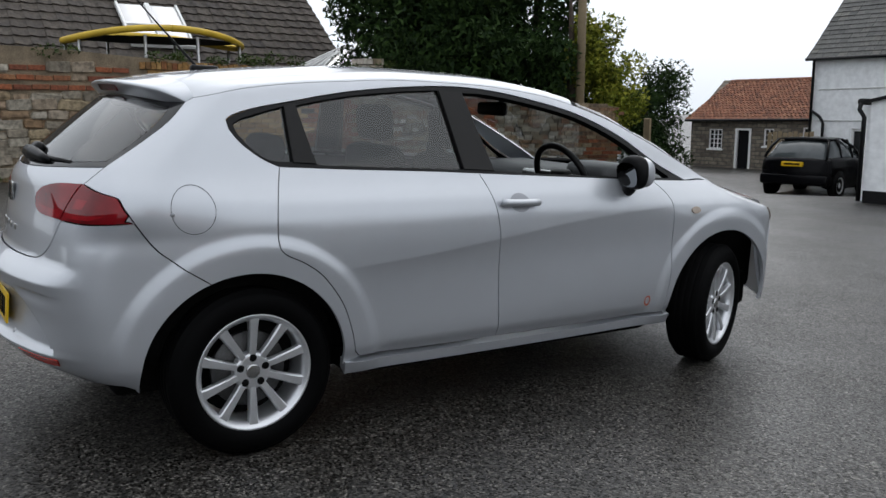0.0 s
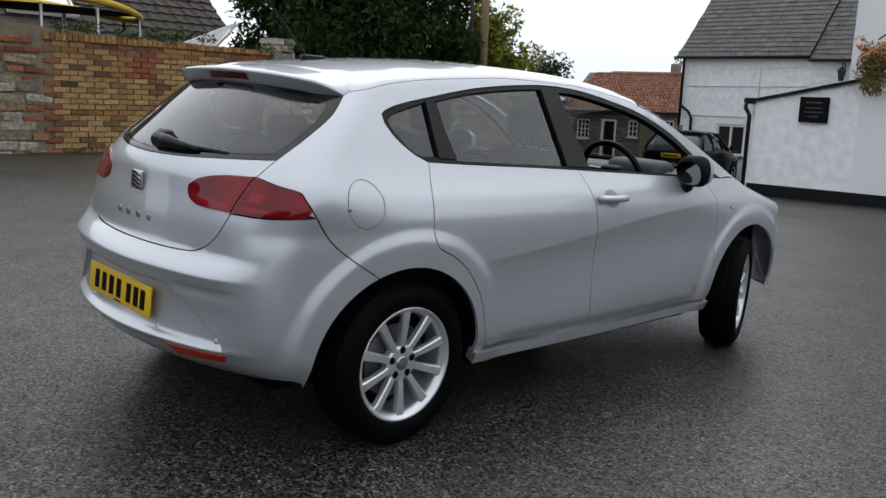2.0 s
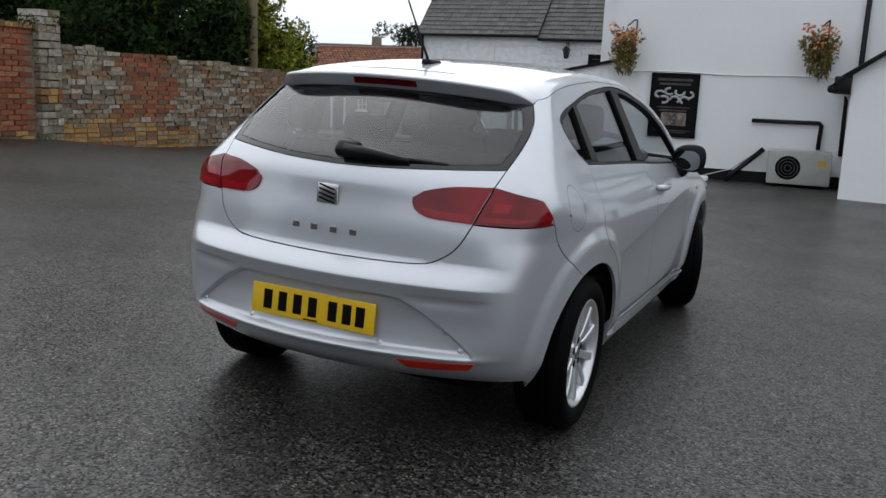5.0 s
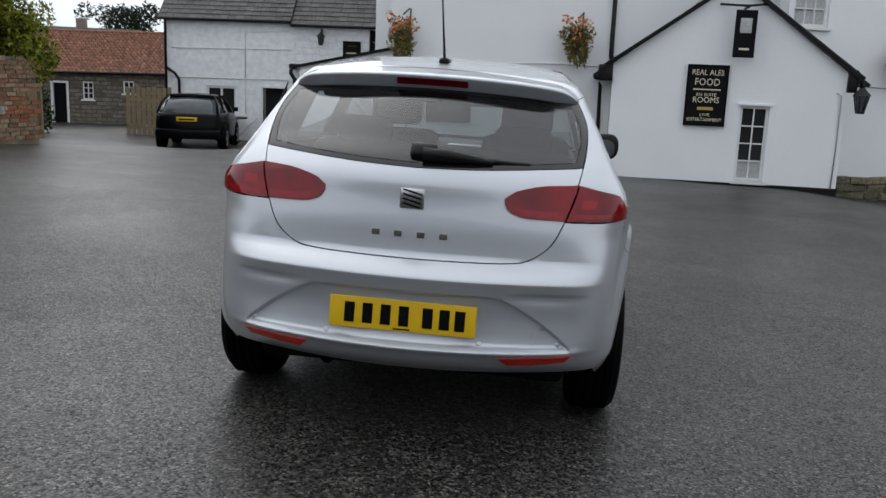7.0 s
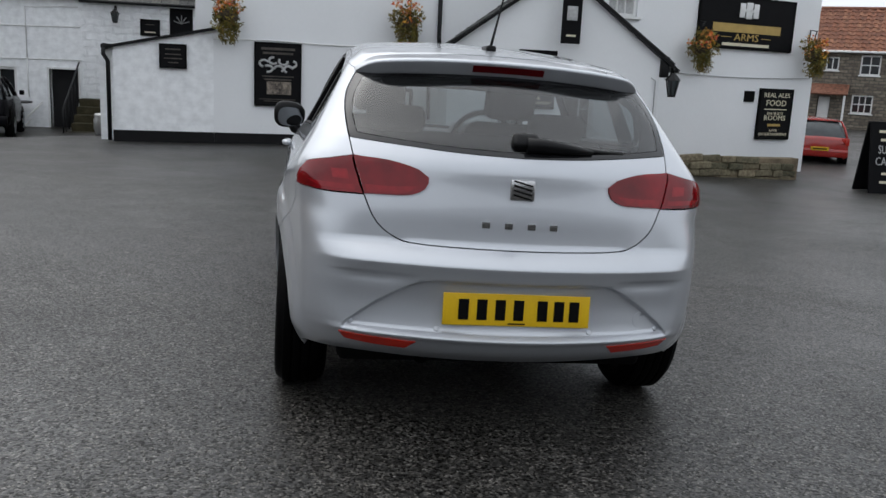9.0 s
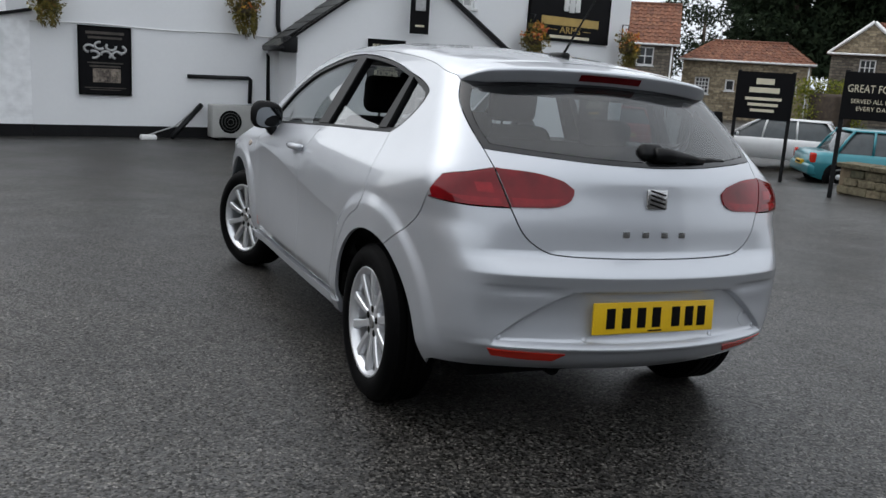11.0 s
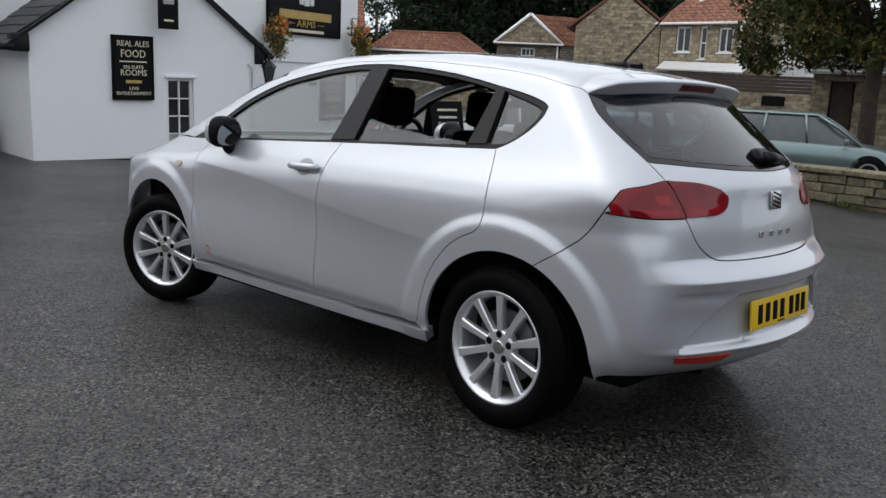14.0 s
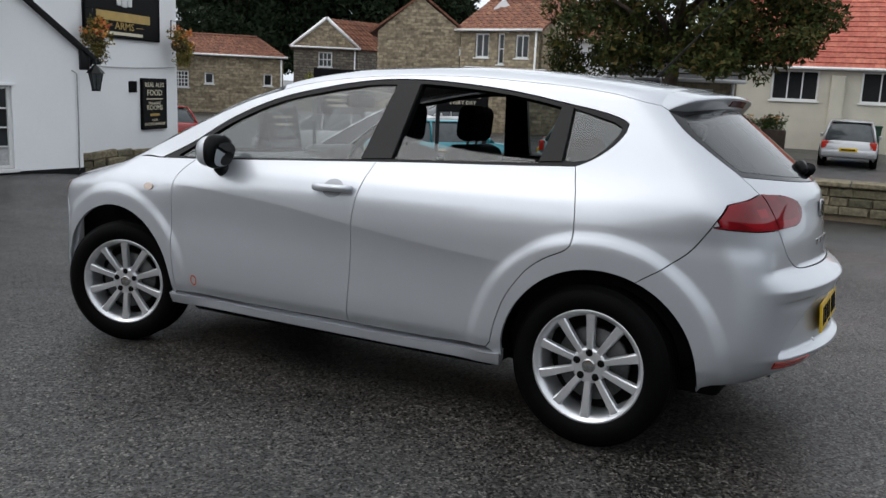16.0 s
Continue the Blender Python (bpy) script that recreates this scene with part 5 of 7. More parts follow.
parked_car("saloon_car", "teal saloon car parked behind the low wall", on_ground(10.5, 8.7, -122, -0.05), TEALPAINT, 3.4, 1.4, 1.05, 0.95, 0.4, 0.62)
parked_car("family_car", "grey-green tall family car parked behind the low wall", on_ground(11.15, 5.35, -160), GREENPAINT, 3.2, 1.4, 1.14, 0.75, 0.1, 0.66)
parked_car("hatchback", "small white hatchback parked across the road", on_ground(21.9, 12.3, 60), WHITEPAINT, 2.5, 1.2, 1.02, 0.6, 0.1, 0.6)
parked_car("small_car", "small silver hatchback with its tail to the yard, outside the bungalow", on_ground(19.05, 0.8, -86), SILVERPAINT, 2.9, 1.3, 1.12, 0.7, 0.08, 0.64)
parked_car("red_hatchback", "red hatchback parked at the pub's corner", on_ground(10.6, 14.2, -22, -0.06), REDPAINT, 3.0, 1.3, 1.04, 0.8, 0.1, 0.66)
parked_car("white_car", "white hatchback parked behind the chalkboard", on_ground(12.7, 9.7, 40), WHITEPAINT, 3.0, 1.3, 0.95, 0.8, 0.1, 0.55)


def house(name, label, m, length, depth, eave, ridge, wall_mat, roof_mat, windows, base=-0.6, doors=(), wave=0.05, hipped=0.0, gable_trim=False):
    """A house whose front runs along x; windows: (x0, x1, z0, z1, columns, rows)."""
    h = thing(name, label, "house")
    cut = [w[:4] for w in windows] + [d[:4] for d in doors]
    sheet("wall", m, [(0, base), (length, base), (length, eave), (0, eave)], cut, 0.3, wall_mat, h)
    for x, turn, sh in ((0.0, -90, depth), (length, 90, 0.0)):
        e = m @ Matrix.Translation((x, 0, 0)) @ (pose(0, depth, 0, 0, 0, -90) if turn < 0 else pose(0, 0, 0, 0, 0, 90))
        top = [(depth - 0.01, eave), (depth / 2, eave if hipped else ridge - 0.06), (0.01, eave)]
        sheet("wall", e, [(0.01, base), (depth - 0.01, base)] + top, (), 0.3, wall_mat, h)
    sheet("wall", m @ Matrix.Translation((0, depth - 0.3, 0)), [(0.31, base), (length - 0.31, base), (length - 0.31, eave), (0.31, eave)], (), 0.29, wall_mat, h)
    o = 0.2
    a, b = m @ Vector((-o, -o, eave - 0.04)), m @ Vector((length + o, -o, eave - 0.04))
    c, d = m @ Vector((length + o - hipped, depth / 2, ridge)), m @ Vector((-o + hipped, depth / 2, ridge))
    e, f = m @ Vector((length + o, depth + o, eave - 0.04)), m @ Vector((-o, depth + o, eave - 0.04))
    slope_len = (d - a).length if not hipped else math.hypot(depth / 2 + o, ridge - eave)
    slab("roof", a, b, c, d, 0.06, roof_mat, h)
    slab("roof", d, c, e, f, 0.06, roof_mat, h)
    tiles("roof_tiles", a, b, c, d, max(8, int(length / 0.26)), max(5, int(slope_len / 0.28)), roof_mat, h, wave, 0.03)
    tiles("roof_tiles", e, f, d, c, max(8, int(length / 0.26)), max(5, int(slope_len / 0.28)), roof_mat, h, wave, 0.03)
    if hipped:
        for p, q, r in ((f, a, d), (b, e, c)):
            mesh_part("roof", [p, q, r], [(0, 1, 2)], roof_mat, h)
            tiles("roof_tiles", p, q, r, r, max(6, int(depth / 0.26)), max(5, int(slope_len / 0.28)), roof_mat, h, wave, 0.03)
    part("ridge", tube([d, c], 0.08, 8), roof_mat, h)
    part("gutter", tube([a, b], 0.05, 6), WHITEWOOD, h)
    part("downpipe", tube([m @ Vector((length - 0.1, -0.08, eave - 0.1)), m @ Vector((length - 0.1, -0.08, base))], 0.04, 6), WHITEWOOD, h)
    if gable_trim:
        for p, q in ((a, d), (d, f), (b, c), (c, e)):
            part("barge_board", tube([p, q], 0.07, 4), WHITEWOOD, h)
    for w in windows:
        window_in(m, *w[:4], w[4], w[5], h, 0.1, 0.04, 0.06)
    for x0, x1, z0, z1, mat_ in doors:
        part("door", box(bmesh.new(), x0 + 0.03, x1 - 0.03, 0.1, 0.15, z0, z1 - 0.03, 0.01, m), mat_, h, smooth=False)
    return h


# stone house with gable, white house beside it
hs = house("stone_house", "two-storey sandstone house with orange tiles and white windows", facing((27.9, 16.3), (27.6, 12.7)), 3.6, 5.0, 3.6, 4.95, STONE, PANTILE, [(0.7, 1.35, 2.5, 3.45, 2, 1), (1.75, 2.05, 2.25, 3.45, 1, 2), (2.55, 3.15, 2.5, 3.4, 2, 1)])
sheet("wall", facing((26.35, 19.3), (27.88, 16.32)), [(0, -0.6), (3.35, -0.6), (3.35, 3.55), (1.65, 4.85), (0, 3.4)], (), 0.3, STONE, hs)
slab("roof", (26.1, 19.6, 3.35), (27.1, 17.7, 4.95), (31.6, 20.1, 4.95), (30.6, 22.1, 3.35), 0.08, PANTILE, hs)
slab("roof", (27.1, 17.7, 4.95), (28, 16.1, 3.55), (32.2, 18.5, 3.55), (31.6, 20.1, 4.95), 0.08, PANTILE, hs)
slab("porch_roof", (27.2, 16, 1.85), (26.8, 12.3, 1.8), (27.5, 12.3, 2.1), (27.8, 16, 2.15), 0.06, WHITEPAINT, hs)
house("white_house", "white rendered house with an orange tiled roof", facing((30.2, 14.1), (30.5, 10.5)), 3.6, 5.0, 3.4, 5.1, RENDER, PANTILE, [(1.1, 1.6, 2.3, 3.1, 1, 1), (2.4, 3.0, 2.4, 3.1, 2, 1)])
mesh_part("gable_wall", [(29.2, 16.5, -0.6), (30.18, 14.12, -0.6), (30.18, 14.12, 3.4), (29.65, 15.3, 5), (29.2, 16.5, 3.6)], [(0, 1, 2, 3, 4)], RENDER, hs)
hg = house("gabled_house", "stone house with white barge boards and an orange roof", facing((31.8, 28.1), (33.8, 25.6)), 3.2, 3.6, 3.0, 3.01, GREYSTONE, PANTILE, [(1.25, 1.95, 2.0, 2.75, 3, 2)])
mesh_part("gable_wall", [(31.8, 28.1, 3), (33.8, 25.6, 3), (32.8, 26.85, 4.35)], [(0, 1, 2)], STONE, hg, uv=[(0, 0), (3.2, 0), (1.6, 1.35)])
for p, q in (((31.65, 28.2, 2.95), (32.8, 26.8, 4.45)), ((32.8, 26.8, 4.45), (33.9, 25.45, 2.95))):
    part("barge_board", tube([p, q], 0.09, 4), WHITEWOOD, hg)
tiles("roof_tiles", (33.95, 25.4, 2.95), (37.4, 24.6, 2.95), (36.3, 26.0, 4.45), (32.8, 26.8, 4.45), 12, 6, PANTILE, hg, 0.05, 0.03)
slab("roof", (33.95, 25.4, 2.93), (37.4, 24.6, 2.93), (36.3, 26.0, 4.43), (32.8, 26.8, 4.43), 0.06, PANTILE, hg)
sheet("wall", facing((33.82, 25.55), (37.3, 24.75)), [(0, -0.6), (3.5, -0.6), (3.5, 2.93), (0, 2.93)], (), 0.3, GREYSTONE, hg)
house("stone_lodge", "low stone lodge with a hipped orange tiled roof", facing((24.6, 29.9), (27.35, 27.15)), 5.5, 3.2, 2.3, 3.2, STONE, PANTILE, [(0.6, 1.25, 0.75, 1.5, 4, 4), (1.95, 2.35, 0.95, 1.45, 1, 1), (4.6, 5.0, 0.95, 1.5, 1, 1)], hipped=1.3)
terr = house("terrace_house", "stone terraced house with an orange roof and white porch", facing((20.3, 30.6), (23.0, 28.6)), 3.36, 4.5, 2.8, 4.65, GREYSTONE, PANTILE, [(0.45, 0.95, 2.0, 2.55, 2, 1), (1.75, 2.5, 1.85, 2.65, 2, 2), (1.6, 2.4, 0.3, 1.05, 3, 2)], doors=((0.3, 0.8, -0.5, 0.95, WHITEWOOD),))
TERR = facing((20.3, 30.6), (23.0, 28.6))
slab("porch_roof", TERR @ Vector((-0.1, -0.6, 1.05)), TERR @ Vector((1.45, -0.6, 1.05)), TERR @ Vector((1.45, 0.0, 1.45)), TERR @ Vector((-0.1, 0.0, 1.45)), 0.06, PANTILE, terr)
for u in (0.0, 1.35):
    part("porch_post", box(bmesh.new(), u - 0.04, u + 0.04, -0.56, -0.48, -0.5, 1.0, 0.005, TERR), WHITEWOOD, terr, smooth=False)
house("stone_cottage", "low stone cottage with a grey slate roof and a brown door", facing((19.05, 6.7), (19.95, 3.7)), 3.13, 3.0, 1.8, 2.7, STONE, SLATE, [(1.9, 2.55, 0.8, 1.55, 1, 1)], doors=((0.42, 0.98, -0.1, 1.55, BARK),), wave=0.0)
bung = house("bungalow", "cream rendered bungalow with a red tiled roof and white windows", facing((25.6, 5.4), (26.35, -1.6), 0.15), 7.9, 7.0, 2.25, 5.0, PEBBLE, REDTILE, [(1.6, 3.0, 1.2, 2.15, 3, 1), (4.2, 5.8, 1.2, 2.15, 3, 1)], wave=0.0)
part("buttress", box(bmesh.new(), 3.35, 3.75, -0.12, 0.0, -0.5, 2.0, 0.02, facing((25.6, 5.4), (26.35, -1.6), 0.15)), PEBBLE, bung, smooth=False)

bank = thing("road_side_wall", "coursed stone retaining wall with a dark plank fence on top", "wall")
BK = facing((22.9, 13.2), (25.2, 8.2))
sheet("wall", BK, [(0, -0.4), (5.5, -0.4), (5.5, 1.15), (0, 1.1)], (), 0.3, STONE, bank)
for k in range(5):
    part("rail", box(bmesh.new(), -0.5, 5.5, 0.05, 0.1, 1.14 + 0.11 * k, 1.245 + 0.11 * k, 0, BK), DARKWOOD, bank, smooth=False)
part("notice", box(bmesh.new(), 3.2, 3.9, -0.03, 0.0, 0.75, 1.05, 0.004, BK), SIGN, bank, smooth=False)
hedge = thing("clipped_hedge", "clipped yellow-green garden hedge", "hedge")
part("stems", rounded(16.9, 17.6, 13.9, 14.9, 0.0, 1.2, 0.1), BARK, hedge)
foliage("leaves", [(16.8 + 0.85 * s + 0.12 * rngv.uniform(-1, 1), 15.0 - 1.1 * s, z, 0.25, 0.25, 0.22) for s in np.linspace(-0.1, 1.1, 9) for z in (0.3, 0.7, 1.1, 1.38)], 5000, 0.06, GOLDLEAF, hedge, 51)

broad = thing("street_tree", "broad leafy tree turning to autumn above the parked cars", "tree")
trunk([(17.5, 4.75, -0.2), (17.5, 4.78, 1.2), (17.55, 4.75, 2.6), (17.4, 4.6, 4.5)], [0.2, 0.17, 0.15, 0.08], broad)
for k in range(9):
    t = k * 0.7
    part("limb", tube([(17.5, 4.75, 1.9 + 0.15 * k), (17.5 + 0.8 * math.cos(t), 4.75 + 0.9 * math.sin(t), 2.7 + 0.15 * k), (17.5 + 1.7 * math.cos(t), 4.75 + 1.9 * math.sin(t), 3.1 + 0.2 * k)], [0.09, 0.06, 0.02], 7), BARK, broad)
cl = []
for _ in range(190):
    t, u = rngv.uniform(0, 6.28), rngv.uniform(0, 1) ** 0.6
    z = rngv.uniform(1.95, 5.6)
    rr = 2.9 * (1 - ((z - 3.4) / 2.6) ** 2) ** 0.5 * u
    cl.append((17.5 + 0.75 * rr * math.cos(t), 4.6 + 1.15 * rr * math.sin(t), z, 0.42, 0.42, 0.34))
foliage("crown", cl, 34000, 0.115, AUTUMN, broad, 61, thin=0.6)
for k, (x, y, h, r) in enumerate(((48, 47, 11, 5), (52, 44, 12, 5.5), (56, 41, 12, 5), (60, 37, 10, 4.5))):
    tr = thing("woodland_tree", "dark mature tree in the wood behind the houses", "tree", group="woodland trees")
    trunk([(x, y, -0.5), (x, y, h * 0.8)], [0.4, 0.15], tr)
    cl = [(x + r * 0.7 * rngv.uniform(-1, 1), y + r * 0.7 * rngv.uniform(-1, 1), h * 0.6 + h * 0.36 * rngv.uniform(-1, 1), 1.1, 1.1, 0.9) for _ in range(60)]
    foliage("crown", cl, 26000, 0.42, FARLEAF, tr, 70 + k)
for k, (x, y, h, r, mm) in enumerate(((25.0, 36.0, 4.2, 2.0, GREENLEAF), (34, 40, 6.5, 3, FARLEAF), (-25.8, 50.2, 4.8, 2.6, FARLEAF), (27.5, 39, 5, 2, GREENLEAF))):
    tr = thing("garden_tree", "green garden tree behind the houses", "tree", group="garden trees")
    trunk([(x, y, -0.5), (x, y, h * 0.8)], [0.2, 0.08], tr)
    cl = [(x + r * 0.7 * rngv.uniform(-1, 1), y + r * 0.7 * rngv.uniform(-1, 1), h * 0.62 + h * 0.34 * rngv.uniform(-1, 1), 0.6, 0.6, 0.5) for _ in range(40)]
    foliage("crown", cl, 4000, 0.2, mm, tr, 80 + k)
pl = thing("flower_planter", "wooden planter trough with mixed green plants", "planter", pose(22.9, 3.5, 0.05, 0, 0, -80))
part("trough", rounded(-0.7, 0.7, -0.25, 0.25, -0.1, 0.45, 0.03), BARK, pl)
foliage("greenery", [(0.6 * rngv.uniform(-1, 1), 0.15 * rngv.uniform(-1, 1), 0.5 + 0.25 * rngv.rand(), 0.18, 0.15, 0.18) for _ in range(14)], 1500, 0.06, GREENLEAF, pl, 90)
foliage("bloom", [(0.6 * rngv.uniform(-1, 1), 0.15 * rngv.uniform(-1, 1), 0.6 + 0.2 * rngv.rand(), 0.12, 0.1, 0.1) for _ in range(8)], 120, 0.05, BLOOM, pl, 91)
for k, (x, y, mm, cc) in enumerate(((25.15, 1.35, BLUEPLASTIC, "blue"), (25.25, 0.75, GREENPLASTIC, "dark green"))):
    bn = thing("wheelie_bin", cc + " plastic wheeled bin beside the bungalow", "bin", on_ground(x, y, -80), "wheeled bins")
    bm = bmesh.new()
    bmesh.ops.create_cone(bm, cap_ends=True, segments=4, radius1=0.3, radius2=0.38, depth=0.8, matrix=Matrix.Translation((0, 0, 0.42)) @ pose(0, 0, 0, 0, 0, 45))
    part("body", bm, mm, bn, smooth=False)
    part("lid", rounded(-0.29, 0.29, -0.3, 0.3, 0.82, 0.88, 0.02), mm, bn)
grass = foliage("verge_grass", [(-9.0 + 0.1 * rngv.uniform(-1, 1), y, float(ground_at(-8.95, y)) + 0.02, 0.06, 0.12, 0.03) for y in rngv.uniform(-1, 6, 30)] + [(9.0 + 0.1 * rngv.uniform(-1, 1) - 0.15, y, float(ground_at(8.9, y)) + 0.02, 0.08, 0.14, 0.03) for y in rngv.uniform(-4, 5, 30)], 2600, 0.05, GREENLEAF, None, 95, droop=-1.0, thin=0.15)
tagged(grass, "tufts of moss and grass along the walls' feet", "grass", kind="stuff")


# plain unseen wall added behind the walk to keep low sky light off the tail
tagged(sheet("light_blocking_wall", facing((9.6, -9.0), (-9.0, -9.0)), [(0, -0.6), (18.6, -0.6), (18.6, 3.0), (0, 3.0)], (), 0.3, PLAINWALL, None), "plain grey unseen wall added to close the yard and block low sky light", "wall", kind="structure")
def curve(xs, ys):
    """A smooth monotone curve through the given knots."""
    xs, ys = np.array(xs, float), np.array(ys, float)
    h, d = np.diff(xs), np.diff(ys) / np.diff(xs)
    m = np.concatenate([[d[0]], np.where(d[:-1] * d[1:] > 0, 2 * d[:-1] * d[1:] / (d[:-1] + d[1:] + 1e-12 * np.sign(d[:-1] + d[1:] + 1e-15)), 0), [d[-1]]])

    def at(v):
        v = np.clip(v, xs[0], xs[-1])
        k = np.clip(np.searchsorted(xs, v) - 1, 0, len(h) - 1)
        t = (v - xs[k]) / h[k]
        return ((2 * t**3 - 3 * t**2 + 1) * ys[k] + (t**3 - 2 * t**2 + t) * h[k] * m[k] + (3 * t**2 - 2 * t**3) * ys[k + 1] + (t**3 - t**2) * h[k] * m[k + 1])

    return at


def ramp(v, a, b):
    t = np.clip((v - a) / (b - a), 0, 1)
    return t * t * (3 - 2 * t)


AXLE, WHEELBASE = 0.316, 2.578
SIDE = curve([0.16, 0.22, 0.28, 0.33, 0.365, 0.45, 0.6, 0.75, 0.85, 0.92, 1.0, 1.05, 1.2, 1.376, 1.5], [0.73, 0.772, 0.8, 0.814, 0.828, 0.837, 0.842, 0.842, 0.834, 0.81, 0.76, 0.731, 0.655, 0.566, 0.5])
CABIN = curve([-0.6, -0.1, 0.3, 1.2, 1.8, 2.37, 2.9, 3.5], [0.97, 1.0, 1.0, 1.0, 0.985, 0.925, 0.87, 0.8])
LOWER = curve([-0.8, -0.55, -0.4, -0.228, 0.0, 0.3, 1.0, 2.0, 2.6, 3.0, 3.5], [0.8, 0.872, 0.915, 0.958, 0.992, 1.0, 1.0, 0.995, 0.985, 0.955, 0.86])
RECESS = curve([0.4, 0.44, 0.575, 0.595, 0.61], [0.61, 0.575, 0.385, 0.34, 0.25])
REAR = curve([0.15, 0.25, 0.3, 0.34, 0.37, 0.385, 0.395, 0.402, 0.41, 0.425, 0.46, 0.5214, 0.5958, 0.6353, 0.6524, 0.6578, 0.664, 0.686, 0.726, 0.826, 0.926, 0.976, 1.029, 1.1251, 1.2209, 1.32, 1.47], [-0.45, -0.6, -0.672, -0.73, -0.757, -0.767, -0.778, -0.786, -0.7825, -0.771, -0.761, -0.754, -0.762, -0.772, -0.7775, -0.7785, -0.774, -0.75, -0.698, -0.687, -0.67, -0.665, -0.6341, -0.525, -0.41, -0.285, -0.1])
CORNER = curve([0.15, 0.25, 0.3, 0.34, 0.402, 0.46, 0.56, 0.64, 0.7, 0.76, 0.826, 0.926, 0.976, 1.029, 1.1251, 1.2209, 1.32, 1.47], [-0.45, -0.605, -0.672, -0.722, -0.757, -0.765, -0.764, -0.754, -0.735, -0.711, -0.687, -0.67, -0.665, -0.6341, -0.525, -0.41, -0.285, -0.1])
BOW = curve([0.3, 0.38, 0.45, 0.65, 0.75, 0.9, 1.05, 1.3], [0.38, 0.37, 0.33, 0.29, 0.26, 0.29, 0.41, 0.42])
TOP = curve([-0.5, -0.3, -0.1, 0.1, 0.4, 0.8, 1.2, 1.5, 1.8, 2.1, 2.4, 2.65, 2.8, 3.1, 3.3, 3.45, 3.6], [1.337, 1.368, 1.398, 1.424, 1.452, 1.47, 1.463, 1.434, 1.368, 1.26, 1.128, 1.01, 0.965, 0.89, 0.81, 0.71, 0.54])
CREASE = curve([0.0, 0.345, 0.71, 1.1, 1.59, 2.19, 2.67], [0.64, 0.679, 0.712, 0.758, 0.818, 0.855, 0.862])


def half_width(y, z):
    w = SIDE(z) * (LOWER(y) + (CABIN(y) - LOWER(y)) * ramp(z, 0.8, 1.0))
    for hub in (0.0, WHEELBASE):
        d = np.hypot(y - hub, z - AXLE)
        w = w + 0.016 * (1 - ramp(d, 0.465, 0.525)) * ramp(z, 0.2, 0.35)
    under = CREASE(y) - z
    mid = ramp(y, 0.3, 0.5) * (1 - ramp(y, 2.05, 2.3))
    u = np.maximum(under, 0)
    w = w - mid * 0.017 * (1 - np.exp(-u / 0.075)) * (1 - ramp(under, 0.1, 0.44))
    return w - 0.009 * ramp(y, 0.45, 0.6) * (1 - ramp(y, 1.95, 2.1)) * (1 - ramp(z, 0.3, 0.36)) * ramp(z, 0.24, 0.3)


def shape(x, y, z):
    """Below zero inside the bodywork."""
    x = np.abs(x)
    tail = REAR(z) + (CORNER(z) - REAR(z)) * ramp(x, 0.52, 0.76)
    a, b = x - half_width(y, z), tail + BOW(z) * x**2 - y
    b = b + 0.02 * ramp(z, 0.402, 0.43) * (1 - ramp(z, 0.597, 0.607)) * ramp(RECESS(z) - x, -0.006, 0.012)
    b = b + 0.008 * ramp(x, 0.34, 0.46) * (1 - ramp(x, 0.5, 0.68)) * (1 - ramp(z, 0.616, 0.621)) * ramp(z, 0.57, 0.605) * (1 - ramp(RECESS(z) - x, -0.02, 0.0))
    c, d = (z - TOP(y) + 0.1 * x**2 + 0.12 * x**4) * 0.95, y - 3.37 + 0.75 * np.maximum(x - 0.1, 0) ** 2
    out, k = a, 0.045
    for other, k in ((b, 0.11), (c, 0.035), (d, 0.08)):
        h = np.clip(0.5 + 0.5 * (out - other) / k, 0, 1)
        out = other + (out - other) * h + k * h * (1 - h)
    return out


FAN, TURN = 0.35, 0.85


def meet(eye, way, far, near=0.0):
    """Where rays from inside leave the bodywork."""
    lo, hi = np.full(len(eye), near), np.full(len(eye), far)
    for _ in range(26):
        mid = (lo + hi) / 2
        inside = shape(*(eye + mid[:, None] * way).T) < 0
        lo, hi = np.where(inside, mid, lo), np.where(inside, hi, mid)
    return eye + lo[:, None] * way


def skin(s, z):
    """The bodywork's places for lengths s round the car from the middle of its tail, and heights z."""
    s, z = np.asarray(s, float), np.asarray(z, float)
    side, a = np.sign(s) + (s == 0), np.abs(s)
    angle = np.minimum(a / TURN, np.pi / 2)
    eye = np.stack([0 * z, FAN + np.maximum(a - TURN * np.pi / 2, 0), z], -1)
    way = np.stack([np.sin(angle) * side, -np.cos(angle), 0 * z], -1)
    return meet(eye, way, 1.3)


def unskin(x, y):
    """The length s at which a place lies."""
    a = np.where(y >= FAN, TURN * np.pi / 2 + y - FAN, TURN * np.arctan2(np.abs(x), FAN - y))
    return a * np.where(x < 0, -1, 1)


def S(*pts):
    """(s, z) of places on the right flank at y and z."""
    y, z = np.array(pts, float).T
    p = meet(np.stack([0 * y, y, z], -1), np.tile([1.0, 0, 0], (len(y), 1)), 1.2)
    return [(float(a), float(b)) for a, b in zip(unskin(p[:, 0], p[:, 1]), z)]


def R(*pts):
    """(s, z) of places on the tail at x and z."""
    x, z = np.array(pts, float).T
    p = meet(np.stack([x, 0 * x + 0.35, z], -1), np.tile([0.0, -1, 0], (len(x), 1)), 1.3)
    return [(float(a), float(b)) for a, b in zip(unskin(p[:, 0], p[:, 1]), z)]


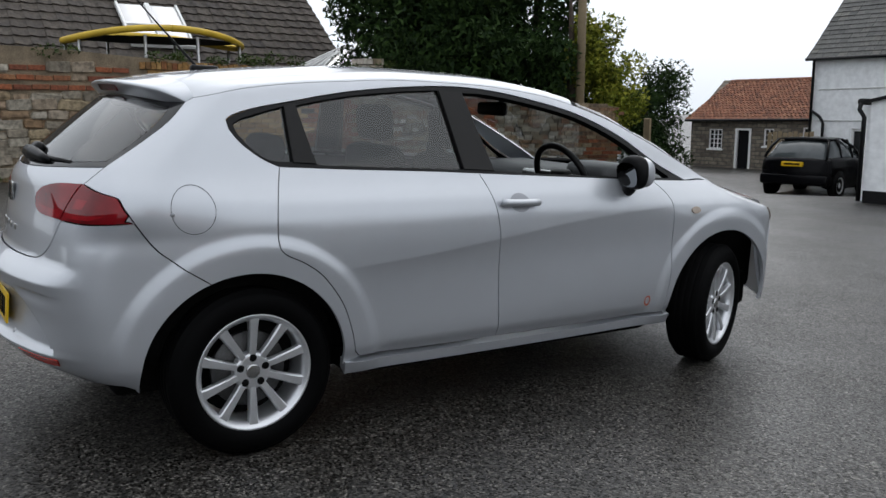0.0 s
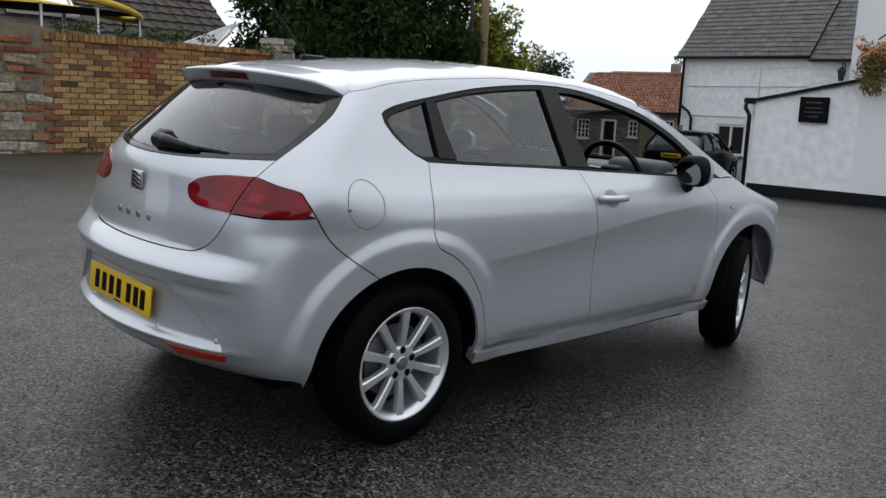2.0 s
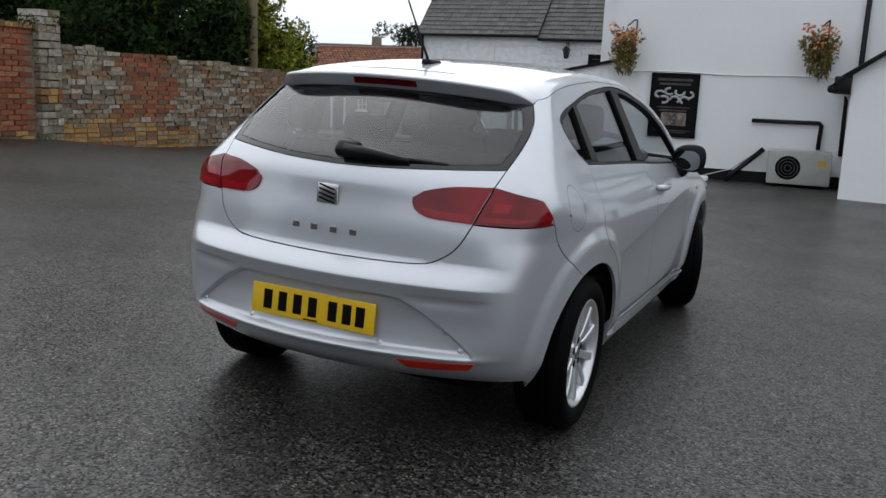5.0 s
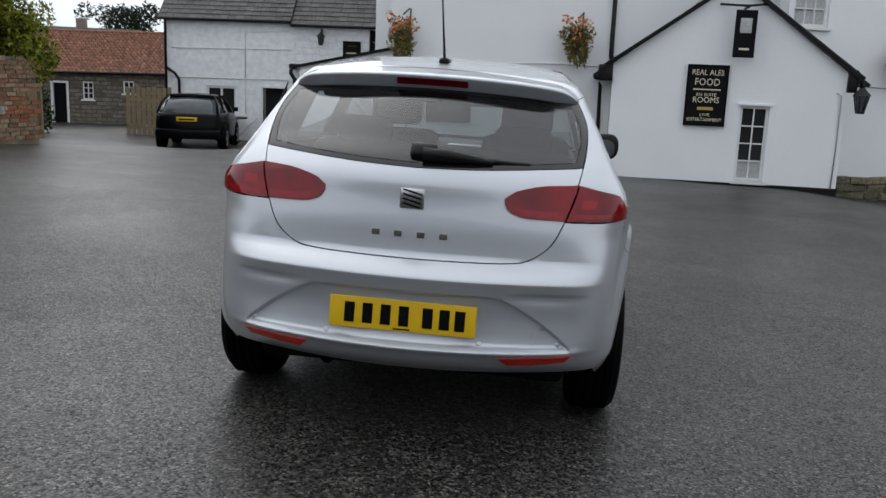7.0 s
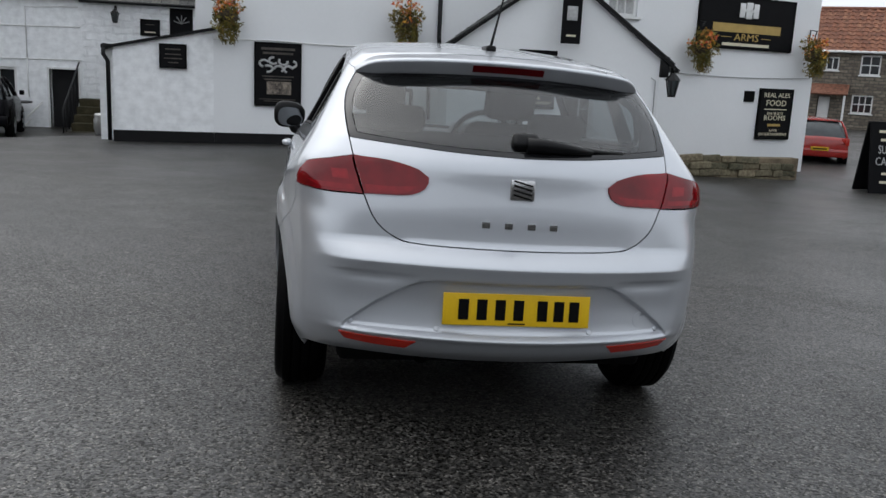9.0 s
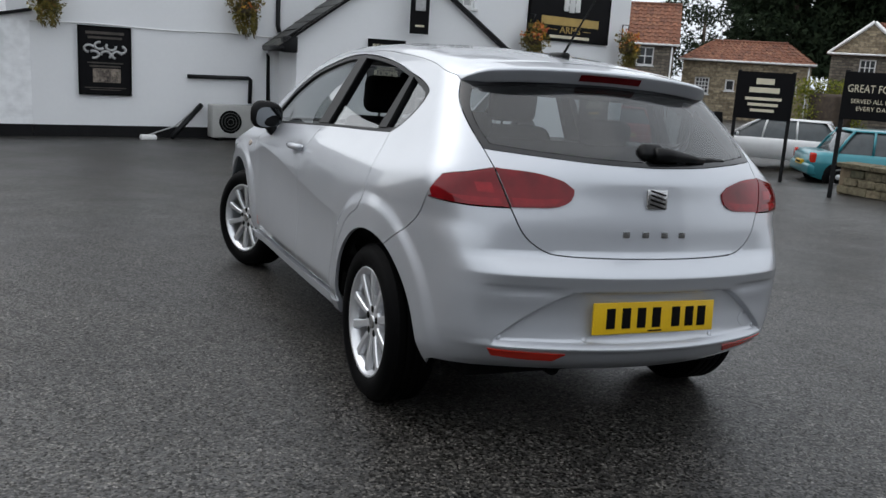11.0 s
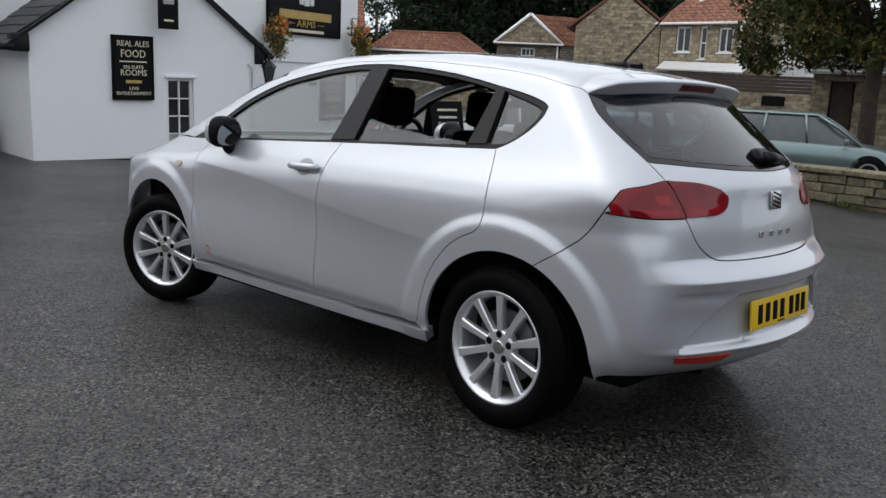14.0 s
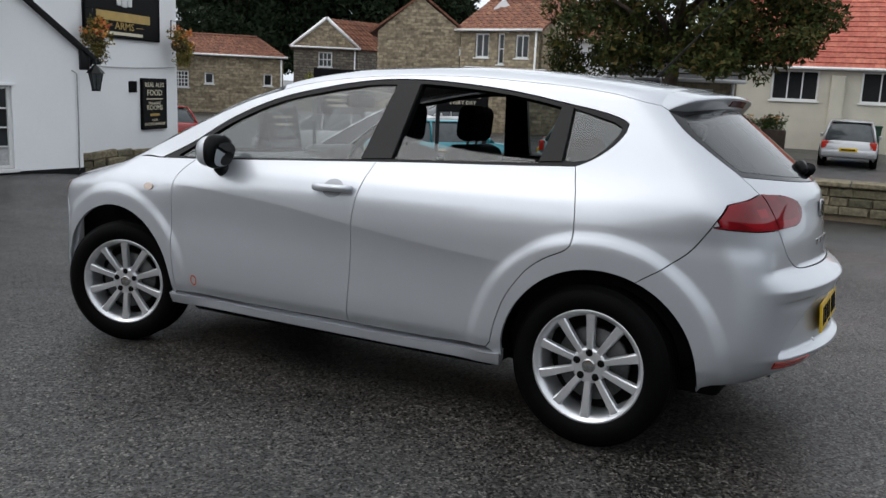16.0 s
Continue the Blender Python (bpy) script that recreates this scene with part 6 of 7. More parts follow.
def slope(p):
    """The outward normals at places on the bodywork."""
    e, g = 0.004, []
    for n in range(3):
        o = np.zeros(3)
        o[n] = e
        g.append(shape(*(p + o).T) - shape(*(p - o).T))
    g = np.stack(g, -1)
    return g / (np.linalg.norm(g, axis=1, keepdims=True) + 1e-9)
# ---- the silver hatchback ----
def spline(pts, step=0.02):
    """A smooth open line through points of the plane."""
    p = np.array(pts, float)
    if len(p) == 2:
        n = max(1, int(np.linalg.norm(p[1] - p[0]) / step))
        return [tuple(p[0] + (p[1] - p[0]) * k / n) for k in range(n + 1)]
    q = np.vstack([2 * p[0] - p[1], p, 2 * p[-1] - p[-2]])
    out = []
    for k in range(1, len(q) - 2):
        a, b, c, d = q[k - 1 : k + 3]
        n = max(1, int(np.linalg.norm(c - b) / step))
        for j in range(n):
            t = j / n
            out.append(tuple(0.5 * (2 * b + (c - a) * t + (2 * a - 5 * b + 4 * c - d) * t * t + (3 * b - a - 3 * c + d) * t**3)))
    return out + [tuple(p[-1])]


def ring(*lines):
    """A closed outline of open lines laid end to end."""
    out = []
    for line in lines:
        for q in line:
            if not out or math.hypot(q[0] - out[-1][0], q[1] - out[-1][1]) > 1e-4:
                out.append(q)
    if math.hypot(out[0][0] - out[-1][0], out[0][1] - out[-1][1]) < 1e-4:
        out.pop()
    return out


def shrunk(loop, gap):
    """The outline drawn in by gap."""
    p = np.array(loop)
    area = 0.5 * np.sum(p[:, 0] * np.roll(p[:, 1], -1) - np.roll(p[:, 0], -1) * p[:, 1])
    t = np.roll(p, -1, 0) - np.roll(p, 1, 0)
    t /= np.linalg.norm(t, axis=1, keepdims=True) + 1e-9
    n = np.stack([-t[:, 1], t[:, 0]], -1) * (1 if area > 0 else -1)
    return [tuple(q) for q in p + n * gap]


def within(loop, q):
    """Which of the points q lie inside the outline."""
    p = np.array(loop)
    a, b = p, np.roll(p, -1, 0)
    x, y = q[:, :1], q[:, 1:]
    cross = ((a[:, 1] > y) != (b[:, 1] > y)) & (x < (b[:, 0] - a[:, 0]) * (y - a[:, 1]) / (b[:, 1] - a[:, 1] + 1e-12) + a[:, 0])
    return cross.sum(1) % 2 == 1


def top_skin(x, y):
    x, y = np.asarray(x, float), np.asarray(y, float)
    return meet(np.stack([x, y, 0 * x + 0.55], -1), np.tile([0.0, 0, 1], (len(x), 1)), 1.1)


def panel(name, loop, material, parent, label="", place=skin, holes=(), lift=0.0, gap=0.002, deep=0.014, step=0.03, mirror=False, lines=()):
    """A piece of bodywork inside an outline of (s, z), or of (x, y) on the top, with its edges turned in."""
    loops = [shrunk(loop, gap)] + [shrunk(h, -gap) for h in holes]
    pts, edges = [], []
    for one in loops:
        n0 = len(pts)
        pts += one
        edges += [(n0 + k, n0 + (k + 1) % len(one)) for k in range(len(one))]
    rim = len(pts)
    lo, hi = np.min(loops[0], 0), np.max(loops[0], 0)
    gx, gy = np.meshgrid(np.arange(lo[0], hi[0], step), np.arange(lo[1], hi[1], step))
    grid = np.stack([gx.ravel(), gy.ravel()], -1)
    grid = grid[within(loops[0], grid)]
    for h in loops[1:]:
        grid = grid[~within(h, grid)]
    if len(lines):
        along = np.array([q for line in lines for q in line])
        ok = within(loops[0], along)
        for h in loops[1:]:
            ok &= ~within(h, along)
        along = along[ok]
        if len(along):
            along = along[np.min(np.linalg.norm(along[:, None] - np.array(pts)[None], axis=2), 1) > 0.006]
        if len(along) and len(grid):
            grid = grid[np.min(np.linalg.norm(grid[:, None] - along[None], axis=2), 1) > step * 0.45]
    else:
        along = np.zeros((0, 2))
    if len(grid):
        far = np.min(np.linalg.norm(grid[:, None] - np.array(pts)[None], axis=2), 1)
        grid = grid[far > step * 0.4]
    grid = np.vstack([grid.reshape(-1, 2), along])
    made = mathutils.geometry.delaunay_2d_cdt([Vector(q) for q in pts] + [Vector(q) for q in grid], edges, [], 0, 1e-6)
    uv = np.array([tuple(v) for v in made[0]])
    tri = np.array(made[2])
    mid = uv[tri].mean(1)
    keep = within(loops[0], mid)
    for h in loops[1:]:
        keep &= ~within(h, mid)
    tri = tri[keep]
    p = place(uv[:, 0], uv[:, 1])
    n = slope(p)
    p = p + n * lift
    a, b, c = p[tri[:, 0]], p[tri[:, 1]], p[tri[:, 2]]
    flip = (np.cross(b - a, c - a) * n[tri[:, 0]]).sum(1) < 0
    tri[flip] = tri[flip][:, ::-1]
    side = {}
    for t in tri:
        for k in range(3):
            e = (int(t[k]), int(t[(k + 1) % 3]))
            side[tuple(sorted(e))] = None if tuple(sorted(e)) in side else e
    border = [e for e in side.values() if e]
    verts, normals, faces = [tuple(v) for v in p], [tuple(v) for v in n], [tuple(int(i) for i in t) for t in tri]
    if deep:
        for i, j in border:
            k = len(verts)
            out = np.cross(p[j] - p[i], n[i])
            out = tuple(out / (np.linalg.norm(out) + 1e-9))
            verts += [tuple(p[i]), tuple(p[j]), tuple(p[j] - n[j] * deep), tuple(p[i] - n[i] * deep)]
            normals += [out] * 4
            faces.append((k + 1, k, k + 3, k + 2))
    if mirror:
        verts, normals = [(-x, y, z) for x, y, z in verts], [(-x, y, z) for x, y, z in normals]
        faces = [f[::-1] for f in faces]
    me = bpy.data.meshes.new(name)
    me.from_pydata(verts, [], faces)
    me.polygons.foreach_set("use_smooth", [True] * len(me.polygons))
    me.normals_split_custom_set_from_vertices(normals)
    me.materials.append(material)
    ob = new(name, me)
    ob.parent = parent
    return tagged(ob, label)


def roof_line(y0, y1, n=40):
    """Where flank and top meet, from y0 to y1: as (s, z) and as (x, y)."""
    ys, steps = np.linspace(y0, y1, n), np.linspace(-0.2, -0.012, 60)
    yy, zz = np.repeat(ys, 60), (TOP(ys)[:, None] + steps).ravel()
    nn = slope(meet(np.stack([0 * yy, yy, zz], -1), np.tile([1.0, 0, 0], (len(yy), 1)), 1.2)).reshape(n, 60, 3)
    z = TOP(ys) + steps[np.argmax(nn[:, :, 2] > 0.72 * nn[:, :, 0], 1)]
    z = np.maximum(z, TOP(ys) - 0.085)
    for _ in range(4):
        z = np.concatenate([z[:1], (z[:-2] + z[1:-1] + z[2:]) / 3, z[-1:]])
    p = meet(np.stack([0 * ys, ys, z], -1), np.tile([1.0, 0, 0], (n, 1)), 1.2)
    return S(*zip(ys, z)), [(float(a), float(b)) for a, b in zip(p[:, 0], ys)]


car = new("hatchback_car")
tagged(car, "silver five-door hatchback car parked on wet asphalt, windows part open", "car")

BELT_F, BELT_R = S((2.35, 0.972), (2.09, 0.981), (1.84, 0.993), (1.4, 1.013), (1.03, 1.03)), S((1.03, 1.03), (0.75, 1.042), (0.5, 1.05), (0.13, 1.065))
DLO_TOP = S((0.13, 1.065), (0.067, 1.095), (0.0, 1.147), (-0.039, 1.202), (-0.043, 1.233), (0.006, 1.257), (0.1, 1.281), (0.22, 1.303), (0.35, 1.328), (0.51, 1.353), (0.73, 1.376), (0.97, 1.389), (1.19, 1.38), (1.43, 1.345), (1.69, 1.288), (1.94, 1.189), (2.16, 1.06), (2.35, 0.972))
SPLIT = S((1.03, 1.03), (1.057, 0.961), (1.077, 0.867), (1.093, 0.721), (1.1, 0.525), (1.113, 0.318))
DOOR_FRONT = S((2.143, 0.325), (2.16, 0.485), (2.172, 0.62), (2.175, 0.8), (2.165, 0.9), (2.09, 0.981))
DOOR_REAR = S((0.13, 1.065), (0.093, 0.936), (0.079, 0.806), (0.1, 0.759), (0.178, 0.72), (0.256, 0.662), (0.336, 0.554), (0.38, 0.446), (0.405, 0.35), (0.425, 0.327))


def arch(cy, cz, r, a0, a1, n=30):
    return S(*[(cy + r * math.cos(math.radians(a)), cz + r * math.sin(math.radians(a))) for a in np.linspace(a0, a1, n)])


REAR_ARCH_A = arch(-0.02, 0.318, 0.376, -3, 113)
REAR_ARCH_B = arch(-0.02, 0.318, 0.376, 113, 188)
FRONT_ARCH = arch(2.575, 0.318, 0.4, 188, -2)
SEAM = spline([REAR_ARCH_A[-1]] + S((-0.334, 0.784), (-0.425, 0.909)))
TIP = SEAM[-1]
LAMP_TOP = spline([TIP] + S((-0.44, 0.935)) + R((0.7385, 0.964), (0.6633, 0.982), (0.5819, 1)))
LAMP_LOW = spline([TIP] + S((-0.437, 0.891)) + R((0.7746, 0.884), (0.6747, 0.872), (0.5418, 0.871)))
LAMP_MID = spline(R((0.5819, 1), (0.5644, 0.936), (0.5418, 0.871)))
HATCH_LOW = spline(R((0.5418, 0.871), (0.495, 0.781), (0.4241, 0.731), (0.3514, 0.718), (0.1806, 0.714), (0, 0.713)))
GLASS_SIDE = spline(R((0.5819, 1), (0.5953, 1.058), (0.6098, 1.1443), (0.6026, 1.2209), (0.5686, 1.29)))
GLASS_LOW = spline(R((0.5953, 1.058), (0.4017, 1.045), (0.206, 1.034), (0, 1.029)))
RAIL_F, RAIL_T = roof_line(-0.14, 2.6, 90)


def flip_s(line):
    return [(-s, z) for s, z in line]


CREASES = [spline(S(*[(y, float(CREASE(y)) + o) for y in np.linspace(0.3, 2.3, 60)]), 0.012) for o in (-0.1, -0.06, -0.035, -0.018, -0.007, -0.002, 0.003, 0.01, 0.03)]
FLARES = [arch(hub, AXLE, r, 5, 175, 110) for hub in (0.0, WHEELBASE) for r in (0.45, 0.468, 0.48, 0.495, 0.51, 0.524, 0.54)]
FOLDS = CREASES + FLARES

for left in (False, True):
    m = dict(mirror=left, lines=FOLDS)
    panel("front_door", ring(spline(BELT_F[1:]), spline(SPLIT), spline(S((1.113, 0.318), (1.61, 0.318), (2.143, 0.325))), spline(DOOR_FRONT)), PAINT, car, **m)
    panel("rear_door", ring(spline(BELT_R), spline(DOOR_REAR), spline(S((0.425, 0.327), (0.75, 0.318), (1.113, 0.318))), spline(SPLIT[::-1])), PAINT, car, **m)
    panel("quarter_panel", ring(spline(DLO_TOP)[::-1], spline(DOOR_REAR), spline(S((0.425, 0.327), (0.375, 0.3))), REAR_ARCH_A, SEAM, LAMP_TOP, GLASS_SIDE, spline([GLASS_SIDE[-1], RAIL_F[0]]), RAIL_F, spline([RAIL_F[-1]] + S((2.48, 0.975), (2.35, 0.972)))), PAINT, car, **m)
    nose = S((2.975, 0.305), (3.1, 0.33), (3.2, 0.5), (3.22, 0.66), (3.12, 0.76), (2.95, 0.83), (2.75, 0.905), (2.6, 0.96), (2.48, 0.972), (2.35, 0.972), (2.2, 0.977), (2.09, 0.981))
    panel("front_wing", ring(spline(DOOR_FRONT), spline(nose[::-1]), FRONT_ARCH[::-1], spline(S((2.18, 0.3), (2.143, 0.325)))), PAINT, car, **m)
    chin = ring(spline(S((2.965, 0.3), (3.1, 0.29), (3.3, 0.29), (3.36, 0.3))), spline(S((3.36, 0.3), (3.365, 0.5), (3.36, 0.6))), spline(S((3.36, 0.6), (3.3, 0.66), (3.2, 0.69), (3.02, 0.72))), spline(S((3.02, 0.72), (2.965, 0.6), (2.97, 0.42), (2.965, 0.3))))
    panel("front_bumper", chin, PAINT, car, lift=0.002, mirror=left)
    panel("headlamp", ring(spline(S((3.29, 0.69), (3.2, 0.755), (3.08, 0.8), (2.98, 0.815))), spline(S((2.98, 0.815), (3.05, 0.745), (3.16, 0.7), (3.29, 0.69)))), CLEAR, car, "clear glass headlamp", lift=0.005, mirror=left)
    panel("sill", ring(spline(S((2.2, 0.312), (1.6, 0.3), (1.1, 0.3), (0.5, 0.305), (0.36, 0.312))), spline(S((0.36, 0.312), (0.37, 0.258))), spline(S((0.37, 0.258), (1.1, 0.256), (2.2, 0.262)))), PAINT, car, lift=0.011, deep=0.045, **m)
    # windows and their black frames
    glass_f = spline(S((2.23, 0.987), (1.6, 1.014), (1.12, 1.038))) + spline(S((1.12, 1.038), (1.045, 1.364))) + spline(S((1.045, 1.364), (1.19, 1.358), (1.43, 1.323), (1.69, 1.265), (1.92, 1.17), (2.09, 1.073), (2.23, 0.993)))
    glass_r = spline(S((0.955, 1.047), (0.6, 1.06), (0.29, 1.072))) + spline(S((0.29, 1.072), (0.255, 1.2), (0.245, 1.288))) + spline(S((0.245, 1.288), (0.35, 1.31), (0.51, 1.335), (0.73, 1.358), (0.915, 1.37))) + spline(S((0.915, 1.37), (0.955, 1.047)))
    glass_q = spline(S((0.185, 1.085), (0.19, 1.284))) + spline(S((0.19, 1.284), (0.1, 1.26), (0.012, 1.235), (-0.018, 1.218), (-0.01, 1.19), (0.03, 1.14), (0.075, 1.102), (0.12, 1.087), (0.185, 1.085)))
    glass_f, glass_r, glass_q = ring(glass_f), ring(glass_r), ring(glass_q)
    panel("window_frame", ring(spline(BELT_F), spline(BELT_R), spline(DLO_TOP)), TRIM, car, "black rubber and plastic window surround", holes=(glass_f, glass_r, glass_q), lift=-0.003, deep=0.03, **m)
    if left:
        panel("front_window", glass_f, GLASS, car, "tinted side window", lift=-0.012, deep=0, **m)
        low = ring(spline(S((0.955, 1.047), (0.6, 1.06), (0.29, 1.072))), spline(S((0.29, 1.072), (0.31, 1.085), (0.6, 1.105), (0.94, 1.15))), spline(S((0.94, 1.15), (0.955, 1.047))))
        panel("rear_window", low, GLASS, car, "side window wound most of the way down", lift=-0.012, deep=0, **m)
    else:
        panel("rear_window", glass_r, REARGLASS, car, "tinted side window", lift=-0.012, deep=0, **m)
    panel("quarter_window", glass_q, REARGLASS, car, lift=-0.012, deep=0, **m)
    pb = ring(spline(S((1.118, 1.036), (0.958, 1.045))), spline(S((0.958, 1.045), (0.92, 1.372))), spline(S((0.92, 1.372), (1.042, 1.368))), spline(S((1.042, 1.368), (1.118, 1.036))))
    panel("pillar_cover", pb, PILLAR, car, "dark grey plastic pillar cover", lift=0.003, **m)
    pc = ring(spline(S((0.285, 1.072), (0.188, 1.078))), spline(S((0.188, 1.078), (0.192, 1.29))), spline(S((0.192, 1.29), (0.243, 1.298))), spline(S((0.243, 1.298), (0.285, 1.072))))
    panel("pillar_cover", pc, PILLAR, car, "dark grey plastic pillar cover", lift=0.003, **m)
    # lamps on the tail
    outer = panel("tail_lamp", ring(LAMP_TOP, LAMP_MID, LAMP_LOW[::-1]), LAMP, car, "dark red rear lamp lens", lift=0.006, deep=0.02, gap=0.003, step=0.02, **m)
    inner = ring(LAMP_MID[::-1], spline(R((0.5819, 1), (0.4511, 0.993), (0.3553, 0.971), (0.3203, 0.946), (0.3317, 0.904), (0.3811, 0.879), (0.4635, 0.873), (0.5418, 0.871))))
    lens = panel("tail_lamp", inner, LAMP, car, "dark red rear lamp lens", lift=0.006, deep=0.02, gap=0.003, step=0.02, **m)
    panel("facet", ring(spline(R((0.6, 0.95), (0.655, 0.948))), spline(R((0.655, 0.948), (0.648, 0.918))), spline(R((0.648, 0.918), (0.592, 0.916))), spline(R((0.592, 0.916), (0.6, 0.95)))), LAMPLIT, outer, "brighter faceted part of the lamp", lift=0.0066, deep=0, gap=0, step=0.02, mirror=left)
    panel("facet", ring(spline(R((0.575, 0.9), (0.68, 0.902), (0.735, 0.905))), spline(R((0.735, 0.905), (0.69, 0.886))), spline(R((0.69, 0.886), (0.57, 0.882))), spline(R((0.57, 0.882), (0.575, 0.9)))), LAMPLIT, outer, "brighter faceted part of the lamp", lift=0.0066, deep=0, gap=0, step=0.02, mirror=left)
    panel("facet", ring(spline(R((0.538, 0.905), (0.45, 0.905), (0.36, 0.912))), spline(R((0.36, 0.912), (0.395, 0.886))), spline(R((0.395, 0.886), (0.46, 0.881), (0.533, 0.88))), spline(R((0.533, 0.88), (0.538, 0.905)))), LAMPLIT, lens, "brighter faceted part of the lamp", lift=0.0066, deep=0, gap=0, step=0.02, mirror=left)
    panel("reflector", ring(spline(R((0.61, 0.397), (0.47, 0.39), (0.343, 0.385))), spline(R((0.343, 0.385), (0.375, 0.352))), spline(R((0.375, 0.352), (0.48, 0.355), (0.585, 0.365))), spline(R((0.585, 0.365), (0.61, 0.397)))), REFLECT, car, "red rear reflector", lift=0.004, step=0.02, **m)
    # side repeater, door handle
    rep = S(*[(2.335 + 0.032 * math.cos(a), 0.83 + 0.017 * math.sin(a)) for a in np.linspace(0, 2 * math.pi, 24, endpoint=False)])
    panel("side_repeater", rep, CLEAR, car, "clear orange-tinted side indicator", lift=0.006, step=0.02, gap=0, **m)
    mark = S(*[(2.03 + 0.02 * math.cos(a), 0.392 + 0.026 * math.sin(a)) for a in np.linspace(0, 2 * math.pi, 28, endpoint=False)])
    hole = S(*[(2.03 + 0.014 * math.cos(a), 0.392 + 0.019 * math.sin(a)) for a in np.linspace(0, 2 * math.pi, 28, endpoint=False)])
    panel("door_mark", mark, ORANGE, car, "small orange ring mark", holes=(hole,), lift=0.0015, deep=0, gap=0, step=0.02, **m)
    cup = S(*[(1.205 + 0.055 * math.cos(a), 0.905 + 0.04 * math.sin(a)) for a in np.linspace(0, 2 * math.pi, 32, endpoint=False)])
    # flat disc; the handle recess's shade is put into its darker colour
    panel("recess_shade", cup, CUPSHADE_LATCH, car, lift=0.0015, deep=0, gap=0, step=0.02, **m)

# tail: bumper, tailgate, rear window
edge = S((-0.41, 0.29)) + R((0.72, 0.302), (0.6, 0.303), (0.43, 0.304), (0.2, 0.302), (0.0, 0.302))
right = ring(REAR_ARCH_B[::-1], SEAM, LAMP_LOW, HATCH_LOW)
low = spline([REAR_ARCH_B[-1]] + edge)
folds = [spline(R(*[(x, z) for x in np.linspace(0, 0.68, 34)]), 0.012) for z in (0.37, 0.385, 0.393, 0.401, 0.409, 0.42, 0.435, 0.575, 0.588, 0.596, 0.602, 0.608, 0.614, 0.617, 0.62, 0.623, 0.63, 0.638, 0.646, 0.652, 0.656, 0.66, 0.666, 0.676, 0.69, 0.705)]
folds += [spline(R(*[(float(RECESS(z)) + o, z) for z in np.linspace(0.41, 0.6, 20)]), 0.006) for o in (-0.03, -0.019, -0.012, -0.005, 0.002, 0.009, 0.017)]
folds = [line for line in folds] + [flip_s(line) for line in folds]
panel("rear_bumper", ring(right, flip_s(right)[::-1], flip_s(low), low[::-1]), PAINT, car, gap=0.002, step=0.018, lines=folds + FLARES + [flip_s(q) for q in FLARES])
gate = ring(GLASS_LOW[::-1], spline(R((0.5953, 1.058), (0.5819, 1))), LAMP_MID, HATCH_LOW)
panel("tailgate", ring(gate, flip_s(gate)[::-1]), PAINT, car, step=0.025)
glass_up = spline(R((0.5686, 1.29), (0.3502, 1.305), (0, 1.313)))
pane = ring(GLASS_LOW[::-1], GLASS_SIDE[[i for i, q in enumerate(GLASS_SIDE) if q[1] >= 1.05][0] :], glass_up)
band = ring(spline(R((0, 1.048), (0.206, 1.053), (0.4017, 1.064), (0.5665, 1.078))), spline(R((0.5665, 1.078), (0.583, 1.1443), (0.5747, 1.2113), (0.5438, 1.27))), spline(R((0.5438, 1.27), (0.3502, 1.288), (0, 1.295))))
both = ring(band, flip_s(band)[::-1])
panel("rear_window_edge", ring(pane, flip_s(pane)[::-1]), GLOSS, car, "black printed edge of the rear window", holes=(both,), lift=-0.002, step=0.025)
panel("rear_window", both, REARGLASS, car, "dark tinted rear window", lift=-0.002, deep=0, gap=0, step=0.03)

# roof, windscreen, bonnet
def top_piece(name, y0, y1, material, bow0, bow1, label="", **more):
    side = [q for q in RAIL_T if y0 <= q[1] <= y1]
    x0, x1 = side[0][0], side[-1][0]
    front = spline([(x1 - x1 * 2 * k / 24, side[-1][1] + bow1 * (1 - (1 - 2 * k / 24) ** 2)) for k in range(25)])
    back = spline([(-x0 + x0 * 2 * k / 24, side[0][1] + bow0 * (1 - (1 - 2 * k / 24) ** 2)) for k in range(25)])
    panel(name, ring(side, front, [(-x, y) for x, y in side[::-1]], back), material, car, label, place=top_skin, step=0.05, **more)


top_piece("roof", -0.14, 1.68, PAINT, -0.025, 0.1, gap=0.0)
top_piece("windscreen", 1.68, 2.52, GLASS, 0.1, 0.16, "laminated windscreen", gap=0.006, lift=-0.004)
top_piece("scuttle", 2.53, 2.6, TRIM, 0.16, 0.16, "black plastic scuttle panel")
bon_t = spline([(0.66, 2.62), (0.7, 2.75), (0.69, 2.95), (0.6, 3.16)])
bonnet = ring(bon_t, spline([(0.6, 3.16), (0.35, 3.28), (0.0, 3.33), (-0.35, 3.28), (-0.6, 3.16)]), [(-x, y) for x, y in bon_t[::-1]], spline([(-0.66, 2.62), (-0.35, 2.73), (0.0, 2.77), (0.35, 2.73), (0.66, 2.62)]))
panel("bonnet", bonnet, PAINT, car, place=top_skin, step=0.05)


# spoiler over the rear window
def spoiler_edge(x):
    """Rear edge (y, z) of the spoiler at x, and its depth."""
    u = abs(x) / 0.575
    y = -0.325 + 0.06 * u**2 + 0.075 * u**7
    return y, float(TOP(y)) - 0.1 * x * x - 0.12 * x**4 - 0.004 - 0.016 * u**10, 0.054 - 0.006 * u**2


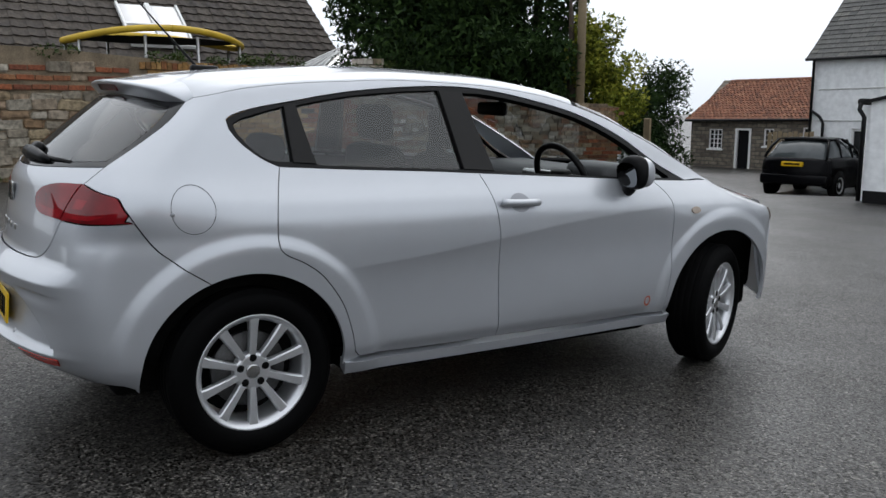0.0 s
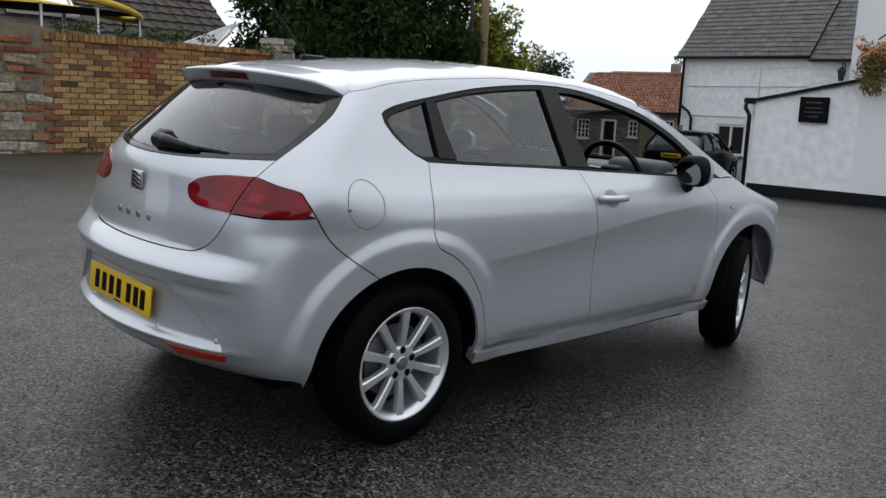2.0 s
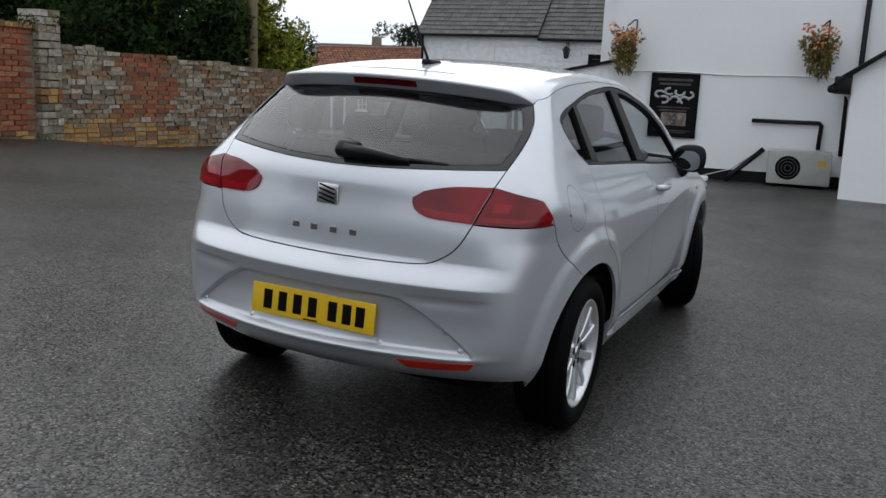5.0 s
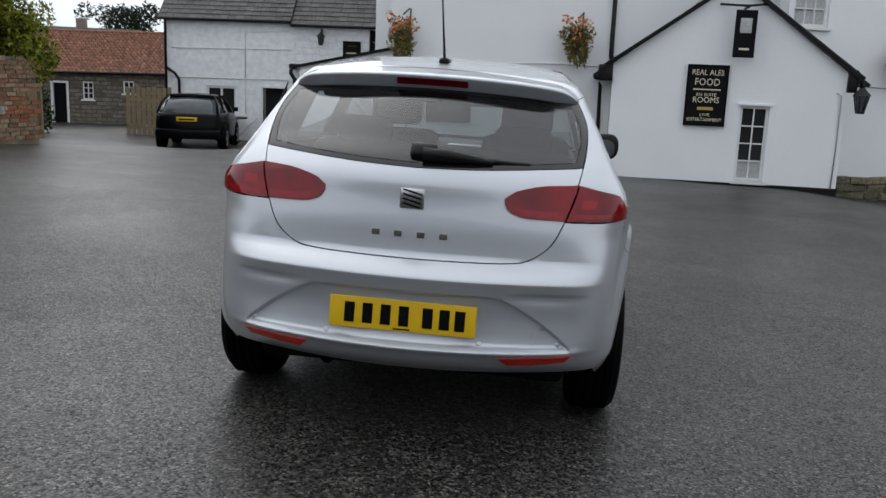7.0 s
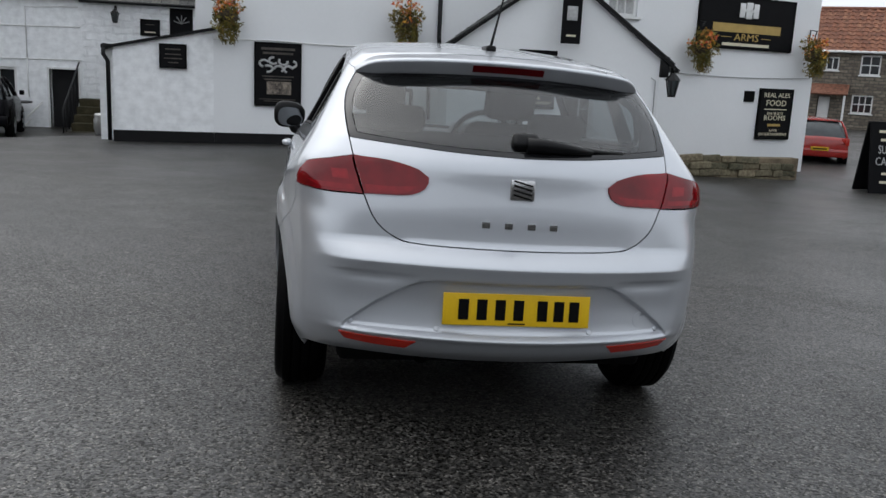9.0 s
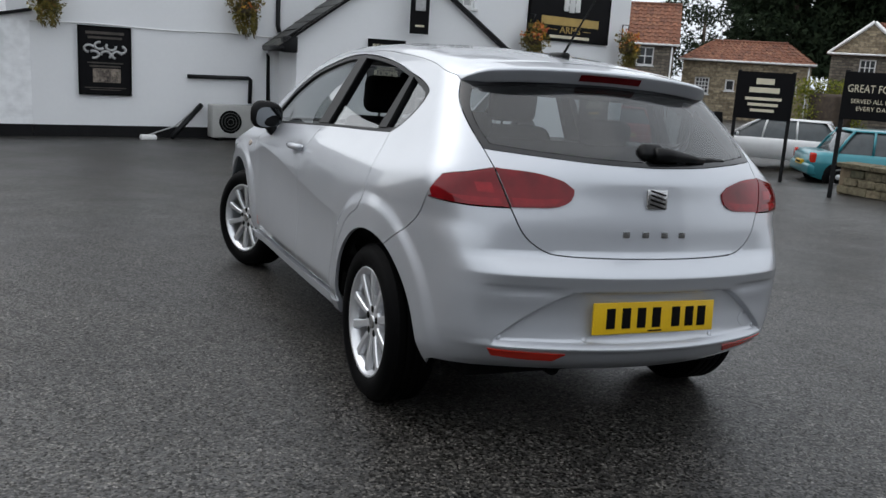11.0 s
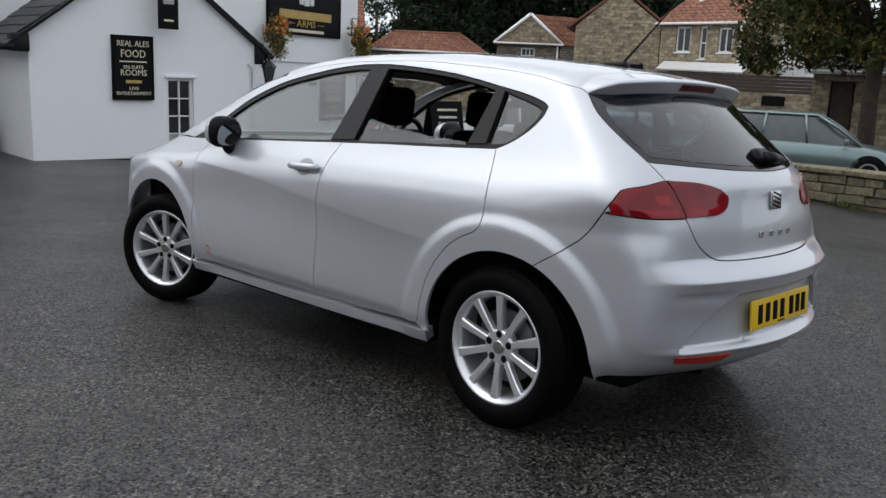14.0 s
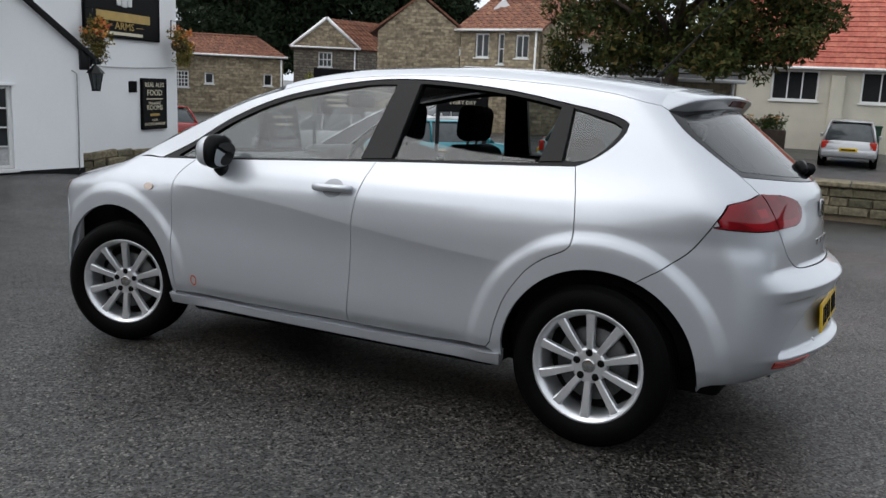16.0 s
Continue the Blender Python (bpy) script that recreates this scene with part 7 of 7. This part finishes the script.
corner = [np.array(skin([q[0]], [q[1]])[0]) for q in (RAIL_F[0], GLASS_SIDE[-1])]
bm = bmesh.new()
rows = []
for x in np.linspace(-0.575, 0.575, 61):
    u = abs(x) / 0.575
    yr, zt, thick = spoiler_edge(x)
    y0 = -0.142 - 0.025 * (1 - u**2)
    ys = y0 + (yr + 0.01 - y0) * np.arange(9) / 8
    zs = TOP(ys) - 0.1 * x * x - 0.12 * x**4 - 0.002 - 0.016 * u**10 * np.linspace(0.6, 1, 9)
    prof = list(zip(ys, zs)) + [(yr + 0.004, zt + 0.001), (yr, zt - 0.004), (yr, zt - 0.009), (yr + 0.005, zt - 0.014), (yr + 0.03, zt - thick + 0.004), (yr + 0.036, zt - thick), (yr + 0.05, zt - thick - 0.001), (yr + 0.16, zt - thick + 0.004)]
    w, side = float(ramp(u, 0.86, 1.0)), math.copysign(1, x)
    row = []
    for k, (y, z) in enumerate(prof):
        end = corner[0] + (corner[1] - corner[0]) * min(1.0, k / 10)
        q = np.array([x, y, z]) * (1 - w) + end * np.array([side, 1, 1]) * w
        row.append(bm.verts.new(tuple(q)))
    rows.append(row)
for a, b in zip(rows, rows[1:]):
    for k in range(len(a) - 1):
        bm.faces.new((a[k], a[k + 1], b[k + 1], b[k]))
bmesh.ops.recalc_face_normals(bm, faces=bm.faces)
spoiler = part("spoiler", bm, PAINT, car, "silver roof spoiler above the rear window")
bm = bmesh.new()
rows = []
for x in np.linspace(-0.138, 0.138, 15):
    yr, zt, thick = spoiler_edge(x)
    rows.append([bm.verts.new((x, y, z)) for y, z in ((yr + 0.04, zt - 0.016), (yr + 0.004, zt - 0.016), (yr + 0.0175, zt - 0.04), (yr + 0.05, zt - 0.042))])
for a, b in zip(rows, rows[1:]):
    for k in range(3):
        bm.faces.new((a[k], a[k + 1], b[k + 1], b[k]))
bm.faces.new(rows[0]), bm.faces.new(rows[-1][::-1])
bmesh.ops.recalc_face_normals(bm, faces=bm.faces)
part("brake_lamp", bm, BRAKELENS, spoiler, "narrow dark red brake light", smooth=False)
part("spoiler_base", rounded(-0.46, 0.46, -0.2, -0.08, 1.25, 1.31, 0.02), INK, car)

# fuel flap on the right flank
flap = S(*[(-0.215 + 0.077 * math.cos(a), 0.925 + 0.084 * math.sin(a)) for a in np.linspace(0, 2 * math.pi, 48, endpoint=False)])
flap_in = S(*[(-0.215 + 0.0752 * math.cos(a), 0.925 + 0.0822 * math.sin(a)) for a in np.linspace(0, 2 * math.pi, 48, endpoint=False)])
panel("flap_joint", flap, TRIM, car, holes=(flap_in,), lift=0.0012, deep=0, gap=0, step=0.03)
bm = lathe([(0.0, 0.004), (0.007, 0.004), (0.009, -0.002)], 16)
ff = part("flap_latch", bm, CUPSHADE_LATCH, car)
ff.location = skin([S((-0.215 - 0.071, 0.912))[0][0]], [0.91])[0]

# number plate with plain bars
plate = part("number_plate", rounded(-0.262, 0.262, -0.006, 0.002, -0.056, 0.056, 0.002), YELLOW, car, "yellow rear number plate")
plate.matrix_basis = pose(0.0, -0.741, 0.511, -4, 0, 0)
for k, x in enumerate((-0.19, -0.125, -0.06, 0.005, 0.09, 0.15, 0.205)):
    part("bar", rounded(x - 0.018, x + 0.018, -0.0085, -0.005, -0.036, 0.036, 0.001), INK, plate)
part("bar", rounded(-0.03, 0.03, -0.008, -0.005, -0.05, -0.045, 0.0005), INK, plate)

# badge and chrome marks
bm = rounded(-0.044, 0.044, -0.008, 0.004, -0.036, 0.036, 0.006)
badge = part("badge", bm, CHROME, car, "black and chrome square badge")
badge.matrix_basis = pose(0, -0.675, 0.922, -4, 0, 0)
for k in range(4):
    part("stripe", rounded(-0.034, 0.034, -0.0098, -0.007, -0.003, 0.003, 0.001, pose(0, 0, 0.024 - 0.016 * k, 0, 14, 0)), INK, badge)
for x in (-0.122, -0.042, 0.04, 0.12):
    y = float(skin([R((x, 0.797))[0][0]], [0.797])[0, 1])
    part("chrome_mark", rounded(x - 0.014, x + 0.014, y - 0.004, y + 0.004, 0.786, 0.808, 0.001), CHROME, car)
for x, z, r in ((-0.57, 0.43, 0.011), (-0.275, 0.43, 0.011), (0.275, 0.43, 0.011), (0.555, 0.432, 0.011)):
    p = skin([R((x, z))[0][0]], [z])[0]
    ob = part("parking_sensor", lathe([(0, 0.004), (r * 0.8, 0.004), (r, 0.0015), (r, -0.004)], 20), PAINT, car)
    ob.matrix_basis = Matrix.Translation(p) @ Vector(slope(p[None])[0]).to_track_quat("X", "Z").to_matrix().to_4x4()
eye = [(0.484 + 0.029 * math.cos(a), 0.47 + 0.029 * math.sin(a)) for a in np.linspace(0, 2 * math.pi, 32, endpoint=False)]
panel("tow_eye_cover", R(*eye), PAINT, car, lift=0.0012, deep=0.003, gap=0, step=0.02)

# wiper
wip = part("rear_wiper", rounded(-0.05, 0.05, -0.035, 0.01, -0.032, 0.032, 0.02), TRIM, car, "black rear wiper arm")
wip.matrix_basis = pose(0.02, -0.575, 1.075, -40, 0, 0)
part("wiper_arm", tube([(0.02, -0.61, 1.075), (0.1, -0.608, 1.075), (0.2, -0.595, 1.067), (0.27, -0.58, 1.06)], [0.028, 0.024, 0.016, 0.009]), TRIM, car)
part("wiper_blade", tube([(0.12, -0.593, 1.07), (0.25, -0.577, 1.066), (0.4, -0.53, 1.058)], 0.009), TRIM, car)

# aerial
part("aerial", tube([(0, 0.07, 1.41), (0, 0.05, 1.44), (0, -0.1, 1.595), (0, -0.26, 1.765)], [0.009, 0.006, 0.0035, 0.0025]), TRIM, car, "black roof aerial")
part("aerial_base", rounded(-0.022, 0.022, 0.03, 0.15, 1.41, 1.44, 0.012), TRIM, car)

# tail pipe
part("tail_pipe", lathe([(0.02, 0.12), (0.024, 0.0), (0.027, 0.0), (0.027, 0.12)], 24, 0, pose(-0.3, -0.585, 0.285, 0, 0, 90)), INK, car)
# wheels
def wheel(x, y, turn):
    hub = new("wheel")
    hub.parent = car
    side = 1 if x > 0 else -1
    hub.matrix_basis = pose(x, y, AXLE, 0, 0, turn + (0 if x > 0 else 180))
    half = [(0.21, 0.07), (0.22, 0.088), (0.229, 0.095), (0.25, 0.103), (0.268, 0.102), (0.29, 0.096), (0.302, 0.084), (0.308, 0.07)]
    tread = []
    for a in np.linspace(0.07, -0.07, 29):
        groove = any(abs(a - g) < 0.004 for g in (-0.035, 0.0, 0.035))
        tread.append((0.303 if groove else 0.315, a))
    prof = half + tread + [(r, -a) for r, a in half[::-1]]
    part("tyre", lathe(prof, 72), RUBBER, hub, "black worn rubber tyre")
    rim = part("rim", lathe([(0.193, -0.09), (0.195, -0.04), (0.193, 0.05), (0.197, 0.072), (0.206, 0.08), (0.211, 0.087), (0.217, 0.091), (0.222, 0.089), (0.223, 0.083), (0.215, 0.07)], 72), ALLOY, hub, "silver ten-spoke alloy wheel")
    for k in range(10):
        bm = bmesh.new()
        rows = []
        for r, w, face, deep in ((0.055, 0.0135, 0.064, 0.03), (0.09, 0.0135, 0.07, 0.026), (0.14, 0.0155, 0.075, 0.024), (0.188, 0.018, 0.078, 0.022), (0.209, 0.023, 0.077, 0.02)):
            rows.append([bm.verts.new(v) for v in ((face - deep, -w * 1.1, r), (face - 0.005, -w, r), (face, -w * 0.72, r), (face, w * 0.72, r), (face - 0.005, w, r), (face - deep, w * 1.1, r))])
        for a, b in zip(rows, rows[1:]):
            for j in range(5):
                bm.faces.new((a[j], a[j + 1], b[j + 1], b[j]))
        bmesh.ops.transform(bm, matrix=pose(0, 0, 0, 36 * k, 0, 0), verts=bm.verts)
        bmesh.ops.recalc_face_normals(bm, faces=bm.faces)
        part("spoke", bm, ALLOY, rim, smooth=False)
    part("hub", lathe([(0.0, 0.064), (0.03, 0.064), (0.055, 0.066), (0.066, 0.064), (0.071, 0.058), (0.072, 0.03)], 48), ALLOY, rim)
    part("hub_cap", lathe([(0.0, 0.0705), (0.022, 0.0705), (0.026, 0.069), (0.028, 0.064)], 32), CHROME, rim)
    for k in range(5):
        a = math.radians(72 * k + 18)
        # black discs stand in for five bolt holes, their shade put into the colour
        part("bolt_hole_shade", lathe([(0.0, 0.067), (0.0135, 0.067), (0.0155, 0.064)], 16, 0, Matrix.Translation((0, 0.051 * math.cos(a), 0.051 * math.sin(a)))), INK, rim)
    part("brake_disc", lathe([(0.05, 0.02), (0.142, 0.02), (0.144, 0.016), (0.144, 0.0), (0.05, 0.0)], 48), DARKMETAL, hub, "grey steel brake disc")
    part("wheel_back", lathe([(0.0, -0.03), (0.187, -0.03)], 32), INK, hub)


for x in (0.73, -0.73):
    wheel(x, 0.0, 0)
    wheel(x, WHEELBASE, 20)

# door mirrors and front door handles
for sx in (1, -1):
    bm = bmesh.new()
    bmesh.ops.create_uvsphere(bm, u_segments=28, v_segments=18, radius=1)
    for v in bm.verts:
        x, y, z = v.co
        y = y * 0.085 if y > 0 else y * 0.03
        v.co = (math.copysign(abs(x) ** 0.8, x) * (0.088 - 0.01 * z), y, math.copysign(abs(z) ** 0.75, z) * 0.072 * (1 - 0.12 * x * -1))
    mirror = part("door_mirror", bm, PAINT, car, "silver and black door mirror")
    mirror.matrix_basis = pose(sx * 0.838, 1.875, 1.03, 0, 0, 0) @ Matrix.Diagonal((sx, 1, 1, 1))
    bm = bmesh.new()
    bmesh.ops.create_uvsphere(bm, u_segments=28, v_segments=18, radius=1)
    for v in bm.verts:
        x, y, z = v.co
        v.co = (math.copysign(abs(x) ** 0.8, x) * 0.094, y * 0.034 - 0.02, math.copysign(abs(z) ** 0.75, z) * 0.079 * (1 + 0.12 * x))
    part("mirror_rim", bm, TRIM, mirror, "black mirror surround")
    bm = bmesh.new()
    ring_v = [bm.verts.new((math.copysign(abs(math.cos(a)) ** 0.8, math.cos(a)) * 0.076, -0.0555, math.copysign(abs(math.sin(a)) ** 0.75, math.sin(a)) * 0.058 * (1 + 0.1 * math.cos(a)))) for a in np.linspace(0, 2 * math.pi, 40, endpoint=False)]
    bm.faces.new(ring_v)
    glass = part("mirror_glass", bm, MIRROR, mirror, "mirror glass", smooth=False)
    glass.matrix_basis = pose(0, 0, 0, 13, 0, -8)
    part("mirror_foot", tube([(-0.02, 0.0, -0.05), (-0.04, 0.0, -0.085), (-0.06, 0.005, -0.1), (-0.1, 0.01, -0.1)], [0.035, 0.034, 0.03, 0.026]), TRIM, mirror)
    bm = tube([(sx * 0.822, 1.3, 0.906), (sx * 0.842, 1.285, 0.907), (sx * 0.848, 1.24, 0.908), (sx * 0.848, 1.17, 0.909), (sx * 0.843, 1.12, 0.91), (sx * 0.824, 1.1, 0.91)], [0.014, 0.016, 0.016, 0.016, 0.016, 0.014], 14)
    part("door_handle", bm, PAINT, car)

# inside: floor, lining, seats, dashboard
part("underbody", rounded(-0.6, 0.6, -0.45, 3.1, 0.22, 0.42, 0.03), INK, car)
part("floor_pan", rounded(-0.75, 0.75, 0.42, 2.12, 0.22, 0.3, 0.03), INK, car)
part("arch_lining", rounded(-0.56, 0.56, -0.5, 0.42, 0.3, 0.86, 0.05), INK, car)
part("arch_lining", rounded(-0.56, 0.56, 2.15, 3.2, 0.3, 0.84, 0.05), INK, car)
for left in (False, True):
    panel("door_card", ring(spline(S((2.3, 0.965), (1.2, 1.02), (0.12, 1.06))), spline(S((0.12, 1.06), (0.1, 0.75), (0.4, 0.4), (0.45, 0.33))), spline(S((0.45, 0.33), (2.2, 0.33))), spline(S((2.2, 0.33), (2.3, 0.965)))), CLOTH, car, "dark inner door trim", lift=-0.045, deep=0, step=0.06, mirror=left)
    panel("side_lining", ring(spline(S((0.1, 1.05), (-0.1, 0.8), (-0.25, 0.7), (-0.4, 0.75))), spline(S((-0.4, 0.75), (-0.36, 0.95), (-0.28, 1.06), (-0.1, 1.26))), spline(S((-0.1, 1.26), (-0.06, 1.22), (0.02, 1.1), (0.1, 1.05)))), CLOTH, car, lift=-0.03, deep=0, step=0.06, mirror=left)
    wl = ring(arch(-0.02, 0.318, 0.385, -3, 188), S((-0.38, 0.25), (0.36, 0.25)))
    wf = ring(arch(2.575, 0.318, 0.405, -2, 188), S((2.2, 0.25), (2.96, 0.25)))
    panel("arch_edge", wf, INK, car, lift=-0.16, deep=0, gap=0, step=0.06, mirror=left)
    panel("arch_edge", wl, INK, car, lift=-0.12, deep=0, gap=0, step=0.06, mirror=left)
top_piece("headlining", -0.02, 1.6, LINING, -0.06, 0.1, "pale grey headlining", lift=-0.03)


def seat(x, y, front):
    s = new("seat")
    s.parent = car
    s.matrix_basis = pose(x, y, 0)
    part("cushion", rounded(-0.25, 0.25, 0.0, 0.52, 0.42, 0.58, 0.06), CLOTH, s)
    part("backrest", rounded(-0.24, 0.24, -0.1, 0.05, 0.5, 1.09, 0.06, pose(0, 0, 0, 8, 0, 0) @ Matrix.Translation((0, 0.08, 0))), CLOTH, s)
    part("headrest", rounded(-0.14, 0.14, -0.055, 0.05, 1.11, 1.3, 0.045, pose(0, 0.02, 0, 6, 0, 0) @ Matrix.Translation((0, 0.02, 0))), CLOTH, s)
    for dx in (-0.05, 0.05):
        part("headrest_post", tube([(dx, -0.06, 1.05), (dx, -0.09, 1.15)], 0.007), DARKMETAL, s)


seat(0.36, 1.22, True)
seat(-0.36, 1.22, True)
bench = new("rear_bench")
bench.parent = car
part("cushion", rounded(-0.62, 0.62, 0.35, 0.85, 0.42, 0.58, 0.06), CLOTH, bench)
part("backrest", rounded(-0.6, 0.6, 0.18, 0.32, 0.5, 1.06, 0.06), CLOTH, bench)
for x in (-0.36, 0.36):
    part("headrest", rounded(x - 0.13, x + 0.13, 0.17, 0.27, 1.05, 1.17, 0.045), CLOTH, bench)
part("parcel_shelf", rounded(-0.56, 0.56, -0.42, 0.16, 0.96, 0.99, 0.01), CLOTH, car)
part("dashboard", rounded(-0.68, 0.68, 2.02, 2.42, 0.7, 0.985, 0.07), DASH, car, "grey plastic dashboard")
part("instrument_hood", rounded(0.2, 0.54, 1.98, 2.2, 0.92, 1.04, 0.05), DASH, car)
part("centre_vents", rounded(-0.16, 0.16, 1.985, 2.05, 0.86, 0.97, 0.02), CHROME, car)
bm = bmesh.new()
rows = []
for k in range(40):
    a = 2 * math.pi * k / 40
    c = Vector((0.185 * math.cos(a), 0, 0.185 * math.sin(a)))
    d = c.normalized()
    rows.append([bm.verts.new(c + (d * math.cos(b) + Vector((0, 1, 0)) * math.sin(b)) * 0.017) for b in np.linspace(0, 2 * math.pi, 10, endpoint=False)])
for k in range(40):
    for j in range(10):
        bm.faces.new((rows[k][j], rows[k][(j + 1) % 10], rows[(k + 1) % 40][(j + 1) % 10], rows[(k + 1) % 40][j]))
box(bm, -0.17, 0.17, -0.012, 0.012, -0.03, 0.03, 0.01)
box(bm, -0.065, 0.065, -0.03, 0.03, -0.06, 0.05, 0.02)
box(bm, -0.025, 0.025, -0.012, 0.012, -0.17, 0.0, 0.01)
wheel_in = part("steering_wheel", bm, TRIM, car, "black steering wheel")
wheel_in.matrix_basis = pose(0.36, 1.84, 0.955, 24, 0, 0)
part("inside_mirror", rounded(-0.12, 0.12, 1.62, 1.66, 1.26, 1.33, 0.02), TRIM, car)
part("mirror_stem", tube([(0, 1.66, 1.31), (0, 1.76, 1.37)], 0.012), TRIM, car)
# the car stands on the sloping yard
car.matrix_basis = Matrix.Translation((0.01, 0, 0)) @ LEAN

# ---- single bricks and stones of the walls ----
def shared_block(name, lx, ly, lz, bevel, rough, seed):
    """A worn brick or stone with its front at y = 0."""
    rng = np.random.RandomState(seed)
    bm = bmesh.new()
    box(bm, 0, lx, 0, ly, 0, lz, bevel, seg=1)
    for v in bm.verts:
        v.co += Vector(rng.uniform(-rough, rough, 3))
    me = bpy.data.meshes.new(name)
    bm.to_mesh(me)
    bm.free()
    return me


def lay(name, meshes, m, u, z, out, parent, material, turn=0.0):
    ob = new(name, meshes)
    ob.parent = parent
    ob.matrix_basis = m @ pose(u, -out, z, 0, turn, 0)
    return ob


rng = np.random.RandomState(12)
whole = [shared_block("brick", 0.215, 0.06, 0.066, 0.004, 0.0035, k) for k in range(5)]
whole_red = [shared_block("brick", 0.215, 0.06, 0.066, 0.004, 0.0035, 20 + k) for k in range(4)]
stones = [shared_block("stone", 0.2 + 0.05 * k, 0.08, 0.11 + 0.02 * (k % 3), 0.02, 0.014, 40 + k) for k in range(6)]
for me in whole:
    me.materials.append(BUFFBRICK)
for me in whole_red:
    me.materials.append(REDBRICK)
for me in stones:
    me.materials.append(FIELDSTONE)
count = 0
rest, rest_red, rest_pale = bmesh.new(), bmesh.new(), bmesh.new()
for j in range(22):
    z = 0.13 + 0.0765 * j
    for i in range(16):
        u = 8.25 + 0.2285 * i + (0.114 if j % 2 else 0.0) + rng.uniform(-0.006, 0.006)
        if u > 11.62:
            continue
        red = (10.72 + rng.uniform(-0.1, 0.1) < u and z > 0.3) or u < 8.35 or (0.0 < u - 9.35 < 0.4 and z > 1.35)
        if count < 300:
            lay("brick", (whole_red if red else whole)[rng.randint(4)], LEFTM, u, z, rng.uniform(0.0, 0.014), garden, None, rng.uniform(-0.5, 0.5))
            count += 1
        else:
            box(rest_red if red else rest, u, u + 0.215, -rng.uniform(0.0, 0.012), 0.05, z, z + 0.066, 0, LEFTM)
# coping of bricks on edge, and the pier at the bend
u = 8.25
while u < 11.8:
    box(rest, u, u + 0.066, -0.035 - rng.uniform(0, 0.012), 0.12, 1.815, 1.925 + rng.uniform(-0.02, 0.01) - 0.01 * (u - 8.2), 0, LEFTM)
    u += 0.077
for j in range(18):
    u, z = 11.84, 0.08 + 0.113 * j
    while u < 12.2:
        w = min(rng.uniform(0.12, 0.26), 12.24 - u)
        box(rest if j in (6, 7) else rest_pale, u, u + w - 0.012, -0.09 - rng.uniform(0.0, 0.025), 0.3, z, z + 0.1 + rng.uniform(-0.012, 0.008), 0, LEFTM)
        u += w
# the rubble and brick wall past the bend, mended in patches
rest_old = bmesh.new()
for j in range(24):
    z = 0.0 + 0.074 * j
    u = rng.uniform(0.0, 0.08)
    while u < 4.7 and z < 1.6 - 0.06 * u:
        right_end = u > 3.75 + 0.1 * math.sin(3 * z)
        patch = 1.0 < u + 0.15 * math.sin(5 * z) < 1.9 and z > 0.45
        foot = z < 0.42 + 0.12 * math.sin(2.2 * u) and u < 2.6
        if right_end or patch or foot:
            red = patch or (right_end and 0.25 < z < 0.7 and rng.rand() < 0.7)
            box(rest_red if red else rest if foot and rng.rand() < 0.6 else rest_old, u, u + 0.2, -rng.uniform(0.0, 0.02), 0.05, z, z + 0.062, 0, WALLB)
            u += 0.212
        else:
            w = rng.uniform(0.1, 0.24)
            box(rest_pale if rng.rand() < 0.7 else rest_old, u, u + w, -rng.uniform(0.0, 0.04), 0.05, z + rng.uniform(-0.012, 0.012), z + 0.066 + rng.uniform(-0.02, 0.02), 0, WALLB)
            u += w + rng.uniform(0.008, 0.03)
for bm, mat in ((rest, BUFFREST), (rest_red, REDREST), (rest_pale, RUBREST), (rest_old, OLDBRICK)):
    part("brickwork", bm, mat, garden, smooth=False)["kind"] = "stuff"
for j in range(13):
    u = 5.6 + rng.uniform(0, 0.1)
    while u < 8.1:
        k = rng.randint(6)
        z = 0.2 + 0.128 * j
        brick = rng.rand() < (0.75 if j > 9 or u > 7.75 else 0.08)
        if brick:
            lay("brick", whole_red[rng.randint(4)], LEFTM, u, z + 0.02, rng.uniform(0, 0.02), garden, None, rng.uniform(-3, 3))
            u += 0.23
        else:
            lay("stone", stones[k], LEFTM, u, z + rng.uniform(-0.012, 0.012), rng.uniform(0.0, 0.03), garden, None, rng.uniform(-5, 5))
            u += 0.2 + 0.05 * k + 0.015

mossy = [shared_block("stone", 0.22 + 0.07 * k, 0.1, 0.118, 0.014, 0.008, 60 + k) for k in range(5)]
cope = [shared_block("coping", 0.5 + 0.06 * k, 0.4, 0.07, 0.012, 0.006, 70 + k) for k in range(3)]
for me in mossy + cope:
    me.materials.append(WALLSTONE)
for j in range(3):
    u = 0.02 + 0.1 * j
    while u < 11:
        k = rng.randint(5)
        lay("stone", mossy[k], ROADW, u, -0.16 + 0.126 * j, rng.uniform(0.0, 0.02), road_wall, None, rng.uniform(-0.6, 0.6))
        u += 0.22 + 0.07 * k + 0.012
u = 0.0
while u < 13:
    k = rng.randint(3)
    lay("coping", cope[k], ROADW, u, 0.225, 0.06, road_wall, None, rng.uniform(-0.5, 0.5))
    u += 0.5 + 0.06 * k + 0.012
for j in range(4):
    u = 0.22
    while u < 3.2:
        k = rng.randint(5)
        if j < 3 or u < 2.4:
            lay("stone", mossy[k], LOW, u, -0.42 + 0.126 * j, rng.uniform(-0.02, 0.03), low_wall, None, rng.uniform(-3, 3))
        u += 0.22 + 0.07 * k + 0.012
